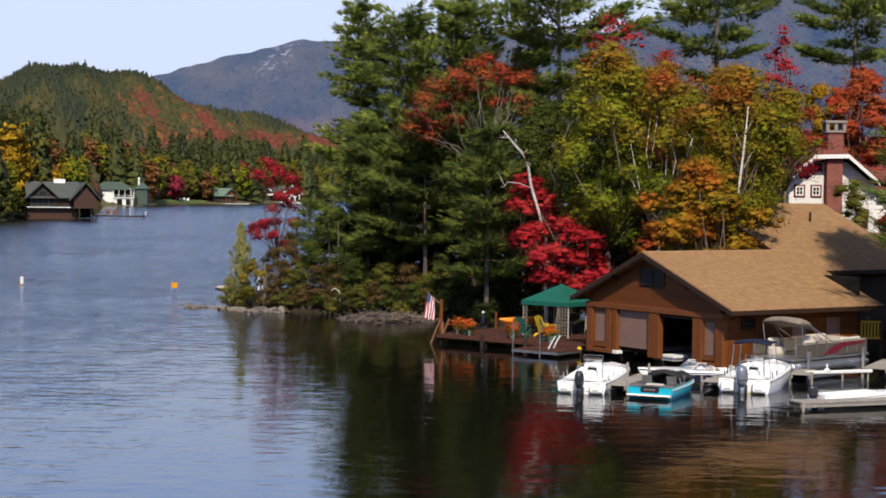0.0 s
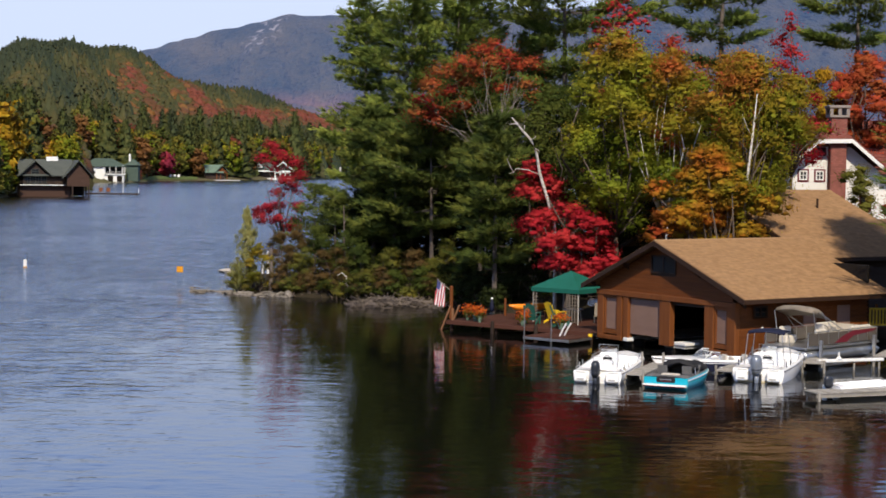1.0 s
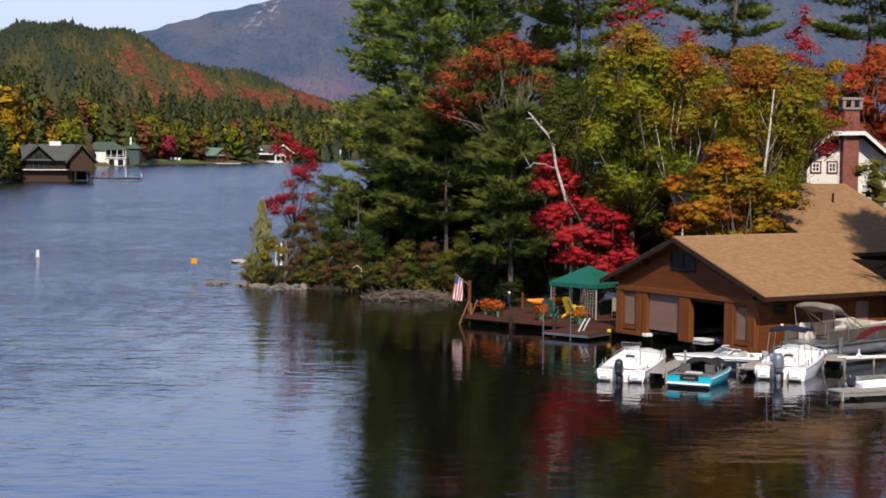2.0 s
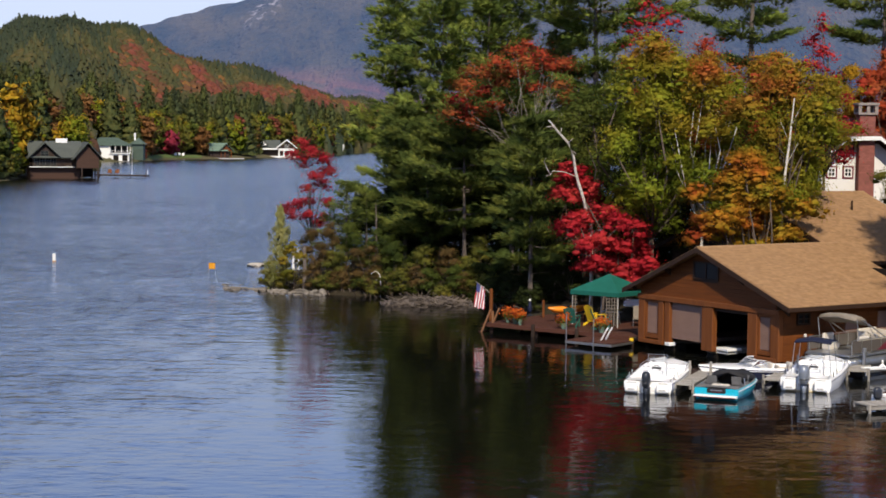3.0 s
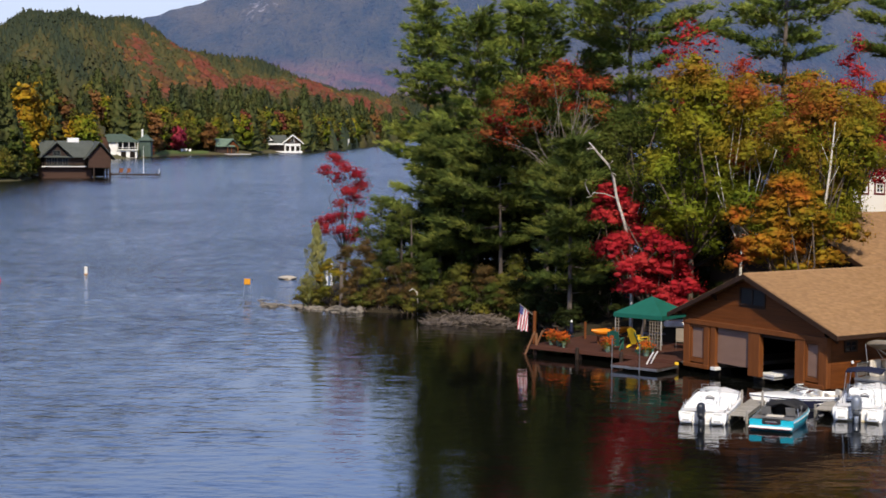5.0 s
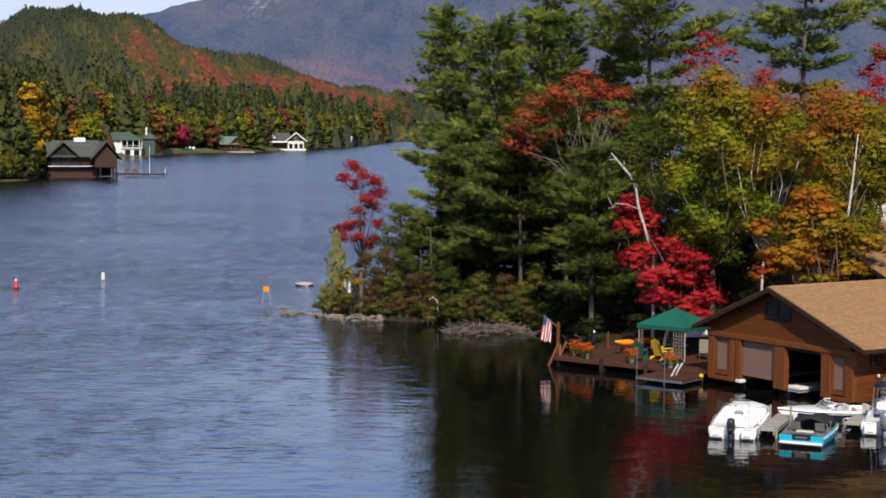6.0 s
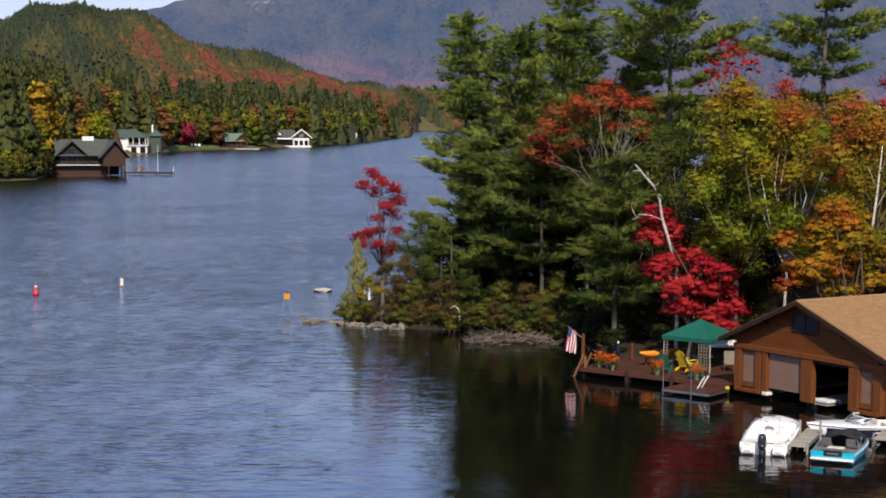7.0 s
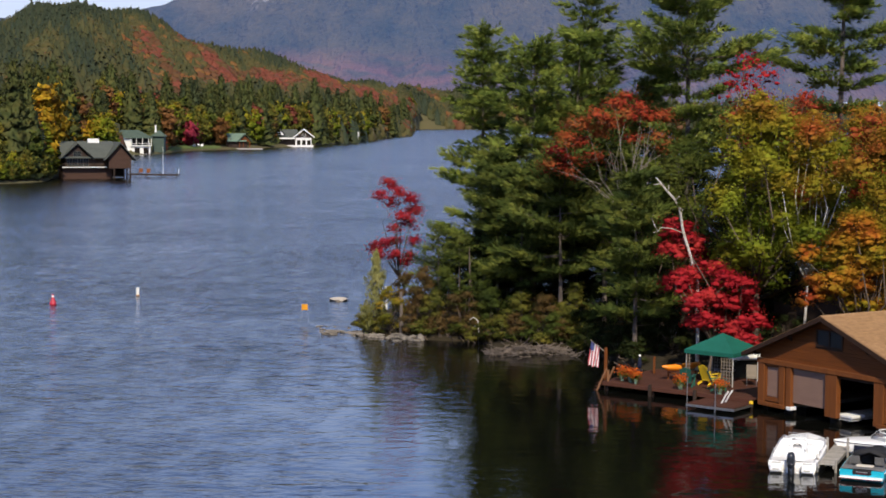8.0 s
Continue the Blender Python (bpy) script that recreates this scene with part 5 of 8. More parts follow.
# trees that stand out
LEFT_BANK = [("yellow", 0, -0.2415, 14, 1.4), ("yellow", 1, -0.2445, 22, 1.5), ("orange", 0, -0.2285, 56, 1.5), ("olive", 1, -0.2325, 54, 1.5), ("olive", 0, -0.2245, 64, 1.5), ("pine", 0, -0.237, 30, 1.2), ("birch", 0, -0.2335, 50, 1.0), ("pine", 0, -0.255, 10, 1.1), ("pine", 1, -0.262, 12, 1.2), ("green", 0, -0.251, 5, 0.8), ("pine", 2, -0.228, 50, 1.1), ("orange", 1, -0.22, 52, 0.9), ("red", 0, -0.2245, 60, 1.1), ("yellow", 1, -0.2115, 40, 0.95), ("birch", 0, -0.2085, 34, 1.0)]
MIDDLE_BANK = [("orange", 1, -0.2, 34, 1.3), ("dark", 2, -0.1865, 44, 1.2), ("dark", 1, -0.1905, 52, 1.2), ("red", 1, -0.1775, 44, 1.1), ("pine", 0, -0.1735, 40, 1.2), ("yellow", 0, -0.1695, 40, 1.05), ("purple", 0, -0.1525, 18, 1.5), ("yellow", 1, -0.1745, 52, 1.35), ("orange", 0, -0.1815, 50, 1.4), ("olive", 1, -0.161, 36, 1.3), ("olive", 0, -0.157, 44, 1.4), ("olive", 0, -0.147, 24, 0.95), ("olive", 1, -0.142, 20, 0.85), ("green", 0, -0.1635, 22, 0.8), ("pine", 1, -0.122, 26, 1.25), ("pine", 2, -0.117, 30, 1.3)]
END_BANK = [("pine", 0, -0.127, 30, 1.15), ("birch", 0, -0.055, 14, 1.0), ("birch", 1, -0.049, 14, 0.95), ("birch", 0, -0.043, 20, 0.95), ("pine", 1, -0.066, 16, 1.0), ("pine", 2, -0.072, 18, 1.1), ("red", 0, -0.109, 34, 1.2), ("red", 1, -0.1655, 5, 0.32), ("olive", 1, -0.106, 26, 1.1)]
for kind, i, a, back, s in LEFT_BANK + MIDDLE_BANK + END_BANK:
    far_tree(kind, i, a, back, s, 40 * i + 1000 * a)


def hill_forest(name, leaf, picks, conifer, seed, label):
    """Trees past counting: each one a small lumpy crown, pointed or round."""
    rng = np.random.default_rng(seed)
    a, y, z, s = picks
    n = len(a)
    foot = np.stack([a * y, y, z], -1)[:, None]
    tall = rng.uniform(8.0, 11.0, (n, 1)) if conifer else rng.uniform(6.0, 7.6, (n, 1))
    shape = (lambda t: 2.7 * (1 - t) ** 0.8 + 0.2) if conifer else (lambda t: 3.7 * np.sqrt(np.maximum(0.05, 1 - (1.6 * t - 0.6) ** 2)))
    hv, hf = crown_hearts(rng, n, shape, 4, 6, 0.22)
    out = unit_rows(np.stack([hv[..., 0], hv[..., 1], np.full(hv.shape[:2], 1.6) if conifer else 3.6 * hv[..., 2]], -1))
    hv = np.stack([hv[..., 0], hv[..., 1], hv[..., 2] * tall - 1.0], -1) * s[:, None, None] + foot
    # loose leaves that break the outline
    k = 7
    t = (np.arange(k)[None] + rng.random((n, k))) / k
    ang = rng.uniform(0, 6.28, (n, k))
    r = shape(t) * rng.uniform(0.85, 1.15, (n, k))
    c = np.stack([r * np.cos(ang), r * np.sin(ang), t * tall - 0.7], -1) * s[:, None, None] + foot
    relief = unit_rows(np.stack([np.cos(ang), np.sin(ang), np.full(ang.shape, 0.7) if conifer else 1.5 * t + 0.2], -1)).reshape(-1, 3)
    v, f = sprays(rng, c.reshape(-1, 3), 0.72 * np.repeat(s, k), 1.1, 0.75)
    tri = np.concatenate([f[:, [0, 1, 2]], f[:, [0, 2, 3]]])
    hv = hv.reshape(-1, 3)
    me = quick_mesh(name, np.concatenate([hv, v]), np.concatenate([hf, tri + len(hv)]), leaf, np.concatenate([out.reshape(-1, 3), np.repeat(relief, 4, 0)]))
    tagged(new(name, me), label, "forest", kind="stuff")


rng = np.random.default_rng(91)
N = 12500
a = rng.uniform(-0.285, 0.03, N)
ys, yr = np.interp(a, COAST[:, 0], COAST[:, 1]), np.interp(a, COAST[:, 0], COAST[:, 2])
tt = rng.uniform(0, 1.06, N) ** 0.85
y = ys + 85 + tt * (yr - ys - 80)
# the low wooded shores at the end of the lake
a2 = rng.uniform(-0.065, 0.3, 3600)
ys2 = np.interp(a2, COAST[:, 0], COAST[:, 1])
y2 = ys2 + 3 + 420 * rng.random(3600) ** 1.3
a2[700:1700] = rng.uniform(-0.024, 0.02, 1000)
y2[700:1700] = np.interp(a2[700:1700], COAST[:, 0], COAST[:, 1]) + 4 + rng.uniform(0, 1, 1000) * 430
a2[:700] = rng.uniform(-0.0225, -0.0155, 700)
y2[:700] = rng.uniform(1400, 2350, 700)
a, y, tt, ys, yr = np.r_[a, a2], np.r_[y, y2], np.r_[tt, np.full(3600, 0.3)], np.r_[ys, ys2], np.r_[yr, np.interp(a2, COAST[:, 0], COAST[:, 2])]
N = len(a)
z = far_height(a, y) - 0.5
# taller trees low on the slope
s = rng.uniform(0.85, 1.3, N) * (1.0 + 0.75 * np.clip(1 - tt / 0.5, 0, 1) + 0.4 * (np.arange(N) >= 12500))
# red stands across the middle slope, dark conifers on the crown of the hill
lumps = 0.13 * np.sin(a * 150 + 1.2 + y / 95) + 0.11 * np.sin(a * 95 - y / 70) + 0.06 * np.sin(a * 330 + y / 41)
band = np.exp(-((tt - 0.52 - 0.8 * (a + 0.16)) / 0.19) ** 2) * np.clip((a + 0.205) / 0.04, 0, 1)
warm = 0.43 + 0.34 * band + lumps - 0.3 * np.clip((-0.165 - a) / 0.04, 0, 1) * np.clip(tt * 2.2 - 0.7, 0, 1) + 0.17 * np.clip(1 - tt * 2.2, 0, 1) + rng.normal(size=N) * 0.065
bins = (("hill_spruces", "hill_dark", warm < 0.36, True, "dark green conifers covering the hill"), ("hill_pines", "hill_pine", (warm >= 0.36) & (warm < 0.5), True, "green pines covering the hill"),
        ("hill_green_trees", "hill_olive", (warm >= 0.5) & (warm < 0.66), False, "olive-green trees on the hill"), ("hill_orange_trees", "hill_orange", (warm >= 0.66) & (warm < 0.7), False, "orange and yellow trees on the hill"),
        ("hill_rusty_trees", "hill_rust", (warm >= 0.7) & (warm < 0.82), False, "rusty brown trees on the hill"), ("hill_red_trees", "hill_red", warm >= 0.82, False, "rust-red trees on the hill"))
for i, (nm, lf, pick, con, lab) in enumerate(bins):
    hill_forest(nm, L[lf], (a[pick], y[pick], z[pick], s[pick]), con, 300 + i, lab)

# lawn with white chairs on the far shore
def lawn_strip(a, t):
    y = np.interp(a, COAST[:, 0], COAST[:, 1]) + 3 + 20 * t
    return y, far_height(a, y) + 0.25


tagged(new("lawn", polar_sheet("lawn", np.linspace(-0.163, -0.132, 40), np.linspace(0, 1, 8), lawn_strip, M["lawn"])), "mown green lawn on the far shore", "lawn", kind="structure")
for k in range(3):
    a_ = -0.1475 + 0.0022 * k
    y_ = float(np.interp(a_, COAST[:, 0], COAST[:, 1])) + 9
    ch = thing("lawn_chair", pose(a_ * y_, y_, float(far_height(np.array(a_), np.array(y_))) + 0.2), "white lawn chair on the far lawn", "chair", "chairs on the far lawn")
    part("seat", S().box(-0.55, 0.55, -0.5, 0.4, 0.35, 0.5), M["white"], ch)
    part("backrest", S().prism([(-0.55, 0.35, 0.45), (0.55, 0.35, 0.45), (0.55, 0.75, 1.5), (-0.55, 0.75, 1.5)], (0, 0.1, 0)), M["white"], ch)

# ---- far shore: buildings ----


def gable_roof(t, name, x0, x1, y0, y1, z0, z1, mat, thick=0.25, along="x", label=""):
    """Two slopes that meet at a ridge; along: the axis of the ridge."""
    if along == "x":
        m = (y0 + y1) / 2
        a, b = [(x0, y0, z0), (x1, y0, z0), (x1, m, z1), (x0, m, z1)], [(x1, y1, z0), (x0, y1, z0), (x0, m, z1), (x1, m, z1)]
    else:
        m = (x0 + x1) / 2
        a, b = [(x0, y0, z0), (m, y0, z1), (m, y1, z1), (x0, y1, z0)], [(x1, y0, z0), (m, y0, z1), (m, y1, z1), (x1, y1, z0)]
    r = part(name, S().prism(a, (0, 0, thick)).prism(b, (0, 0, thick)), mat, t, label)
    return r


def pane_window(t, x, y, z, w, h, frame_mat, axis="x", out=-1):
    """A small framed window on a wall that faces out along y (axis x) or along x (axis y)."""
    def put(u0, u1, d0, d1, z0, z1):
        if axis == "x":
            return S().box(x + u0, x + u1, min(y + out * d0, y + out * d1), max(y + out * d0, y + out * d1), z + z0, z + z1)
        return S().box(min(x + out * d0, x + out * d1), max(x + out * d0, x + out * d1), y + u0, y + u1, z + z0, z + z1)
    b = 0.09
    wd = part("window", put(-w / 2 + b, w / 2 - b, -0.02, 0.03, b, h - b), M["glass"], t)
    for u0, u1, z0, z1 in ((-w / 2, -w / 2 + b, 0, h), (w / 2 - b, w / 2, 0, h), (-w / 2 + b, w / 2 - b, 0, b), (-w / 2 + b, w / 2 - b, h - b, h), (-0.03, 0.03, b, h - b), (-w / 2 + b, w / 2 - b, h / 2 - 0.03, h / 2 + 0.03)):
        part("frame_bar", put(u0, u1, -0.02, 0.1, z0, z1), frame_mat, wd)
    return wd


M["far_brown"] = material("faded_brown_boards", (0.07, 0.036, 0.024), (0.045, 0.025, 0.017), 0.7, scale=0.6, fine=12, stretch3=(0.3, 1, 5))
# dark brown two-gabled boathouse
t = thing("far_boathouse", pose(-91.8, 430, 0, 0, 0, 18) @ Matrix.Scale(0.9, 4), "dark brown two-storey boathouse with grey-green roof on the far shore", "boathouse")
part("lower_wall", S().box(-9, 4.5, 0.6, 12, 0.0, 3.4), M["far_brown"], t, "reddish brown lower boarding")
part("upper_wall", S().box(-8.4, 4.2, 0.2, 11.6, 3.4, 6.0), M["dark_wood"], t)
part("balcony", S().box(-9.3, 3.1, -0.9, 0.6, 3.2, 3.42), M["white"], t, "white balcony edge")
for k in range(9):
    part("baluster", S().box(-9.2 + 1.5 * k, -9.05 + 1.5 * k, -0.85, -0.7, 3.42, 4.3), M["dark_wood"], t)
part("balcony_rail", S().box(-9.3, 3.1, -0.88, -0.7, 4.3, 4.42), M["dark_wood"], t)
part("right_wing", S().box(3.2, 9.4, -3.0, 10, 3.0, 6.0), M["dark_wood"], t)
for x in (4.7, 9.1):
    for y in (-2.9, 3.5, 9.6):
        part("pile", S().box(x - 0.2, x + 0.2, y - 0.2, y + 0.2, -0.6, 3.0), M["dark_wood"], t)
# back of the slip, its shade put into the colour
part("slip_back", S().box(4.6, 9.3, 9.6, 9.9, 0.3, 3.0), M["inside"], t)
gable_roof(t, "main_roof", -9.6, 5.5, -1.2, 13, 5.8, 10.2, M["grey_roof"])
gable_roof(t, "wing_roof", 2.0, 10.6, -4.4, 9, 5.2, 10.1, M["grey_roof"], along="y")
gable_roof(t, "dormer_roof", -9.9, -0.5, -2.0, 5, 5.6, 9.9, M["grey_roof"], along="y")
part("dormer_gable", S().prism([(-8.9, -0.8, 5.9), (-1.5, -0.8, 5.9), (-5.2, -0.8, 9.4)], (0, 0.5, 0)), M["dark_wood"], t)
part("wing_gable", S().prism([(3.2, -3.0, 6.0), (9.4, -3.0, 6.0), (6.3, -3.0, 9.5)], (0, 0.4, 0)), M["dark_wood"], t)
for x in (-7.2, -5.7, -4.2, -2.7):
    pane_window(t, x, 0.2, 3.7, 1.4, 2.1, M["grey_roof"])
pane_window(t, -5.2, -0.8, 6.3, 2.2, 1.5, M["grey_roof"])
for k in range(10):
    part("gable_board", S().box(3.35 + 0.6 * k, 3.9 + 0.6 * k, -3.06, -3.0, 3.1, 6.0 + 3.2 * (1 - abs(3.6 + 0.6 * k - 6.3) / 3.2)), M["far_brown"], t)
part("chimney", S().box(-1.6, 1.6, 5.2, 6.6, 9.4, 11.2, 0.05), M["white"], t)
dk = thing("far_dock", pose(-85.5, 446, 0, 0, 0, -4), "long low dark dock with a white mast beside the far boathouse", "dock")
part("planking", S().box(-1, 12.5, -1.6, 1.4, 0.5, 0.85), M["dark_wood"], dk)
for x in (0, 4, 8, 12):
    part("pile", S().tube([(x, -1.2, -0.8), (x, -1.2, 1.1)], 0.14, 6), M["dark_wood"], dk)
part("mast", S().tube([(8.2, 0, 0.8), (8.2, 0, 8.0)], [0.06, 0.04], 6), M["white"], dk)
part("end_post", S().tube([(12.3, 0, 0.8), (12.3, 0, 2.1)], 0.07, 6), M["white"], dk)
for x in (2.2, 4.2):
    ch = thing("adirondack_chair", pose(-85.5 + x, 446.2 - 0.07 * x, 0.85), "dark wooden lawn chair on the far dock", "chair", "chairs on the far dock")
    part("seat", S().box(-0.5, 0.5, -0.4, 0.4, 0.3, 0.42), M["cedar"], ch)
    part("backrest", S().prism([(-0.5, 0.3, 0.4), (0.5, 0.3, 0.4), (0.5, 0.8, 1.35), (-0.5, 0.8, 1.35)], (0, 0.08, 0)), M["cedar"], ch)
# white house with green hip roof
t = thing("white_boathouse", pose(-129.6, 699, 0, 0, 0, 8) @ Matrix.Diagonal((0.88, 1.0, 0.8, 1.0)), "white two-storey lake house with a green hip roof", "house")
part("left_wall", S().box(-10.5, 0, 0, 12, 0.3, 8.3), M["white"], t)
part("right_wall", S().box(0, 8.5, -0.2, 11, 0.3, 4.2), M["white"], t)
part("upper_right", S().box(0.2, 8.0, 4.2, 11, 4.6, 8.3), M["glass"], t)
part("balcony_slab", S().box(-0.6, 9.2, -0.8, 3.2, 4.2, 4.65), M["white"], t)
part("roof", S().add([(-11.6, -1, 8.3), (9.6, -1, 8.3), (9.6, 13, 8.3), (-11.6, 13, 8.3), (-5, 6, 12.4), (3, 6, 12.4)], [(0, 1, 5, 4), (1, 2, 5), (2, 3, 4, 5), (3, 0, 4), (3, 2, 1, 0)]), M["green_roof"], t)
for x in (-7.6, -4.8):
    pane_window(t, x, 0, 4.6, 0.9, 1.6, M["white"])
# near-black panels on the wall stand for the shade in its doorways
for x in (1.3, 5.4):
    part("door_opening", S().box(x, x + 2.4, -0.3, -0.2, 0.5, 3.5), M["inside"], t)
for x in (-0.4, 2.2, 5.0, 7.8, 9.0):
    part("column", S().box(x - 0.14, x + 0.14, -0.7, -0.4, 4.65, 8.3), M["white"], t)
part("rail", S().box(-0.5, 9.1, -0.76, -0.7, 5.5, 5.65), M["white"], t)
tw = thing("lake_cottage", pose(-121.5, 716, 0.5, 0, 0, 0), "small green-roofed tower with a white chimney behind the white house", "house")
part("wall", S().box(-2.4, 2.4, 0, 5, 0, 6.8), M["green_roof"], tw)
part("roof", S().add([(-3.2, -0.8, 6.7), (3.2, -0.8, 6.7), (3.2, 5.8, 6.7), (-3.2, 5.8, 6.7), (0, 2.5, 9.4)], [(0, 1, 4), (1, 2, 4), (2, 3, 4), (3, 0, 4), (3, 2, 1, 0)]), M["green_roof"], tw)
part("chimney", S().box(-1.6, -0.9, 1.2, 2.0, 7.0, 11.4, 0.05), M["white"], tw)
# small green-roofed boathouse
M["pale_green_roof"] = material("pale_green_roofing", (0.14, 0.2, 0.15), (0.1, 0.15, 0.115), 0.8, scale=0.6, fine=8)
t = thing("green_roof_boathouse", pose(-98.5, 822, 0, 0, 0, 12) @ Matrix.Scale(0.84, 4), "small brown boathouse with a pale green gable roof", "boathouse")
part("wall", S().box(-7.2, 3.5, 0.5, 9, 0.4, 4.6), M["dark_wood"], t)
part("front", S().prism([(-1.5, -0.4, 4.4), (5.5, -0.4, 4.4), (2.0, -0.4, 7.6)], (0, 0.4, 0)), M["cedar"], t)
gable_roof(t, "main_roof", -8, 3, -1.2, 10.5, 4.4, 8.8, M["pale_green_roof"])
gable_roof(t, "front_roof", -2.6, 6.6, -1.6, 6, 4.0, 8.4, M["green_roof"], along="y")
for x in (-1.0, 1.2, 4.8):
    part("post", S().box(x - 0.25, x + 0.25, -0.4, 0.1, 0, 4.4), M["cedar"], t)
part("quay", S().box(-8, 12, -2, 0.5, -0.5, 0.5), M["grime"], t)
# white and brown cottage
t = thing("shore_cottage", pose(-80.5, 895, 0, 0, 0, 10) @ Matrix.Scale(0.92, 4), "low brown lakeside cottage with white gables and arches", "house")
part("wall", S().box(-13, 6, 1, 11, 0.6, 4.6), M["dark_wood"], t)
part("base", S().box(-13.5, 12.5, -1.5, 1, -0.5, 0.9), M["white"], t)
part("porch_roof", S().prism([(-14, -2, 4.4), (2, -2, 4.4), (2, 1.5, 5.4), (-14, 1.5, 5.4)], (0, 0, 0.4)), M["white"], t)
part("front_wing", S().box(2.5, 11.5, -0.5, 10, 0.8, 5.2), M["white"], t)
# arches drawn as near-black panels, the shade within put into the colour
for x in (3.2, 6.1, 9.0):
    part("arch", S().box(x, x + 2.0, -0.65, -0.5, 1.0, 3.8), M["inside"], t)
gable_roof(t, "main_roof", -14, 4, -0.5, 12.5, 5.2, 9.6, M["grey_roof"])
gable_roof(t, "wing_roof", 1.2, 13, -1.6, 10, 5.0, 9.8, M["grey_roof"], along="y")
part("wing_gable", S().prism([(2.5, -0.6, 5.2), (11.7, -0.6, 5.2), (7.1, -0.6, 8.8)], (0, 0.3, 0)), M["dark_wood"], t)
part("bargeboard", S().prism([(1.0, -1.8, 4.9), (7.1, -1.8, 9.6), (13.2, -1.8, 4.9), (13.2, -1.8, 5.6), (7.1, -1.8, 10.4), (1.0, -1.8, 5.6)], (0, 0.15, 0)), M["white"], t)
pane_window(t, 7.1, -0.6, 5.6, 2.0, 1.8, M["white"])
gable_roof(t, "dormer_roof", -9.5, -3.5, -1.2, 5, 7.2, 9.9, M["grey_roof"], along="y")
part("dormer_gable", S().prism([(-9.0, -0.6, 6.8), (-4.0, -0.6, 6.8), (-6.5, -0.6, 9.5)], (0, 0.3, 0)), M["white"], t)
pane_window(t, -6.5, -0.6, 6.9, 1.6, 1.2, M["grime"])
# small boathouse on the distant spit
t = thing("distant_boathouse", pose(-29.5, 1436, 0), "small dark boathouse on the distant spit", "boathouse")
part("wall", S().box(-5, 5, 0, 8, 0, 6), M["dark_wood"], t)
gable_roof(t, "roof", -6, 6, -1, 9, 5.8, 9, M["grey_roof"])
# small white boathouse past the cottage
t = thing("small_white_hut", pose(-55.5, 1058, 0), "small white shoreline hut", "hut")
part("wall", S().box(-3, 3, 0, 5, 0.3, 4), M["white"], t)
gable_roof(t, "roof", -3.6, 3.6, -0.6, 5.6, 3.8, 6.2, M["grime"])

# ---- the brown boathouse ----
BH = pose(12.22, 91.06, 0, 0, 0, -57)


def shingle_mesh(x_eave, z_eave, x_ridge, z_ridge, y0, y1, mat, seed, course=0.15, wide=0.32):
    """Overlapping shingle tabs on one slope, as one mesh."""
    rng = np.random.default_rng(seed)
    run, rise = x_ridge - x_eave, z_ridge - z_eave
    length = math.hypot(run, rise)
    d = np.array([run, 0, rise]) / length
    up = np.cross(d, np.array([0, 1.0, 0]))
    up = up if up[2] > 0 else -up
    vs = []
    for k in range(int(length / course)):
        edges = np.arange(y0 - wide * rng.random(), y1 + wide, wide)
        edges = np.clip(edges + rng.normal(size=len(edges)) * 0.04, y0, y1)
        for a, b in zip(edges[:-1], edges[1:]):
            if b - a < 0.04:
                continue
            lift = 0.02 + 0.008 * rng.random()
            lo = np.array([x_eave, 0, z_eave]) + d * (k * course - 0.012 * rng.random())
            hi = np.array([x_eave, 0, z_eave]) + d * (k + 1.12) * course
            ya, yb = np.array([0, a + 0.006, 0]), np.array([0, b - 0.006, 0])
            vs.append([lo + ya + up * lift, lo + yb + up * lift, hi + yb + up * 0.006, hi + ya + up * 0.006, lo + ya - up * 0.01, lo + yb - up * 0.01])
    v = np.array(vs).reshape(-1, 3)
    i = np.arange(len(vs)) * 6
    f = np.concatenate([np.stack([i, i + 1, i + 2, i + 3], -1), np.stack([i + 4, i + 5, i + 1, i], -1)])
    return quick_mesh("shingles", v, f, mat)


def roof_pair(t, xl, xr, xm, ze, zr, y0, y1, seed):
    """Roof slopes with shingles on the slope that is seen, fascia and soffit boards."""
    for nm, x in (("roof_slope", xr), ("roof_slope", xl)):
        s = S().prism([(xm, y0, zr), (x, y0, ze), (x, y1, ze), (xm, y1, zr)], (0, 0, -0.14))
        part(nm, s, M["shingle"], t)
    ob = part("shingles", shingle_mesh(xr, ze + 0.005, xm, zr + 0.005, y0, y1, M["shingle"], seed), None, t)
    ob["kind"] = "stuff"
    part("ridge_cap", S().prism([(xm - 0.14, y0, zr - 0.03), (xm, y0, zr + 0.05), (xm + 0.14, y0, zr - 0.03)], (0, y1 - y0, 0)), M["shingle"], t)
    for x in (xl, xr):
        part("fascia", S().prism([(xm, y0 - 0.05, zr - 0.03), (x, y0 - 0.05, ze - 0.03), (x, y0 - 0.05, ze - 0.27), (xm, y0 - 0.05, zr - 0.27)], (0, 0.05, 0)), M["trim"], t)
        part("gutter_board", S().box(x - 0.025, x + 0.025, y0, y1, ze - 0.22, ze - 0.01), M["trim"], t)


bh = thing("boathouse", BH, "brown stained boathouse with tan shingle gable roof over the water", "boathouse")
roof_pair(bh, -3.3, 9.45, 2.65, 3.2, 5.78, -0.5, 9.9, 401)
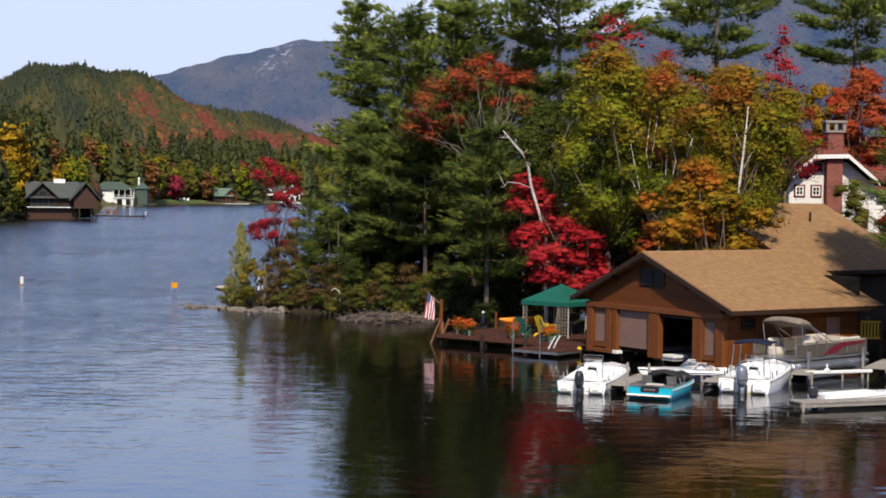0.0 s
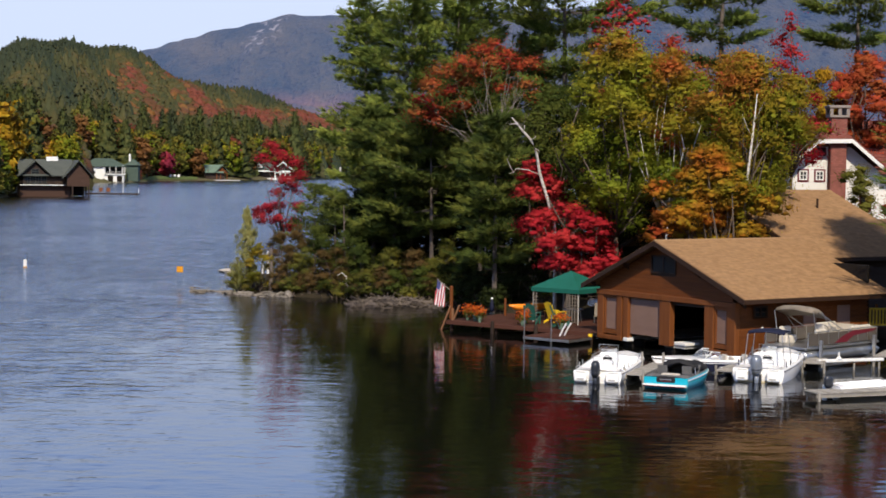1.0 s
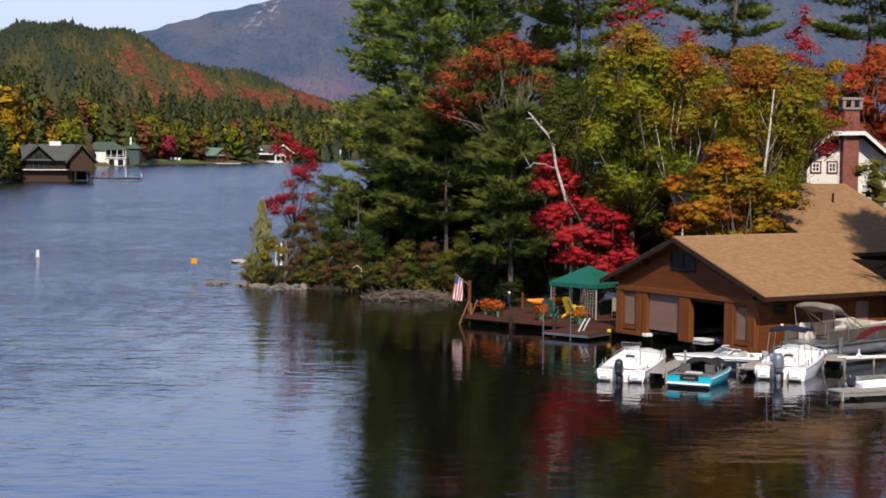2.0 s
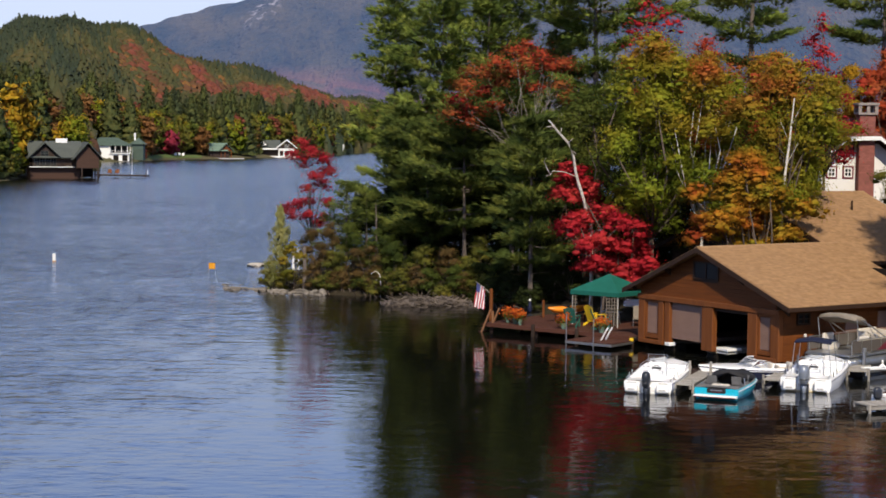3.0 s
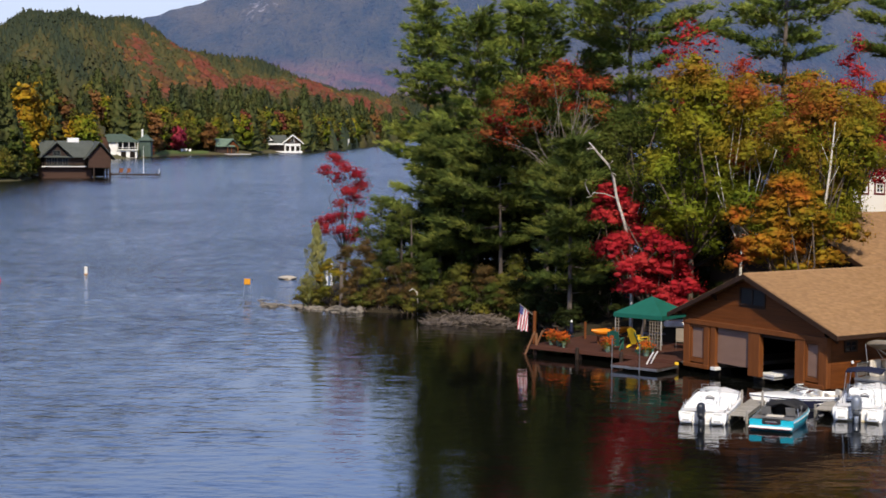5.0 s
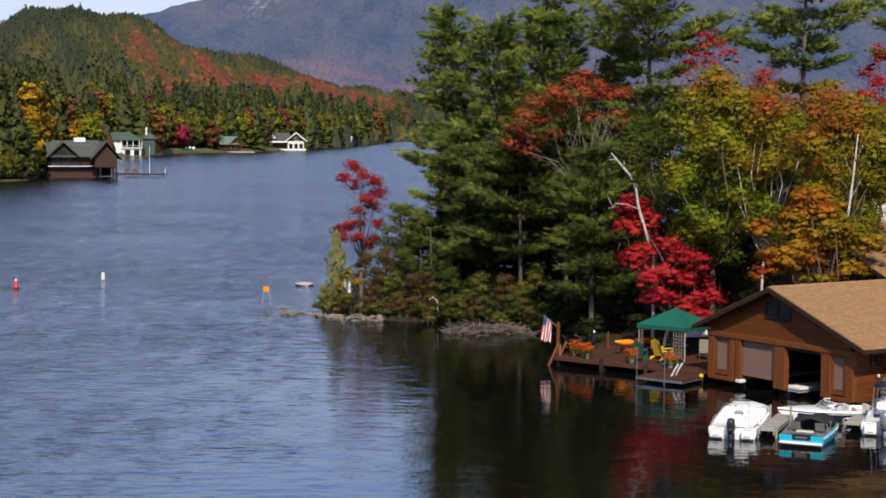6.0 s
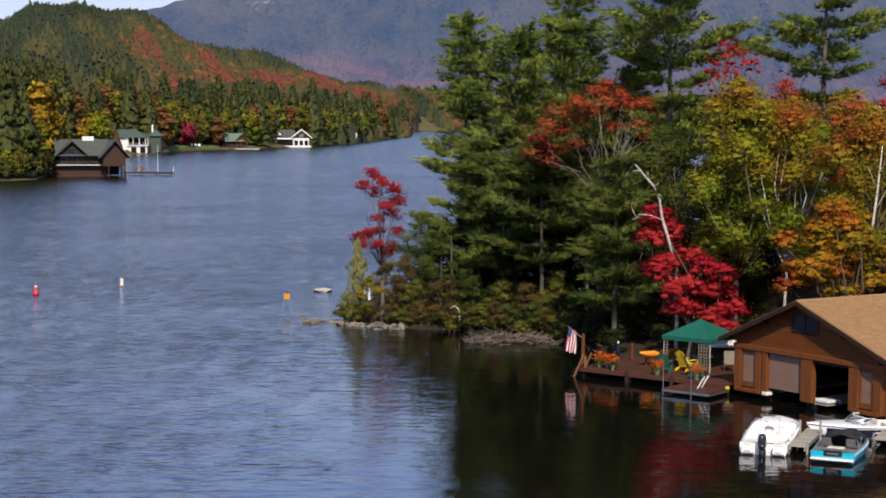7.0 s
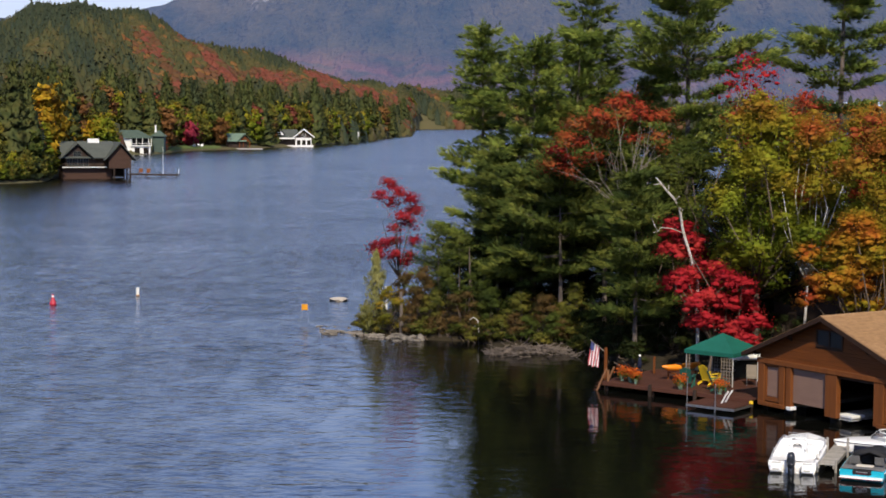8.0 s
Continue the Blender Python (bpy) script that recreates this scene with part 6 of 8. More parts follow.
# posts of the front
for s0, s1 in ((-2.45, -1.95), (-0.79, 0.12), (2.65, 3.49), (6.08, 6.75), (7.75, 8.3)):
    m = (s0 + s1) / 2
    if s1 - s0 > 0.88:
        part("front_post", S().box(s0, m - 0.06, -0.06, 0.28, 0.36, 2.68, 0.02), M["cedar_post"], bh)
        part("front_post", S().box(m + 0.06, s1, -0.06, 0.28, 0.36, 2.68, 0.02), M["cedar_post"], bh)
        part("front_post", S().box(m - 0.06, m + 0.06, 0.02, 0.2, 0.36, 2.68), M["cedar"], bh)
    else:
        part("front_post", S().box(s0, s1, -0.06, 0.28, 0.36, 2.68, 0.02), M["cedar_post"], bh)
    # set-back crib, coloured near-black for the shade under the front
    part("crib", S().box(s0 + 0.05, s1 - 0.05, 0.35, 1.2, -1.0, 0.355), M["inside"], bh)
part("front_beam", S().box(-2.5, 8.35, -0.1, 0.26, 2.68, 2.95, 0.015), M["cedar_post"], bh)
for s0, s1 in ((-1.95, -0.79), (6.75, 7.75)):
    part("side_panel", S().box(s0 + 0.12, s1 - 0.12, 0.08, 0.16, 0.85, 2.5, 0.01), M["panel"], bh, "tan flat panel")
    for a, b, c, d in ((s0, s0 + 0.12, 0.6, 2.68), (s1 - 0.12, s1, 0.6, 2.68), (s0 + 0.12, s1 - 0.12, 0.6, 0.82), (s0 + 0.12, s1 - 0.12, 2.52, 2.68)):
        part("panel_trim", S().box(a, b, 0.0, 0.18, c, d), M["cedar_post"], bh)
    part("skirt_board", S().box(s0 - 0.42, s1 + 0.42, -0.12, 0.3, 0.3, 0.52, 0.02), M["cedar_post"], bh)
# roller door of many slats, and the open bay
door = part("roller_door", S().box(0.12, 2.65, 0.14, 0.18, 0.72, 2.68), M["panel"], bh, "tan closed roller door")
for k in range(14):
    part("door_slat", S().box(0.14, 2.63, 0.115, 0.138, 0.73 + 0.139 * k, 0.73 + 0.139 * k + 0.1365), M["panel"], door)
part("door_valance", S().box(3.49, 6.08, 0.1, 0.2, 2.5, 2.68), M["trim"], bh)
part("bay_pier", S().box(2.7, 3.45, 0.3, 9.0, 0.25, 0.5), M["dock"], bh)
part("pier_head", S().box(3.3, 4.3, 0.3, 1.3, 0.42, 0.56, 0.02), M["white"], bh)
part("pier_head", S().box(3.35, 4.2, 0.35, 1.2, 0.26, 0.4, 0.02), M["grime"], bh)
part("bay_dock", S().box(3.5, 4.3, 1.31, 9.0, 0.3, 0.48), M["dock"], bh)
part("pier_head", S().box(-0.12, 0.24, -0.16, 0.3, 0.32, 0.5, 0.02), M["white"], bh)
# gable boards
def rake(z):
    return 6.0 * (5.63 - z) / 2.55
for k in range(13):
    z = 2.95 + 0.2 * k
    w0, w1 = min(5.2, rake(z) - 0.05), min(5.2, rake(z + 0.2) - 0.05)
    for side, lo, hi in (((-1, 0, 0.0)), ((1, 0, 0.0))):
        if w1 <= 0.1:
            continue
        inner = 0.95 if 4.05 <= z + 0.1 <= 5.0 else 0.0
        a = [(2.8 + side * inner, 0.06, z), (2.8 + side * max(w0, inner + 0.02), 0.06, z), (2.8 + side * max(w1, inner + 0.01), 0.06, z + 0.193), (2.8 + side * inner, 0.06, z + 0.193)]
        part("board", S().prism(a, (0, 0.03, 0)), M["cedar"], bh)
part("gable_backing", S().prism([(-2.4, 0.1, 2.9), (8.3, 0.1, 2.9), (2.7, 0.1, 5.4)], (0, 0.1, 0)), M["trim"], bh)
gw = part("window", S().box(2.77, 2.87, 0.0, 0.12, 4.13, 4.92), M["trim"], bh, "dark framed gable window")
for x0, x1, z0, z1 in ((1.85, 1.95, 4.05, 5.0), (3.7, 3.8, 4.05, 5.0), (1.95, 3.7, 4.05, 4.13), (1.95, 3.7, 4.92, 5.0)):
    part("frame_bar", S().box(x0, x1, 0.0, 0.12, z0, z1), M["trim"], gw)
for x in (1.95, 2.87):
    part("pane", S().box(x, x + 0.82, 0.05, 0.075, 4.13, 4.92), M["glass"], gw)
for x in (-2.8, 8.9, 0.0, 5.6):
    part("bracket", S().prism([(x - 0.06, -0.45, 3.25 + 2.53 * (5.9 - 0.9 * abs(x - 2.65)) / 5.9 - 0.3), (x - 0.06, 0.06, 3.25 + 2.53 * (5.9 - 0.9 * abs(x - 2.65)) / 5.9 - 0.3), (x - 0.06, 0.06, 3.25 + 2.53 * (5.9 - 0.9 * abs(x - 2.65)) / 5.9 - 0.65)], (0.12, 0, 0)), M["trim"], bh)
# side walls of long boards
for x, nm in ((8.27, 1), (-2.45, -1)):
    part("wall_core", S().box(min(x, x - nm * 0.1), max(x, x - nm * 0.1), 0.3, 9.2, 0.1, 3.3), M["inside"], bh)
for k in range(14):
    z = 0.35 + 0.2 * k
    for y0, y1 in ((0.28, 3.2), (3.21, 6.4), (6.41, 9.3)):
        part("board", S().prism([(8.275, y0, z), (8.315, y0, z), (8.29, y0, z + 0.195), (8.275, y0, z + 0.195)], (0, y1 - y0, 0)), M["cedar"], bh)
part("sill_beam", S().box(8.05, 8.35, 0.28, 9.3, 0.05, 0.34), M["trim"], bh)
# back wall coloured near-black for the shade inside the bay
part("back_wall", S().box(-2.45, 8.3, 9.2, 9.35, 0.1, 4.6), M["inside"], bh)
pane_window(bh, 8.3, 1.6, 2.15, 0.9, 0.6, M["trim"], "y", 1)
part("wall_lamp", S().lathe([(0.01, -0.09), (0.07, -0.06), (0.08, 0.05), (0.02, 0.09)], (8.4, 1.7, 1.62), 8), M["white"], bh)
part("side_door", S().box(8.31, 8.36, 7.0, 7.9, 0.7, 2.6), M["panel"], bh)
part("side_panel", S().box(8.31, 8.36, 4.6, 5.5, 0.9, 2.2), M["panel"], bh)
part("inner_floor", S().box(-2.35, -0.2, 0.3, 9.2, 0.3, 0.5), M["dock"], bh)
# landing with a pale rail at the back corner
ln = thing("landing", BH @ pose(4.57, 13.4, 0, 0, 0, 58), "small wooden landing with a yellow slatted rail", "landing")
part("platform", S().box(-0.15, 1.4, -0.2, 2.6, 0.75, 0.9), M["deck"], ln)
for x, y in ((-0.05, -0.1), (1.15, -0.1), (1.15, 2.5)):
    part("post", S().box(x - 0.06, x + 0.06, y - 0.06, y + 0.06, -0.8, 1.95), M["cedar_post"], ln)
part("top_rail", S().box(-0.05, 1.15, -0.15, -0.05, 1.85, 1.95), M["yellow_paint"], ln)
part("bottom_rail", S().box(-0.05, 1.15, -0.14, -0.06, 0.98, 1.07), M["yellow_paint"], ln)
for k in range(6):
    part("slat", S().box(0.04 + 0.18 * k, 0.13 + 0.18 * k, -0.13, -0.07, 1.07, 1.85), M["yellow_paint"], ln)

# building behind, and its lower wing
b2 = thing("rear_boathouse", BH @ pose(0, 0, 0), "brown building with a long tan shingle roof behind the boathouse", "building")
roof_pair(b2, -14.93, 1.93, -6.5, 4.56, 8.2, 11.8, 21.8, 402)
part("wall", S().box(-14.0, 1.2, 12.4, 21.6, 0.5, 4.7), M["dark_wood"], b2)
part("gable", S().prism([(-14.0, 12.4, 4.6), (1.0, 12.4, 4.6), (-6.5, 12.4, 7.9)], (0, 0.2, 0)), M["dark_wood"], b2)
part("vent_pipe", S().tube([(-4.1, 18.2, 6.9), (-4.1, 18.2, 7.75)], 0.07, 8), M["trim"], b2)
b3 = thing("rear_wing", BH @ pose(0, 0, 0), "low dark building wing with a shingle roof in shade", "building")
roof_pair(b3, -7.05, 1.93, -2.56, 4.56, 6.5, 21.84, 36.0, 403)
part("wall", S().box(-6.4, 1.2, 21.9, 35.6, 0.5, 4.7), M["dark_wood"], b3)

# ---- white house with brick chimney ----
wh = thing("white_house", pose(31.8, 128, 0), "white stucco house with red roof and clipped gable", "house")
part("gable_wall", S().prism([(-3.05, 0, 2), (3.4, 0, 2), (3.4, 0, 9.4), (1.2, 0, 11.2), (-1.4, 0, 11.2), (-3.05, 0, 9.75)], (0, 0.3, 0)), M["stucco"], wh)
part("side_wall", S().box(-3.05, 3.4, 0.3, 8, 2, 9.4), M["stucco"], wh)
part("right_wall", S().box(3.4, 15, 3, 9, 2, 9.4), M["stucco"], wh)
part("left_wall", S().box(-4.4, -3.05, 2.4, 9, 2, 8.9), M["stucco"], wh)
for a, b in (((-3.3, 9.75), (-1.4, 11.42)), ((-1.4, 11.42), (1.05, 11.48)), ((1.05, 11.48), (3.4, 9.5))):
    part("bargeboard", S().prism([(a[0], -1.25, a[1]), (b[0], -1.25, b[1]), (b[0], -1.25, b[1] + 0.3), (a[0], -1.25, a[1] + 0.3)], (0, 0.12, 0)), M["white"], wh)
part("roof_slope", S().prism([(-3.4, -1.2, 9.95), (-1.4, -1.2, 11.72), (-1.4, 5.2, 11.72), (-3.4, 5.2, 9.95)], (0, 0, 0.14)), M["red_roof"], wh)
part("roof_slope", S().prism([(3.5, -1.2, 9.75), (1.05, -1.2, 11.78), (1.05, 5.2, 11.78), (3.5, 5.2, 9.75)], (0, 0, 0.14)), M["red_roof"], wh)
part("roof_hip", S().prism([(-1.4, -1.2, 11.74), (1.05, -1.2, 11.8), (0.2, 1.6, 13.0), (-0.6, 1.6, 13.0)], (0, 0.05, 0.12)).prism([(-1.4, -1.2, 11.74), (-0.6, 1.6, 13.0), (-0.6, 5.4, 13.0), (-1.4, 5.2, 11.74)], (0, 0, 0.12)).prism(
    [(1.05, -1.2, 11.8), (0.2, 1.6, 13.0), (0.2, 5.4, 13.0), (1.05, 5.2, 11.8)], (0, 0, 0.12)), M["red_roof"], wh)
part("main_roof", S().prism([(-4.9, 1.8, 9.2), (15.5, 1.8, 9.2), (15.5, 5.8, 13.05), (-3.6, 5.8, 13.05)], (0, 0, 0.2)).prism([(-4.9, 9.8, 9.2), (15.5, 9.8, 9.2), (15.5, 5.8, 13.05), (-3.6, 5.8, 13.05)], (0, 0, 0.2)), M["red_roof"], wh)
for k in range(14):
    z = 9.5 + 0.26 * k
    part("shingle_course", S().prism([(-4.6 + 0.09 * k, 1.72 + 0.27 * k, z + 0.16), (15.4, 1.72 + 0.27 * k, z + 0.16), (15.4, 1.98 + 0.27 * k, z + 0.4), (-4.6 + 0.09 * k, 1.98 + 0.27 * k, z + 0.4)], (0, -0.03, 0.03)), M["red_roof"], wh)
for x in (-2.28, -1.05):
    pane_window(wh, x, 0, 8.7, 0.6, 0.7, M["white"])
    f = S().box(x - 0.42, x - 0.31, -0.06, 0, 8.58, 9.52).box(x + 0.31, x + 0.42, -0.06, 0, 8.58, 9.52).box(x - 0.31, x + 0.31, -0.06, 0, 8.58, 8.69).box(x - 0.31, x + 0.31, -0.06, 0, 9.42, 9.52)
    part("window_surround", f, M["red_paint"], wh, "dark red window surround")
for x in (-1.7, -0.95):
    pane_window(wh, x, 0, 10.5, 0.66, 0.66, M["red_paint"])
for x in (2.4, 5.4, 7.8):
    pane_window(wh, x, 0 if x < 3 else 3, 6.4, 0.9, 1.2, M["red_paint"])
ch = part("chimney", S().box(-0.45, 0.72, -0.85, 0.3, 2, 13.35, 0.03), M["brick"], wh, "red brick chimney with an open cap")
part("chimney_cap", S().box(-0.6, 0.87, -1.0, 0.45, 13.35, 13.52, 0.03).box(-0.6, -0.36, -1.0, -0.75, 13.52, 14.05).box(0.63, 0.87, -1.0, -0.75, 13.52, 14.05).box(0.02, 0.26, -1.0, -0.75, 13.52, 14.05).box(
    -0.6, -0.36, 0.2, 0.45, 13.52, 14.05).box(0.63, 0.87, 0.2, 0.45, 13.52, 14.05).box(-0.68, 0.95, -1.08, 0.53, 14.05, 14.25, 0.03), M["mortar"], ch)
# brick courses
brick = S().box(0, 0.27, -0.015, 0.05, 0, 0.11).mesh("brick", M["brick"])
row = 0
z = 9.0
while z < 13.2:
    for k in range(4):
        x = -0.44 + 0.29 * k + (0.145 if row % 2 else 0)
        if x + 0.27 <= 0.73:
            o = new("brick", brick)
            o.parent, o.location = ch, (x, -0.85, z)
    z += 0.13
    row += 1

# ---- deck beside the boathouse ----
DK = pose(2.6, 99.5, 0, 0, 0, -38.7)
deck = thing("deck", DK, "reddish brown timber deck on piles at the water", "deck")
for k in range(44):
    y = 0.02 + 0.15 * k
    part("plank", S().box(0.0, 10.2 + 0.33 * y, y, y + 0.142, 0.5, 0.55), M["deck"], deck)
part("rim_board", S().box(-0.05, 10.2, -0.05, 0.0, 0.34, 0.54), M["deck"], deck)
part("end_board", S().box(-0.06, -0.01, 0.0, 6.6, 0.34, 0.54), M["deck"], deck)
for x in (0.4, 3.6, 7.2, 10.0):
    for y in (0.25, 3.2, 6.2):
        part("pillar", S().tube([(x, y, -1.2), (x, y, 0.45)], 0.11, 7), M["trim"], deck)
for x in (3.6, 6.6):
    part("mooring_post", S().box(x - 0.09, x + 0.09, -0.22, -0.06, -0.8, 0.72, 0.02), M["dark_wood"], deck)
part("corner_post", S().box(-0.05, 0.11, 0.55, 0.71, 0.55, 2.5, 0.02), M["cedar_post"], deck)
part("rail_post", S().box(0.85, 0.97, 4.7, 4.82, 0.55, 1.6, 0.02), M["cedar_post"], deck)
# slanting rails and treads of the swimming stair
for y, z in ((0.62, 0.0), (-0.2, 0.0)):
    part("stair_rail", S().prism([(-0.25, y, -0.3), (-0.13, y, -0.3), (0.75, y - 0.1, 1.42), (0.63, y - 0.1, 1.42)], (0, 0.07, 0)), M["cedar_pale"], deck, "pale slanting rail")
for k in range(3):
    part("step", S().box(-0.3 + 0.09 * k, -0.08 + 0.0 * k, -0.16, 0.6, 0.02 + 0.2 * k, 0.06 + 0.2 * k), M["deck"], deck)
part("rail_post", S().box(0.45, 0.57, 0.1, 0.22, 0.55, 1.25, 0.02), M["cedar_pale"], deck)
# float with poles
fl = thing("swim_float", DK, "brown swim platform with pale edge and slim steel poles", "dock")
part("frame", S().box(7.3, 10.3, -2.35, -0.1, 0.16, 0.3), M["alu"], fl)
for k in range(15):
    part("plank", S().box(7.32 + 0.2 * k, 7.505 + 0.2 * k, -2.33, -0.1, 0.3, 0.34), M["deck"], fl)
for x, y, h in ((7.35, -2.3, 1.75), (9.2, -2.42, 1.6)):
    part("pole", S().tube([(x, y, -1.4), (x, y, h)], 0.035, 6), M["alu"], fl)
part("bumper", S().box(10.15, 10.35, -0.3, -0.12, 0.3, 0.48, 0.03), M["yellow_paint"], fl, "yellow corner bumper")
for y in (-1.2, -0.75):
    part("ladder_rail", S().tube([(8.9, y, 0.3), (9.15, y, 0.75), (9.35, y, 1.05)], 0.05, 6), M["white"], fl)
# upturned white rowing boat on the bank
rowboat = thing("rowing_boat", pose(12.9, 106.4, float(land_height(12.9, 106.4)) - 0.02, 0, 0, 6) @ Matrix.Scale(0.72, 4), "white rowing boat lying upside down on the bank", "boat")
part("hull", S().rings([[(x, w * math.cos(q), h * math.sin(q) ** 0.8) for q in (0, 0.5, 1.05, 1.57, 2.09, 2.64, 3.14)] for x, w, h in ((-1.8, 0.45, 0.42), (-1.7, 0.55, 0.5), (-0.8, 0.68, 0.56), (0.2, 0.68, 0.55), (1.1, 0.5, 0.47), (1.7, 0.22, 0.34), (1.95, 0.04, 0.2))]), M["white"], rowboat, smooth=True)
part("keel", S().box(-1.7, 1.4, -0.03, 0.03, 0.45, 0.6), M["grime"], rowboat)
# green canopy
cn = thing("canopy", DK @ pose(4.1, 2.9, 0.55), "green cloth gazebo canopy on slim pale posts", "canopy")
for x in (0.1, 3.2):
    for y in (0.1, 3.2):
        part("post", S().tube([(x, y, 0), (x, y, 2.0)], 0.04, 6), M["grime"], cn)
W = 3.3
part("roof_cloth", S().add([(0, 0, 2.0), (W, 0, 2.0), (W, W, 2.0), (0, W, 2.0), (W / 2, W / 2, 2.95), (0, 0, 1.76), (W, 0, 1.76), (W, W, 1.76), (0, W, 1.76)],
                           [(0, 1, 4), (1, 2, 4), (2, 3, 4), (3, 0, 4), (0, 1, 6, 5), (1, 2, 7, 6), (2, 3, 8, 7), (3, 0, 5, 8)]), M["green_canvas"], cn)
for x, y, wide in ((2.45, 0.05, 0.72), (0.12, 3.14, 0.5), (0.12, 0.05, 0.3)):
    for k in range(int(wide / 0.18) + 1):
        part("lattice_bar", S().box(x + 0.18 * k, x + 0.18 * k + 0.035, y, y + 0.03, 0.1, 1.9), M["beige"], cn)
    for k in range(10):
        part("lattice_bar", S().box(x, x + wide, y + 0.03, y + 0.05, 0.12 + 0.19 * k, 0.155 + 0.19 * k), M["beige"], cn)


def adirondack(m, mat, label, group=""):
    t = thing("adirondack_chair", m, label, "chair", group)
    for k in range(5):
        part("seat_slat", S().prism([(-0.28, -0.3 + 0.12 * k, 0.38 - 0.03 * k), (0.28, -0.3 + 0.12 * k, 0.38 - 0.03 * k), (0.28, -0.19 + 0.12 * k, 0.355 - 0.03 * k), (-0.28, -0.19 + 0.12 * k, 0.355 - 0.03 * k)], (0, 0, 0.03)), mat, t)
    for k in range(5):
        x = -0.3 + 0.122 * k
        top = 1.0 + 0.08 * math.cos((k - 2) * 0.8)
        part("back_slat", S().prism([(x, 0.24, 0.22), (x + 0.11, 0.24, 0.22), (x + 0.11, 0.56, top), (x, 0.56, top)], (0, 0.03, 0)), mat, t)
    for x in (-0.42, 0.3):
        part("armrest", S().box(x, x + 0.13, -0.42, 0.42, 0.58, 0.61), mat, t)
        part("front_leg", S().box(x + 0.02, x + 0.1, -0.36, -0.28, 0, 0.58), mat, t)
        part("back_leg", S().prism([(x + 0.03, -0.3, 0.3), (x + 0.03, -0.3, 0.4), (x + 0.03, 0.5, 0.1), (x + 0.03, 0.5, 0)], (0.06, 0, 0)), mat, t)
    return t


adirondack(DK @ pose(5.75, 3.1, 0.55, 0, 0, 165) @ Matrix.Scale(1.15, 4), M["yellow_paint"], "bright yellow wooden lawn chair on the deck")
adirondack(DK @ pose(5.0, 1.7, 0.55, 0, 0, 200) @ Matrix.Scale(1.1, 4), M["green_paint"], "dark green wooden lawn chair on the deck", "green deck chairs")
adirondack(DK @ pose(7.2, 1.5, 0.55, 0, 0, 130) @ Matrix.Scale(1.1, 4), M["green_paint"], "dark green wooden lawn chair on the deck", "green deck chairs")
for x, y, r in ((7.7, 4.6, 30), (8.5, 5.2, 20)):
    t = thing("patio_chair", DK @ pose(x, y, 0.55, 0, 0, r), "tan cloth patio chair beside the boathouse wall", "chair", "patio chairs")
    part("seat", S().box(-0.3, 0.3, -0.28, 0.28, 0.42, 0.47, 0.01), M["beige"], t)
    part("backrest", S().prism([(-0.3, 0.26, 0.47), (0.3, 0.26, 0.47), (0.3, 0.42, 1.15), (-0.3, 0.42, 1.15)], (0, 0.04, 0)), M["beige"], t)
    for a in (-0.28, 0.28):
        for b in (-0.26, 0.26):
            part("leg", S().tube([(a, b, 0), (a, b, 0.43)], 0.018, 5), M["alu"], t)
t = thing("patio_table", DK @ pose(5.9, 4.6, 0.55), "round dark patio table under the canopy", "table")
part("tabletop", S().lathe([(0.02, 0.7), (0.62, 0.7), (0.64, 0.72), (0.62, 0.75), (0.02, 0.75)], n=18), M["motor"], t)
for k in range(4):
    c, s_ = math.cos(k * 1.57 + 0.78), math.sin(k * 1.57 + 0.78)
    part("leg", S().tube([(0.5 * c, 0.5 * s_, 0), (0.4 * c, 0.4 * s_, 0.7)], 0.025, 5), M["alu"], t)
kayak = thing("kayak", DK @ pose(3.25, 4.0, 1.0, 0, 0, 72) @ Matrix.Diagonal((1.0, 1.2, 1.25, 1)), "orange plastic kayak on low wooden trestles", "kayak")
for x in (-0.8, 0.8):
    tr = thing("trestle", DK @ pose(3.3, 4.05, 0.55, 0, 0, 72) @ pose(x, 0, 0), "low wooden trestle under the kayak", "trestle", "kayak trestles")
    part("beam", S().box(-0.05, 0.05, -0.4, 0.4, 0.36, 0.46), M["cedar_post"], tr)
    for y in (-0.34, 0.34):
        part("leg", S().box(-0.04, 0.04, y - 0.04, y + 0.04, 0, 0.36), M["cedar_post"], tr)
ks = [(-1.5, 0.03, 0.3), (-1.1, 0.2, 0.1), (-0.5, 0.31, 0.03), (0.2, 0.33, 0.02), (0.9, 0.24, 0.06), (1.4, 0.1, 0.2), (1.6, 0.02, 0.3)]
part("hull", S().rings([[(x, w, 0.3), (x, w * 0.75, 0.3 - (0.3 - b) * 0.7), (x, 0, b), (x, -w * 0.75, 0.3 - (0.3 - b) * 0.7), (x, -w, 0.3), (x, 0, 0.38)] for x, w, b in ks]), M["kayak"], kayak, smooth=True)
part("cockpit", S().lathe([(0.02, 0.34), (0.2, 0.36), (0.22, 0.4), (0.18, 0.4)], (-0.2, 0, 0), 14), M["black"], kayak)


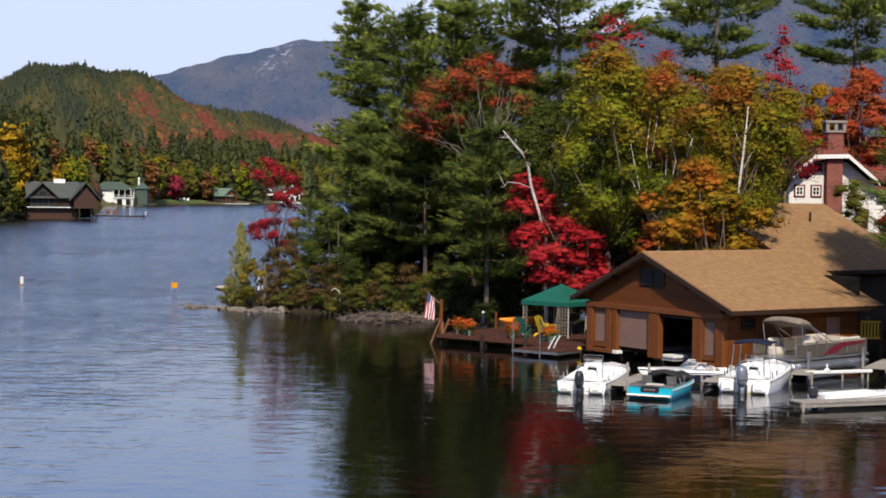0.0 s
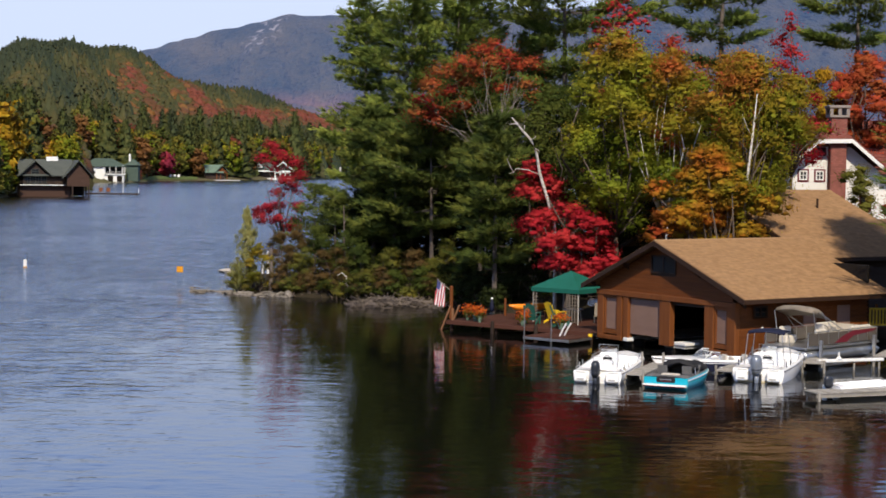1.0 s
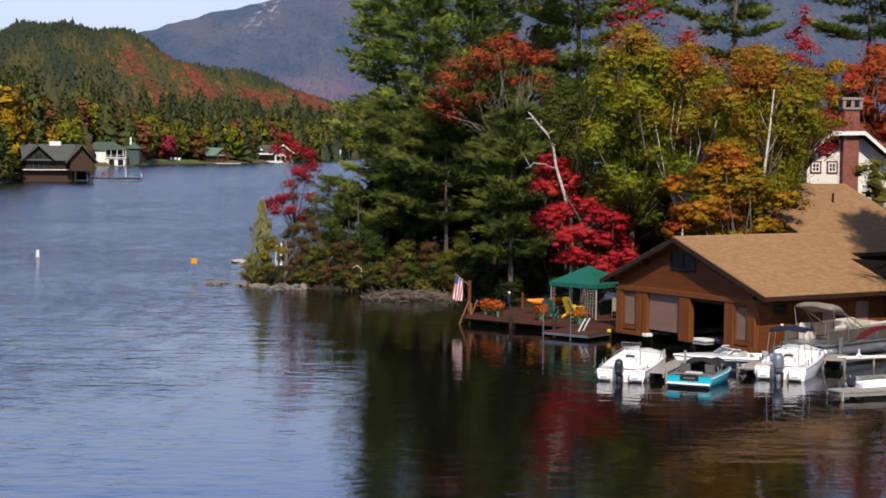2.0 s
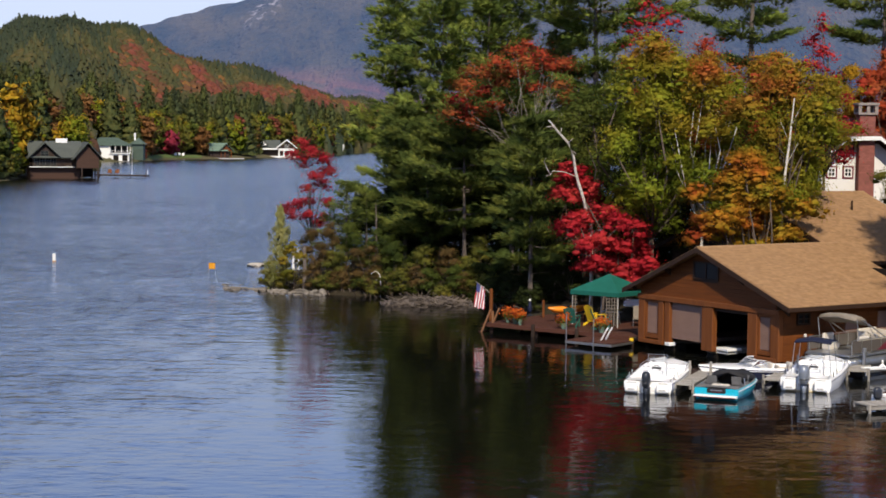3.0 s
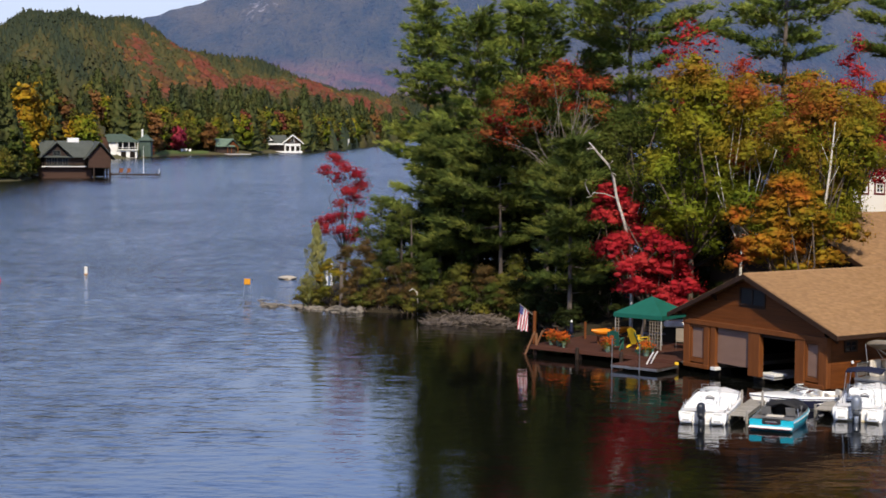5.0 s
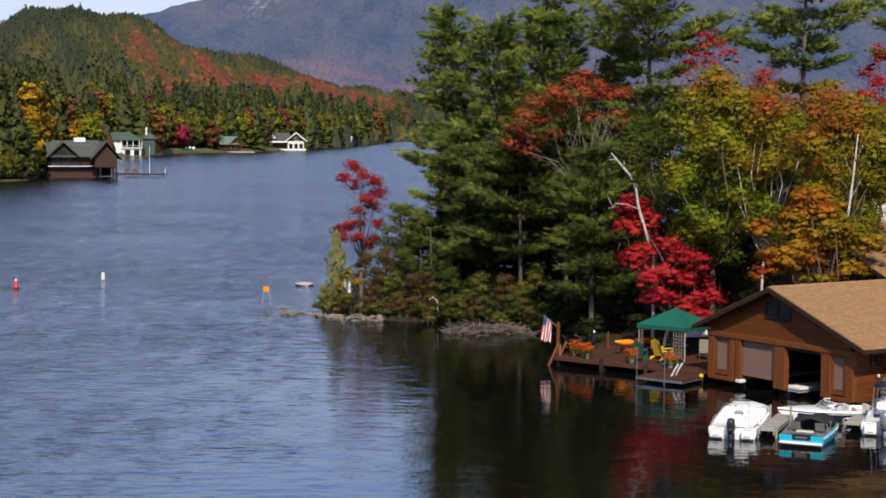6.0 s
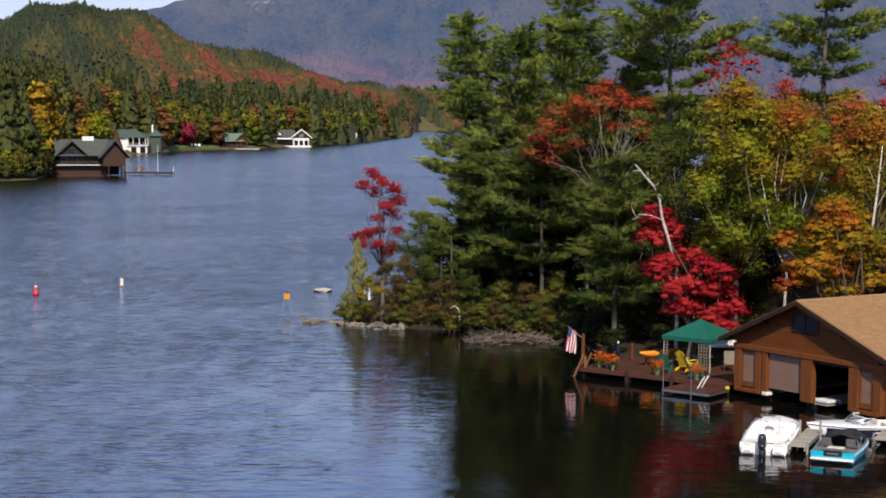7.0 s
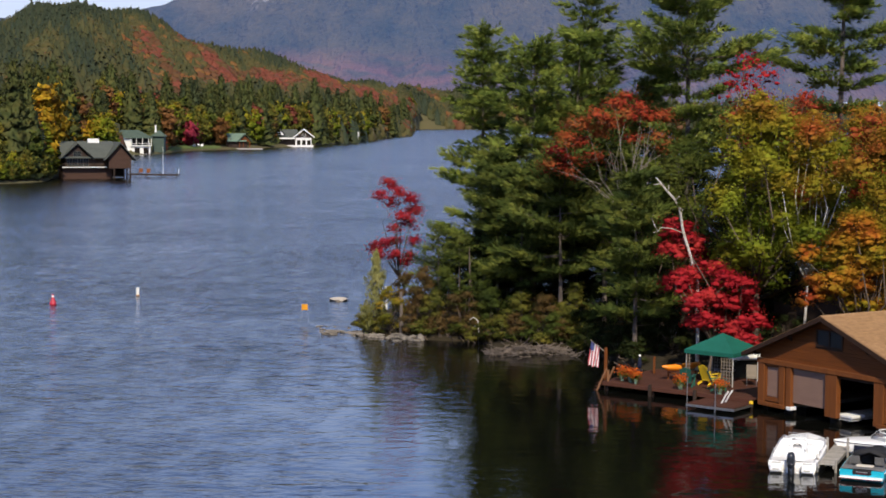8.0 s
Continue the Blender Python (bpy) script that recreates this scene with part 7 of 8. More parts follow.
def planter(m, w, leaf, seed, label):
    t = thing("flower_planter", m, label, "planter", "planters on the deck")
    part("pot", S().lathe([(0.16 * w, 0), (0.24 * w, 0.3), (0.27 * w, 0.32), (0.25 * w, 0.34), (0.1, 0.33)], n=12), M["terracotta"], t)
    r = np.random.default_rng(seed)
    for nm, lf, n, z, s_ in (("leaves", "olive", 260, 0.42, 0.24), ("blossoms", "flowers", 330, 0.62, 0.26)):
        c = r.normal(size=(n, 3)) * np.array([s_ * w, s_ * w, 0.12]) + np.array([0, 0, z])
        v, f = sprays(r, c, 0.06, 1.0, 0.9)
        part(nm, quick_mesh(nm, v, f, L[lf], unit_rows(c - np.array([0, 0, z - 0.1]))), None, t)


for x, y, w, sd in ((1.0, 1.0, 0.95, 1), (1.7, 0.8, 1.0, 2), (2.3, 0.4, 0.7, 3), (5.3, 0.45, 0.9, 4), (7.9, 0.4, 1.05, 5)):
    planter(DK @ pose(x, y, 0.55), w * 0.77, "flowers", 500 + sd, "planter of orange and red flowers on the deck edge")
# closed sunshade at the back of the deck
um = thing("closed_umbrella", DK @ pose(-0.4, 5.2, 0.55) @ Matrix.Scale(0.85, 4), "closed dark blue sunshade with a pale tip standing on the deck", "umbrella")
part("cover", S().lathe([(0.06, 0.18), (0.15, 0.22), (0.16, 0.5), (0.12, 0.85), (0.06, 1.05)], n=9), M["navy"], um, smooth=True)
part("tip", S().lathe([(0.02, 1.02), (0.08, 1.05), (0.09, 1.13), (0.03, 1.2)], n=9), M["white"], um, "pale round tip")
part("foot", S().lathe([(0.22, 0.0), (0.22, 0.06), (0.05, 0.1), (0.04, 0.2)], n=12), M["motor_dark"], um)
# flag
fg = thing("flag", DK @ pose(-0.42, 0.62, 0) @ Matrix.Diagonal((0.86, 1, 1.03, 1)), "striped flag hanging from a slanted pole", "flag")
part("pole", S().tube([(0.5, 0.0, 2.15), (-0.8, 0.05, 2.78)], [0.03, 0.02], 6), M["beige"], fg)
for k in range(13):
    x0, x1 = -0.78 + 0.062 * k, -0.78 + 0.062 * (k + 1)
    top0 = 2.76 - 0.45 * (x0 + 0.78)
    zt = top0 if k < 6 else top0
    zb = 1.25 + 0.06 * math.sin(k * 0.9)
    zc = zt - (0.5 if k < 5 else 0.0)
    ysh = lambda z, k=k: 0.05 + 0.05 * math.sin(k * 1.3 + z * 3)  # noqa: E731
    zs = [zc + (zb - zc) * i / 5 for i in range(6)]
    sh = S()
    for za, zb2 in zip(zs[:-1], zs[1:]):
        sh.add([(x0 - 0.12 * (zt - za), ysh(za), za), (x1 - 0.12 * (zt - za), ysh(za, k + 1), za), (x1 - 0.12 * (zt - zb2), ysh(zb2, k + 1), zb2), (x0 - 0.12 * (zt - zb2), ysh(zb2), zb2)], [(0, 1, 2, 3)])
    part("stripe", sh, M["flag_red"] if k % 2 == 0 else M["flag_white"], fg)
sh = S()
for k in range(5):
    x0, x1 = -0.78 + 0.062 * k, -0.78 + 0.062 * (k + 1)
    zt = 2.76 - 0.45 * (x0 + 0.78)
    y0, y1 = 0.05 + 0.05 * math.sin(k * 1.3 + zt * 3), 0.05 + 0.05 * math.sin((k + 1) * 1.3 + zt * 3)
    sh.add([(x0, y0, zt), (x1, y1, zt - 0.028), (x1 - 0.072, y1, zt - 0.5), (x0 - 0.072, y0, zt - 0.5)], [(0, 1, 2, 3)])
part("canton", sh, M["flag_blue"], fg)

# ---- boats ----


def hull_parts(t, L_, B, free, mat, cockpit=(0.05, 0.62), deck_mat=None, rise=0.3, floor=0.22, stripe=None, cap=0.16, sharp=2.2, full=0.5):
    """Planing hull with its stern at x = 0 and the bow at x = L_: rounded outside, gunwale, cockpit liner and decks."""
    n = 25
    xs = [L_ * (i / (n - 1)) ** 0.92 for i in range(n)]
    half = lambda x: max(0.03, B / 2 * (1 - max(0, (x / L_ - full) / (1 - full)) ** sharp) * (0.92 + 0.08 * min(1, x / L_ * 3)))  # noqa: E731
    sheer = lambda x: free * (1 + rise * (x / L_) ** 1.6)  # noqa: E731
    keel = lambda x: -0.3 + (free * (1 + rise) + 0.22) * max(0, (x / L_ - 0.7) / 0.3) ** 2.4  # noqa: E731
    chine = lambda x: -0.05 + 0.55 * free * max(0, (x / L_ - 0.4) / 0.6) ** 1.7  # noqa: E731
    rings = []
    for x in xs:
        h, s_, k, c = half(x), sheer(x), keel(x), chine(x)
        c = max(c, k)
        flare = 1 - 0.16 * max(0, (x / L_ - 0.35) / 0.65)
        side = [(h - 0.05, s_ + 0.035), (h - 0.012, s_ + 0.02), (h, s_ - 0.03), (h * (0.55 + 0.45 * flare), s_ * 0.55 + c * 0.45), (h * 0.93 * flare, c + 0.05), (h * 0.87 * flare, c), (h * 0.45 * flare, (c + min(k, c)) / 2)]
        rings.append([(x, a, b) for a, b in side] + [(x, 0, min(k, c))] + [(x, -a, b) for a, b in reversed(side)])
    hl = S().rings(rings, caps=False, closed=False)
    hl.add(rings[0], [tuple(range(len(rings[0])))])
    ob = part("hull", hl, mat, t, smooth=True)
    ob.data.set_sharp_from_angle(angle=radians(38))
    lin = S()
    x0, x1 = cockpit[0] * L_, cockpit[1] * L_
    ins = [(x, half(x) - 0.04, max(0.02, half(x) - cap), sheer(x) + 0.034) for x in xs if x0 <= x <= x1]
    # rounded coaming, inner side and sole over the cockpit
    a = []
    for x, h, w, z in ins:
        edge = [(h, z), ((h + w) / 2, z + 0.025), (w + 0.02, z + 0.012), (w, z - 0.03), (w * 0.96, floor + 0.06), (w * 0.92, floor)]
        a.append([(x, p, q) for p, q in edge] + [(x, -p, q) for p, q in reversed(edge)])
    lin.rings(a, caps=False, closed=False)
    for x, h, w, z in (ins[0], ins[-1]):
        lin.add([(x, w, z), (x, w * 0.92, floor), (x, -w * 0.92, floor), (x, -w, z), (x, 0, z + 0.04)], [(0, 1, 2, 3, 4)])
    for some in ([x for x in xs if x <= ins[0][0]], [x for x in xs if x >= ins[-1][0]]):
        if len(some) > 1:
            lin.rings([[(x, q * max(0.02, half(x) - 0.04), sheer(x) + 0.034 + 0.05 * (1 - q * q) * min(1, half(x))) for q in (1, 0.75, 0.4, 0, -0.4, -0.75, -1)] for x in some], caps=False, closed=False)
    ob = part("deck_liner", lin, deck_mat or mat, t, smooth=True)
    ob.data.set_sharp_from_angle(angle=radians(38))
    for sgn in (1, -1):
        part("rub_rail", S().tube([(x, sgn * (half(x) + 0.006), sheer(x) - 0.05) for x in xs], 0.024, 5), stripe or M["grime"], t)
    return half, sheer


def outboard(t, x, y, z, mat, s=1.0, label="outboard motor"):
    """Rounded cowl over a slim leg, with its plate, bracket and a dark seam."""
    def cowl(h, k, back=0.0):
        return [(x + (0.3 * k * math.cos(q) - back) * s, y + 0.2 * k * math.copysign(abs(math.sin(q)) ** 0.8, math.sin(q)) * s, z + h * s) for q in (i * 0.3927 for i in range(16))]
    o = part("outboard_motor", S().rings([cowl(h, k, b) for h, k, b in ((-0.05, 0.6, 0), (0.02, 0.84, 0), (0.12, 0.97, 0), (0.3, 1.0, 0.01), (0.45, 0.97, 0.02), (0.56, 0.86, 0.03), (0.63, 0.66, 0.04), (0.67, 0.35, 0.05))]), mat, t, label, True)
    part("seam", S().rings([cowl(0.14, 1.0, 0.0), cowl(0.15, 1.02, 0.0), cowl(0.17, 1.02, 0.0), cowl(0.18, 1.0, 0.0)]), M["motor_dark"], o)
    part("leg", S().rings([[(x + (a + 0.02) * s, y + b * s, z + h * s) for a, b in ((-0.14 * k, 0), (-0.05 * k, -0.085 * k), (0.1 * k, -0.07 * k), (0.16 * k, 0), (0.1 * k, 0.07 * k), (-0.05 * k, 0.085 * k))] for h, k in ((-0.98, 0.5), (-0.72, 0.8), (-0.3, 0.95), (0.0, 1.25))]), mat, o, smooth=True)
    part("cavitation_plate", S().box(x - 0.38 * s, x + 0.16 * s, y - 0.14 * s, y + 0.14 * s, z - 0.72 * s, z - 0.68 * s), mat, o)
    part("bracket", S().box(x + 0.1 * s, x + 0.42 * s, y - 0.15 * s, y + 0.15 * s, z - 0.45 * s, z - 0.05, 0.02), M["motor_dark"], o)
    return o


def rail(t, pts, r=0.022, name="grab_rail", mat=None):
    return part(name, S().tube(pts, r, 5), mat or M["alu"], t)


def centre_console(m, motor, label, tall=False, size=1.0, full=0.5, sharp=2.2, long=5.2, beam=2.3, free=0.5):
    t = thing("motor_boat", m, label, "boat")
    half, sheer = hull_parts(t, long, beam, free, M["gel"], (0.14, 0.8), M["gel"], 0.62, 0.24, M["rub_grey"], full=full, sharp=sharp)
    # stern boxes either side of the motor well, with their lids and drains
    for sg in (1, -1):
        part("stern_box", S().box(-0.28, 0.55, min(sg * 0.42, sg * 1.0), max(sg * 0.42, sg * 1.0), 0.08, free - 0.04, 0.05), M["gel"], t)
        part("hatch", S().box(-0.2, 0.4, min(sg * 0.5, sg * 0.92), max(sg * 0.5, sg * 0.92), free - 0.035, free - 0.01, 0.01), M["grime"], t)
        part("drain", S().box(-0.292, -0.28, min(sg * 0.55, sg * 0.85), max(sg * 0.55, sg * 0.85), 0.16, 0.22), M["grime"], t)
        rail(t, [(0.1, sg * 0.98, free), (0.1, sg * 1.0, free + 0.16), (0.7, sg * 1.02, free + 0.18), (0.75, sg * 1.0, free + 0.03)], 0.018, "stern_rail")
        for x in (0.9, 1.6):
            part("rod_holder", S().tube([(x, sg * (half(x) - 0.1), sheer(x)), (x - 0.08, sg * (half(x) - 0.1), sheer(x) + 0.3)], 0.028, 6), M["motor_dark"] if tall else M["alu"], t)
        part("cleat", S().box(2.2, 2.36, sg * (half(2.3) - 0.12) - 0.03, sg * (half(2.3) - 0.12) + 0.03, sheer(2.3) + 0.05, sheer(2.3) + 0.09, 0.01), M["alu"], t)
        rail(t, [(3.2, sg * half(3.2) * 0.92, sheer(3.2)), (3.5, sg * half(3.5) * 0.92, sheer(3.5) + 0.2), (4.5, sg * half(4.5) * 0.86, sheer(4.5) + 0.22), (4.9, sg * half(4.9) * 0.6, sheer(4.9) + 0.05)])
    part("splash_well", S().box(-0.02, 0.5, -0.4, 0.4, 0.1, free - 0.16, 0.03), M["gel"], t)
    c = part("console", S().rings([[(x, -w, z0), (x, -w * 0.96, z1 - 0.08), (x, -w * 0.8, z1), (x, w * 0.8, z1), (x, w * 0.96, z1 - 0.08), (x, w, z0)] for x, w, z0, z1 in ((1.95, 0.4, 0.24, 1.0), (2.1, 0.42, 0.24, 1.16), (2.45, 0.42, 0.24, 1.12), (2.8, 0.38, 0.24, 0.78))]), M["gel"], t)
    part("dashboard", S().prism([(1.935, -0.2, 0.86), (1.945, -0.2, 0.97), (2.06, -0.2, 0.97), (2.05, -0.2, 0.86)], (0, 0.4, 0)), M["black"], c)
    part("steering_wheel", S().tube([(1.86 - 0.06 * math.sin(q), 0.19 * math.cos(q), 0.88 + 0.17 * math.sin(q)) for q in (i * 0.524 for i in range(13))], 0.018, 5), M["black"], c)
    part("gauge", S().lathe([(0.01, 0), (0.06, 0), (0.06, 0.05), (0.01, 0.06)], (2.2, 0.2, 1.15), 8), M["motor_dark"], c)
    part("windscreen", S().prism([(2.2, -0.38, 1.13), (2.24, -0.36, 1.42), (2.26, -0.36, 1.42), (2.24, -0.38, 1.12)], (0, 0.74, 0)), M["screen"], c)
    rail(t, [(2.12, -0.44, 0.5), (2.16, -0.44, 1.5), (2.16, 0.44, 1.5), (2.12, 0.44, 0.5)])
    rail(t, [(2.16, -0.44, 1.28), (2.16, 0.44, 1.28)], 0.016)
    part("leaning_seat", S().box(1.1, 1.5, -0.42, 0.42, 0.24, 0.74, 0.05), M["gel"], t)
    part("cushion", S().box(1.06, 1.54, -0.45, 0.45, 0.74, 0.86, 0.05), M["gel"], t)
    rail(t, [(1.08, -0.44, 0.8), (1.0, -0.42, 1.08), (1.0, 0.42, 1.08), (1.08, 0.44, 0.8)], 0.02)
    part("cooler", S().box(2.86, 3.3, -0.36, 0.36, 0.24, 0.62, 0.05), M["gel"], t)
    part("bow_locker", S().prism([(3.5, -0.7, 0.24), (3.5, 0.7, 0.24), (4.2, 0.4, 0.24), (4.2, -0.4, 0.24)], (0, 0, 0.42)), M["gel"], t)
    if tall:
        for px, py in ((1.3, 0.92), (2.9, 0.92), (1.3, -0.92), (2.9, -0.92)):
            rail(t, [(px, py, 0.6), (px * 0.9 + 0.12, py * 0.84, 2.05)], 0.022, "canopy_post")
        part("canopy_roof", S().rings([[(x, -0.85, z), (x, -0.45, z + 0.07), (x, 0, z + 0.1), (x, 0.45, z + 0.07), (x, 0.85, z), (x, 0.84, z - 0.05), (x, 0, z + 0.05), (x, -0.84, z - 0.05)] for x, z in ((1.5, 2.06), (1.8, 2.12), (2.5, 2.13), (2.9, 2.08))]), M["navy"], t, "navy cloth top", True)
        part("boot_top", S().rings([[(x, sg * (half(x) * 0.93 + 0.004), -0.02), (x, sg * (half(x) * 0.955 + 0.008), 0.07), (x, sg * half(x) * 0.9, 0.07), (x, sg * half(x) * 0.88, -0.02)] for sg in (1,) for x in (0.02, 0.8, 1.6, 2.4)]), M["stain"], t, "yellowed waterline band")
        part("boot_top", S().box(-0.015, -0.004, -0.9, 0.9, -0.02, 0.07), M["stain"], t, "yellowed waterline band")
    outboard(t, -0.3, 0.02, 0.36 if not tall else 0.42, motor, size)
    return t


def heading(x, y, deg, z=0.0):
    return pose(x, y, z, 0, 0, deg)


centre_console(heading(9.15, 75.75, 71), M["motor_dark"], "white centre-console motor boat with a dark outboard at the dock", full=0.62, sharp=3.4, long=6.0, beam=2.35)
centre_console(heading(16.45, 76.7, 67), M["motor"], "white motor boat with silver outboard and navy top", True, 1.25, full=0.58, sharp=2.8, long=6.2, beam=2.5, free=0.58)
# turquoise bass boat
t = thing("bass_boat", heading(11.95, 74.1, 66), "turquoise and white bass boat with grey seats and a black cover", "boat")
half, sheer = hull_parts(t, 5.2, 2.15, 0.46, M["turq"], (0.13, 0.7), M["seat_grey"], 0.35, 0.16, M["white"], 0.14, full=0.48)
part("swim_platform", S().rings([[(x, y, z) for x, z in ((-0.32 - 0.06 * math.cos(y * 1.4), 0.12), (-0.34 - 0.06 * math.cos(y * 1.4), 0.16), (-0.3 - 0.06 * math.cos(y * 1.4), 0.2), (0.02, 0.2), (0.02, 0.1))] for y in (-0.95, -0.6, -0.2, 0.2, 0.6, 0.95)]), M["white"], t, "white swim step")
part("platform_edge", S().tube([(-0.35 - 0.06 * math.cos(y * 1.4), y, 0.15) for y in (-0.93, -0.5, 0, 0.5, 0.93)], 0.022, 5), M["red_paint"], t, "dark red edge")
part("motor_well", S().box(-0.05, 0.42, -0.42, 0.42, 0.28, 0.5, 0.04), M["black"], t, "black engine cover")
part("badge", S().box(-0.062, -0.05, -0.26, 0.26, 0.38, 0.43), M["alu"], t)
part("badge", S().box(-0.062, -0.05, -0.2, 0.2, 0.32, 0.345), M["red_paint"], t)
for y in (-0.7, 0.7):
    part("stern_cushion", S().box(0.1, 0.75, y - 0.25, y + 0.25, 0.38, 0.56, 0.06), M["seat_grey"], t)
part("rear_bench", S().box(0.55, 0.95, -0.4, 0.4, 0.3, 0.58, 0.05), M["vinyl"], t)
for y in (-0.55, 0.55):
    part("seat", S().box(1.45, 1.9, y - 0.22, y + 0.22, 0.26, 0.5, 0.05), M["seat_grey"], t)
    part("seat_back", S().prism([(1.36, y - 0.22, 0.5), (1.48, y - 0.22, 0.5), (1.4, y - 0.2, 0.86), (1.32, y - 0.2, 0.86)], (0, 0.42, 0)), M["seat_grey"], t)
part("console", S().prism([(2.2, -0.85, 0.2), (2.9, -0.85, 0.2), (2.8, -0.85, 0.75), (2.35, -0.85, 0.85)], (0, 0.6, 0)), M["seat_grey"], t)
part("steering_wheel", S().tube([(2.2 - 0.05 * math.sin(q), -0.55 + 0.17 * math.cos(q), 0.78 + 0.15 * math.sin(q)) for q in (i * 0.524 for i in range(13))], 0.016, 5), M["black"], t)
part("cover", S().rings([[(x, -w, z - 0.16), (x, -w * 0.92, z + 0.1), (x, -w * 0.55, z + 0.25), (x, 0, z + 0.3), (x, w * 0.55, z + 0.25), (x, w * 0.92, z + 0.1), (x, w, z - 0.16), (x, 0, z + 0.2)] for x, w, z in ((2.05, 0.7, 0.68), (2.3, 0.84, 0.78), (2.8, 0.94, 0.7), (3.5, 0.98, 0.56), (4.2, 0.78, 0.5), (4.8, 0.36, 0.5))]), M["black"], t, "black canvas bow cover", True)
for y in (-0.8, 0.8):
    rail(t, [(1.95, y, 0.4), (2.1, y * 0.9, 0.72)], 0.018, "cover_pole")
# ski boat moored crosswise
t = thing("ski_boat", heading(17.5, 81.3, 189), "white runabout with a navy hull side and a glass windscreen", "boat")
half, sheer = hull_parts(t, 5.4, 2.1, 0.5, M["gel"], (0.08, 0.52), M["gel"], 0.35, 0.18, M["navy"])
part("hull_band", S().rings([[(x, half(x) + 0.012, sheer(x) * 0.8), (x, half(x) * 0.95 + 0.012, 0.06), (x, half(x) * 0.95, 0.1), (x, half(x), sheer(x) * 0.62)] for x in (0.05, 1, 2, 3, 4, 4.6)]), M["navy"], t)
part("hull_band", S().rings([[(x, -half(x) - 0.012, sheer(x) * 0.62), (x, -half(x) * 0.95 - 0.012, 0.1), (x, -half(x) * 0.95, 0.1), (x, -half(x), sheer(x) * 0.62)] for x in (0.05, 1, 2, 3, 4, 4.6)]), M["navy"], t)
ws = part("windscreen", S().prism([(2.3, -0.95, 0.58), (3.1, -0.85, 0.62), (2.7, -0.75, 0.96), (2.35, -0.85, 0.94)], (0, 0.03, 0)).prism([(3.1, -0.85, 0.62), (3.5, 0, 0.64), (3.0, 0, 0.98), (2.7, -0.75, 0.96)], (0, 0, 0.03)).prism(
    [(3.1, 0.85, 0.62), (3.5, 0, 0.64), (3.0, 0, 0.98), (2.7, 0.75, 0.96)], (0, 0, 0.03)).prism([(2.3, 0.95, 0.58), (3.1, 0.85, 0.62), (2.7, 0.75, 0.96), (2.35, 0.85, 0.94)], (0, 0.03, 0)), M["screen"], t)
part("windscreen_frame", S().tube([(2.35, -0.86, 0.95), (2.7, -0.76, 0.97), (3.0, 0, 0.99), (2.7, 0.76, 0.97), (2.35, 0.86, 0.95)], 0.025, 5).tube([(2.3, -0.95, 0.58), (3.1, -0.86, 0.63), (3.5, 0, 0.65), (3.1, 0.86, 0.63), (2.3, 0.95, 0.58)], 0.025, 5).tube(
    [(2.7, -0.76, 0.97), (3.1, -0.86, 0.63)], 0.02, 5).tube([(2.7, 0.76, 0.97), (3.1, 0.86, 0.63)], 0.02, 5), M["white"], ws)
for x in (0.7, 1.7):
    for y in (-0.5, 0.5):
        part("seat", S().box(x, x + 0.5, y - 0.3, y + 0.3, 0.18, 0.42, 0.05), M["vinyl"], t)
        part("seat_back", S().box(x - 0.1, x + 0.03, y - 0.3, y + 0.3, 0.42, 0.7, 0.04), M["vinyl"], t)
# pontoon boat on a lift
t = thing("pontoon_boat", heading(19.7, 81.9, 43, 0.3), "pontoon boat with cream seats, red side panels and folded beige top", "boat")
for y in (0.2, 2.3):
    part("pontoon", S().rings([[(x, y + r * math.cos(a), 0.25 + r * math.sin(a)) for a in (k * 0.628 for k in range(10))] for x, r in ((0, 0.26), (0.1, 0.3), (5.6, 0.3), (6.3, 0.2), (6.7, 0.04))]), M["alu"], t, smooth=True)
part("platform", S().box(0, 6.4, 0, 2.5, 0.58, 0.7, 0.02), M["alu"], t)
for y, nm in ((0.02, -1), (2.48, 1)):
    part("side_panel", S().box(0.25, 6.2, y - 0.015, y + 0.015, 0.76, 1.34), M["pontoon_grey"], t)
    if nm < 0:
        part("side_stripe", S().prism([(2.5, y - 0.03, 0.8), (3.5, y - 0.03, 0.8), (4.1, y - 0.03, 1.08), (5.9, y - 0.03, 1.22), (6.1, y - 0.03, 1.33), (4.0, y - 0.03, 1.31), (3.1, y - 0.03, 1.1)], (0, 0.06, 0)), M["red_paint"], t, "dark red swoosh panel")
    part("rail", S().tube([(0.25, y, 1.4), (6.2, y, 1.4)], 0.025, 5), M["alu"], t)
    for k in range(8):
        part("rail_post", S().box(0.23 + 0.85 * k, 0.27 + 0.85 * k, y - 0.02, y + 0.02, 0.7, 1.42), M["alu"], t)
part("front_gate", S().box(6.18, 6.22, 0.1, 2.4, 0.75, 1.4), M["vinyl"], t)
for x, y, w, d in ((1.1, 0.15, 0.9, 0.5), (1.1, 1.85, 0.9, 0.5), (4.2, 0.15, 1.7, 0.6), (4.2, 1.75, 1.7, 0.6)):
    part("bench", S().box(x, x + w, y, y + d, 0.7, 1.08, 0.06), M["vinyl"], t)
    yb = y if y < 1 else y + d - 0.16
    part("bench_back", S().box(x, x + w, yb, yb + 0.16, 1.08, 1.52, 0.06), M["vinyl"], t)
part("console", S().prism([(2.6, 0.3, 0.7), (3.2, 0.3, 0.7), (3.05, 0.3, 1.5), (2.7, 0.3, 1.6)], (0, 0.65, 0)), M["vinyl"], t)
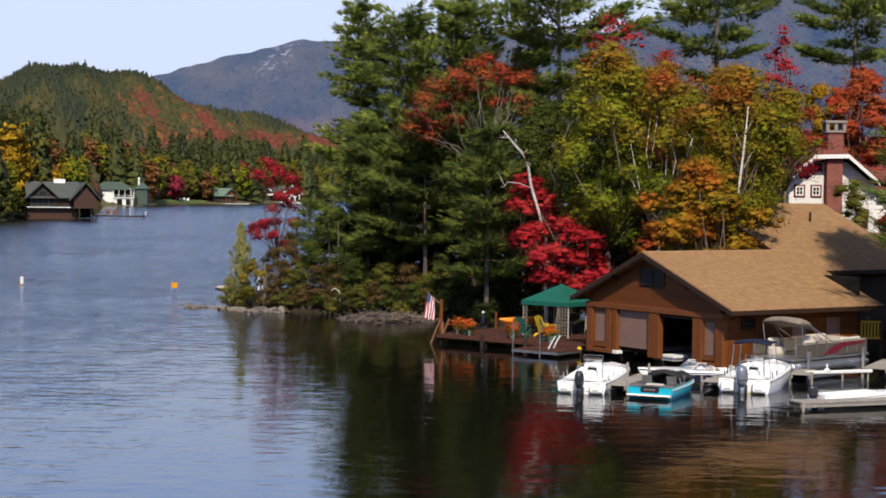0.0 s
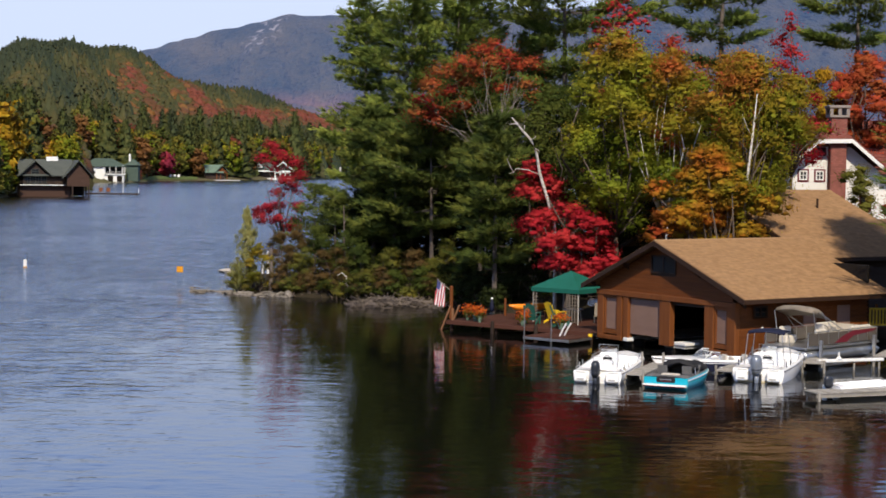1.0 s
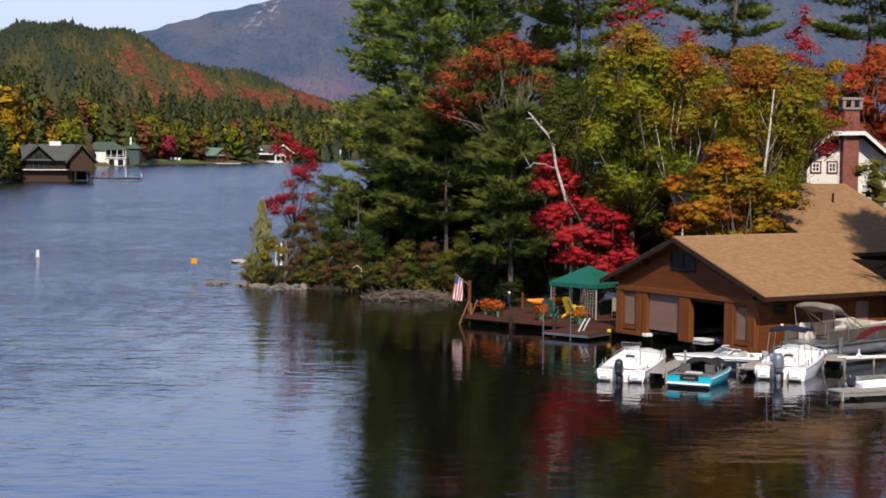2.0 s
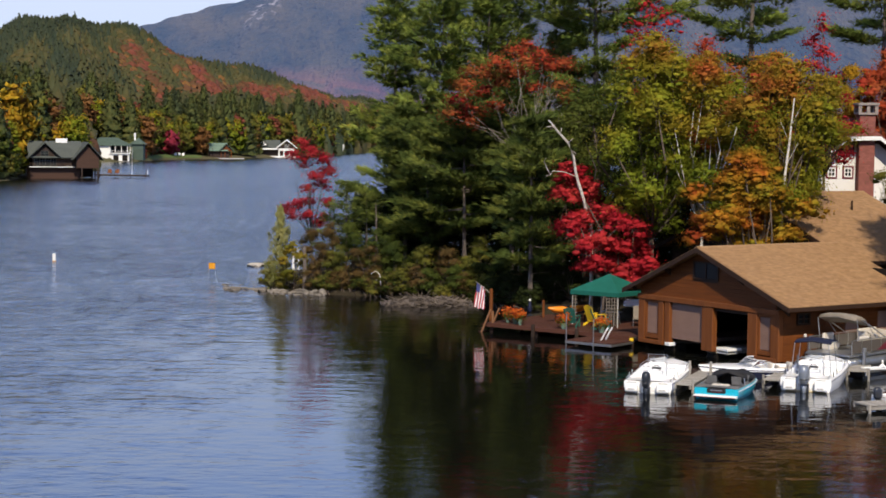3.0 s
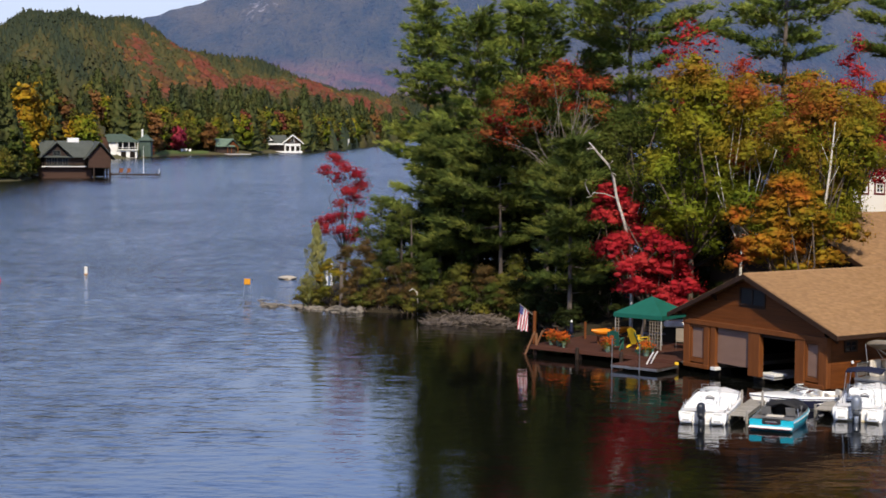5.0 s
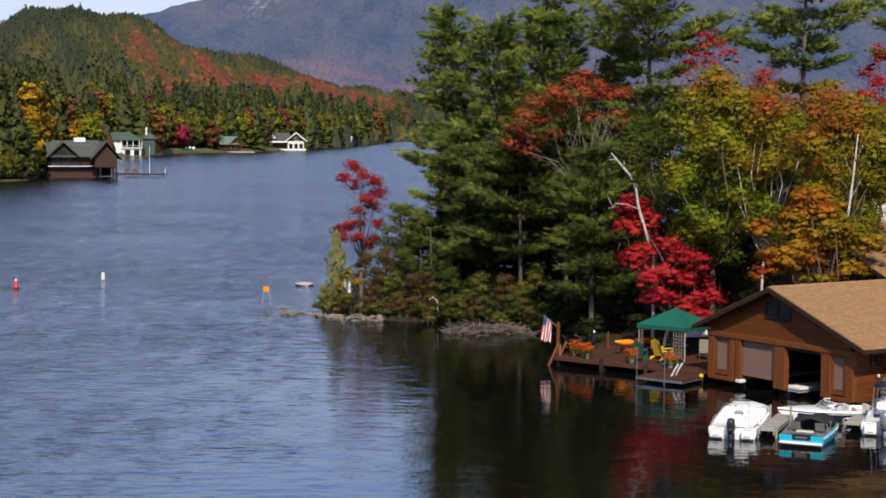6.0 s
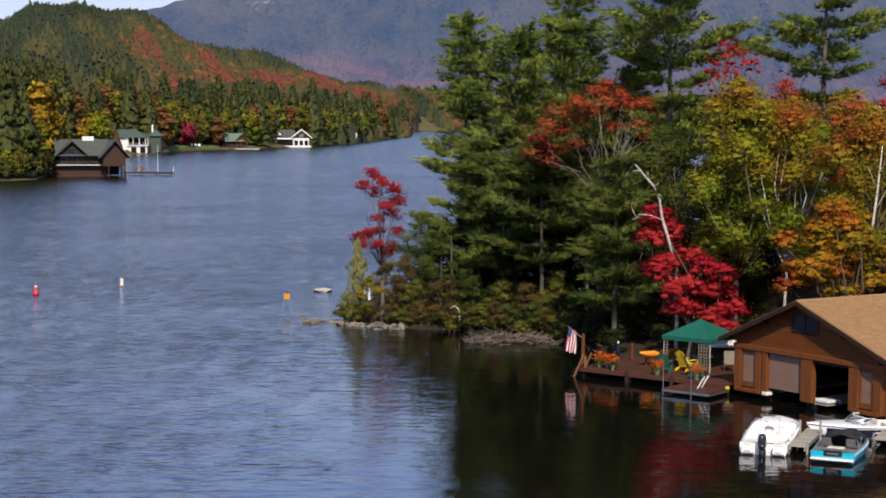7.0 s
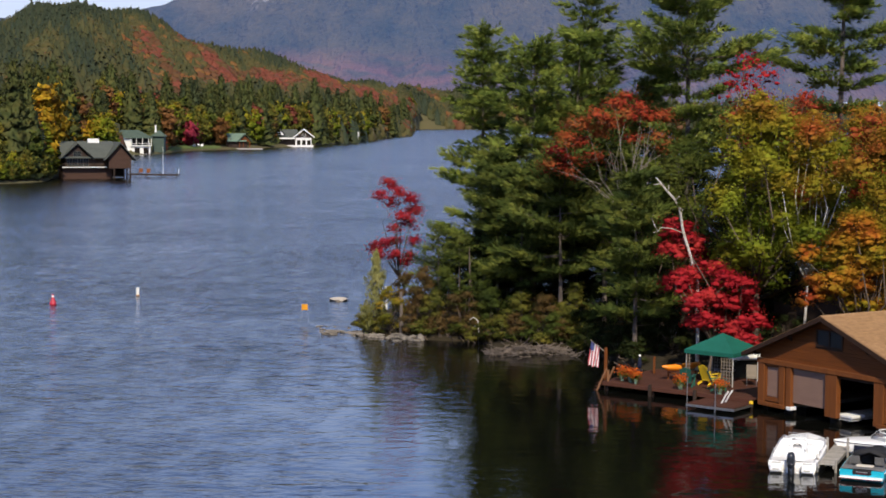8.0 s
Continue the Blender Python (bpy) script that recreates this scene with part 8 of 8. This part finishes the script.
part("steering_wheel", S().tube([(2.55 - 0.05 * math.sin(q), 0.62 + 0.18 * math.cos(q), 1.45 + 0.15 * math.sin(q)) for q in (i * 0.524 for i in range(13))], 0.018, 5), M["black"], t)
part("helm_seat", S().box(2.0, 2.45, 0.35, 0.85, 0.95, 1.1, 0.04).box(1.98, 2.1, 0.35, 0.85, 1.1, 1.7, 0.04), M["vinyl"], t)
part("folded_top", S().rings([[(x, 0.16, z - d), (x, 0.2, z), (x, 0.55, z + 0.09), (x, 1.25, z + 0.13), (x, 1.95, z + 0.09), (x, 2.3, z), (x, 2.34, z - d), (x, 1.25, z - d + 0.1)] for x, z, d in ((0.75, 2.36, 0.04), (0.85, 2.46, 0.14), (1.05, 2.5, 0.26), (1.35, 2.47, 0.32), (1.6, 2.36, 0.3), (1.8, 2.2, 0.2), (1.88, 2.1, 0.06))]), M["beige"], t, "beige folded canvas top", True)
for y in (0.12, 2.38):
    for a, b in (((3.3, 1.4), (1.2, 2.36)), ((3.3, 1.4), (1.8, 2.12)), ((1.0, 1.4), (0.8, 2.34)), ((2.5, 1.4), (1.5, 2.3))):
        part("top_bow", S().tube([(a[0], y, a[1]), (b[0], y, b[1])], 0.022, 5), M["alu"], t)
lift = thing("boat_lift", heading(19.7, 81.9, 43), "aluminium boat lift frame under the pontoon boat", "boat lift")
for x in (0.8, 5.4):
    for y in (-0.35, 2.85):
        part("lift_post", S().box(x - 0.07, x + 0.07, y - 0.07, y + 0.07, -1.5, 1.35), M["alu"], lift)
    part("cross_beam", S().box(x - 0.09, x + 0.09, -0.35, 2.85, 0.22, 0.38), M["alu"], lift)
part("side_beam", S().box(0.8, 5.4, -0.42, -0.3, 0.1, 0.28), M["alu"], lift)


def dock_run(name, m, length, width, label, posts=(), z=0.4):
    t = thing(name, m, label, "dock", "finger docks")
    n = int(length / 0.16)
    for k in range(n):
        part("plank", S().box(k * 0.16, k * 0.16 + 0.145, -width / 2, width / 2, z - 0.05, z), M["dock"], t)
    for y in (-width / 2 + 0.04, width / 2 - 0.1):
        part("stringer", S().box(0, n * 0.16, y, y + 0.06, z - 0.22, z - 0.052), M["dock"], t)
    for x, y, h in posts:
        h = min(h, 0.72 + 0.25 * h)
        part("post", S().tube([(x, y, -1.5), (x, y, h)], 0.06, 7), M["dock"], t)
    return t


dock_run("dock", heading(10.75, 75.9, 68), 5.4, 0.8, "weathered grey finger dock between the boats", ((0.15, 0.42, 0.6), (0.15, -0.42, 0.6), (3.2, 0.45, 1.35), (3.6, -0.45, 1.2)))
dock_run("dock", heading(15.1, 77.6, 66), 4.6, 0.85, "weathered grey finger dock between the boats", ((0.15, 0.44, 0.6), (0.15, -0.44, 0.6), (3.4, -0.46, 1.9)))
dock_run("dock", heading(19.7, 80.2, 72), 2.4, 0.95, "weathered grey finger dock between the boats", ((0.15, 0.5, 0.6), (0.15, -0.5, 0.6)), 0.5)
dock_run("dock", heading(23.8, 82.8, 64), 5.0, 1.2, "grey dock beside the boat lift", ((0.15, 0.6, 1.1), (0.15, -0.6, 0.6)), 0.55)
beam = thing("dock_beam", heading(20.15, 81.2, 19), "pale painted beam with a white cap joining the docks", "dock")
part("beam", S().box(0, 3.6, -0.1, 0.1, 0.4, 0.54, 0.02), M["white"], beam)
part("cap", S().lathe([(0.16, 0.54), (0.12, 0.6), (0.05, 0.66), (0.05, 0.82), (0.02, 0.86)], (1.15, 0, 0), 10), M["white"], beam)
for x in (0.1, 2.0, 3.4):
    part("post", S().tube([(x, 0, -1.5), (x, 0, 0.4)], 0.05, 6), M["dock"], beam)
dock_run("dock", heading(17.5, 71.0, 20), 9.0, 1.1, "low weathered dock with a small white skiff behind it", ((0.1, -0.55, 0.4), (4.5, -0.55, 0.4)), 0.36)
t = thing("skiff", heading(18.7, 72.3, 22), "small white skiff with a dark outboard", "boat")
hull_parts(t, 4.2, 1.4, 0.42, M["gel"], (0.1, 0.7), M["gel"], 0.3, 0.15)
outboard(t, -0.15, 0, 0.4, M["motor_dark"], 0.72)
part("thwart", S().box(1.6, 1.9, -0.58, 0.58, 0.34, 0.4), M["gel"], t)

# ---- markers, rocks and brush on the water ----
t = thing("shoal_marker", pose(-17.4, 132.1, 0), "orange square shoal marker on thin legs", "marker")
part("board", S().box(-0.24, 0.24, -0.03, 0.03, 1.0, 1.46, 0.012), M["orange"], t)
for x in (-0.4, 0.42):
    part("leg", S().tube([(x, 0.1, -0.8), (x * 0.5, 0.04, 1.1)], 0.017, 5), M["motor"], t)
t = thing("channel_buoy", pose(-33.9, 151.9, -0.06) @ Matrix.Scale(0.88, 4), "slim white channel buoy with an orange band", "buoy")
part("body", S().lathe([(0.02, -0.6), (0.17, -0.55), (0.17, 0.75), (0.13, 0.85), (0.02, 0.86)], n=12), M["white"], t)
part("band", S().lathe([(0.175, -0.02), (0.18, 0.0), (0.18, 0.12), (0.175, 0.14)], n=12), M["orange"], t)
t = thing("nun_buoy", pose(-39.8, 144, 0) @ Matrix.Scale(0.88, 4), "red conical channel buoy", "buoy")
part("body", S().lathe([(0.02, -0.5), (0.3, -0.45), (0.34, 0.12), (0.26, 0.3), (0.12, 0.7), (0.11, 1.0), (0.02, 1.02)], n=12), M["buoy_red"], t)
part("top_band", S().lathe([(0.125, 0.72), (0.13, 0.74), (0.125, 0.86), (0.12, 0.88)], n=12), M["white"], t)


def boulder(x, y, r, sx, sz, seed, z=0.0, group="shore rocks", mat="rock"):
    rng = np.random.default_rng(seed)
    bm = bmesh.new()
    bmesh.ops.create_icosphere(bm, subdivisions=2, radius=1)
    ph = rng.uniform(0, 6, 6)
    for v in bm.verts:
        p = v.co
        k = 1 + 0.16 * math.sin(3 * p.x + ph[0]) + 0.14 * math.sin(4 * p.y + ph[1]) + 0.12 * math.sin(5 * p.z + ph[2]) + 0.1 * math.sin(7 * p.x + 6 * p.y + ph[3]) + 0.09 * math.sin(11 * p.z - 9 * p.x + ph[4]) + 0.08 * math.sin(13 * p.y + 8 * p.z + ph[5])
        v.co = Vector((p.x * r * sx * k, p.y * r * k, p.z * r * sz * k))
    me = bpy.data.meshes.new("rock")
    bm.to_mesh(me)
    bm.free()
    me.materials.append(M[mat])
    ob = new("rock", me)
    ob.matrix_basis = pose(x, y, z, 0, 0, rng.uniform(0, 360))
    tagged(ob, "grey weathered boulder at the water's edge", "rock", group)


rr = np.random.default_rng(8)
for k in range(78):
    q = (k / 77) ** 1.1
    x = -15.9 + 7.4 * q + rr.normal() * 0.25
    y = float(np.interp(x, [-17.5, -15.5, -12.5, -9, -5], [130.2, 127.4, 123.9, 121.8, 120.8])) + rr.normal() * 1.1 + 0.6
    boulder(x, y, min(0.5, 0.13 * math.exp(0.6 * rr.normal())), rr.uniform(0.9, 2.0), rr.uniform(0.35, 0.75), 600 + k, 0.06 * rr.random() - 0.03)
boulder(-15.6, 148.5, 0.8, 1.5, 0.3, 700, 0.02, "", "pale_rock")
boulder(-8.8, 122.0, 0.32, 1.2, 0.8, 701, 0.12)
boulder(-8.2, 121.6, 0.35, 1.2, 0.8, 702, 0.1)
# heap of bleached brush at the bank
br = S()
rb = np.random.default_rng(17)
for k in range(330):
    x = rb.uniform(-3.6, 2.4)
    yy = float(np.interp(x, [-4, -1, 1.6, 2.6], [114.6, 114.6, 115.4, 113.5])) + rb.normal() * 0.5
    h = max(0.02, 0.6 * (1 - ((x + 0.7) / 3.4) ** 2)) * rb.random()
    ang, ln = rb.uniform(0, 6.28), rb.uniform(0.5, 1.5)
    d = np.array([math.cos(ang), math.sin(ang) * 0.6, rb.normal() * 0.25]) * ln / 2
    c = np.array([x, yy, 0.02 + h])
    br.tube([c - d, c + rb.normal(size=3) * 0.06, c + d], [0.03, 0.022, 0.01], 3)
tagged(new("brush_pile", br.mesh("brush_pile", M["drift"])), "heap of bleached sticks and driftwood at the bank", "brush", kind="stuff")
for x, y, h in ((-11.5, 137.2, 1.0), (-11.12, 137.3, 1.0)):
    t = thing("white_post", pose(x, y, float(land_height(x, y))), "white painted post on the point", "post", "white posts")
    part("shaft", S().box(-0.09, 0.09, -0.09, 0.09, -0.3, h + 1.0, 0.02), M["white"], t)
t = thing("wooden_stump", pose(-9.7, 124.2, float(land_height(-9.7, 124.2))), "grey dead stump among the shrubs", "stump")
part("trunk", S().tube([(0, 0, -0.3), (0.03, 0, 1.4), (0.0, 0.05, 3.2)], [0.16, 0.14, 0.12], 7), M["drift"], t)
# pines just outside the view whose shade lies on the rear roof
for x, y, h, w, sd in ((29.6, 87.0, 19.5, 3.6, 44), (33.5, 90.0, 20.0, 4.6, 45), (28.7, 84.4, 25.0, 4.0, 46)):
    plant("pine_tree", x, y, pine_meshes("pine", h, w, sd, M["bark_pine"], L["pine"], 0.15, 1.3), "broad green pine that shades the rear roof", group="pines by the rear wing")
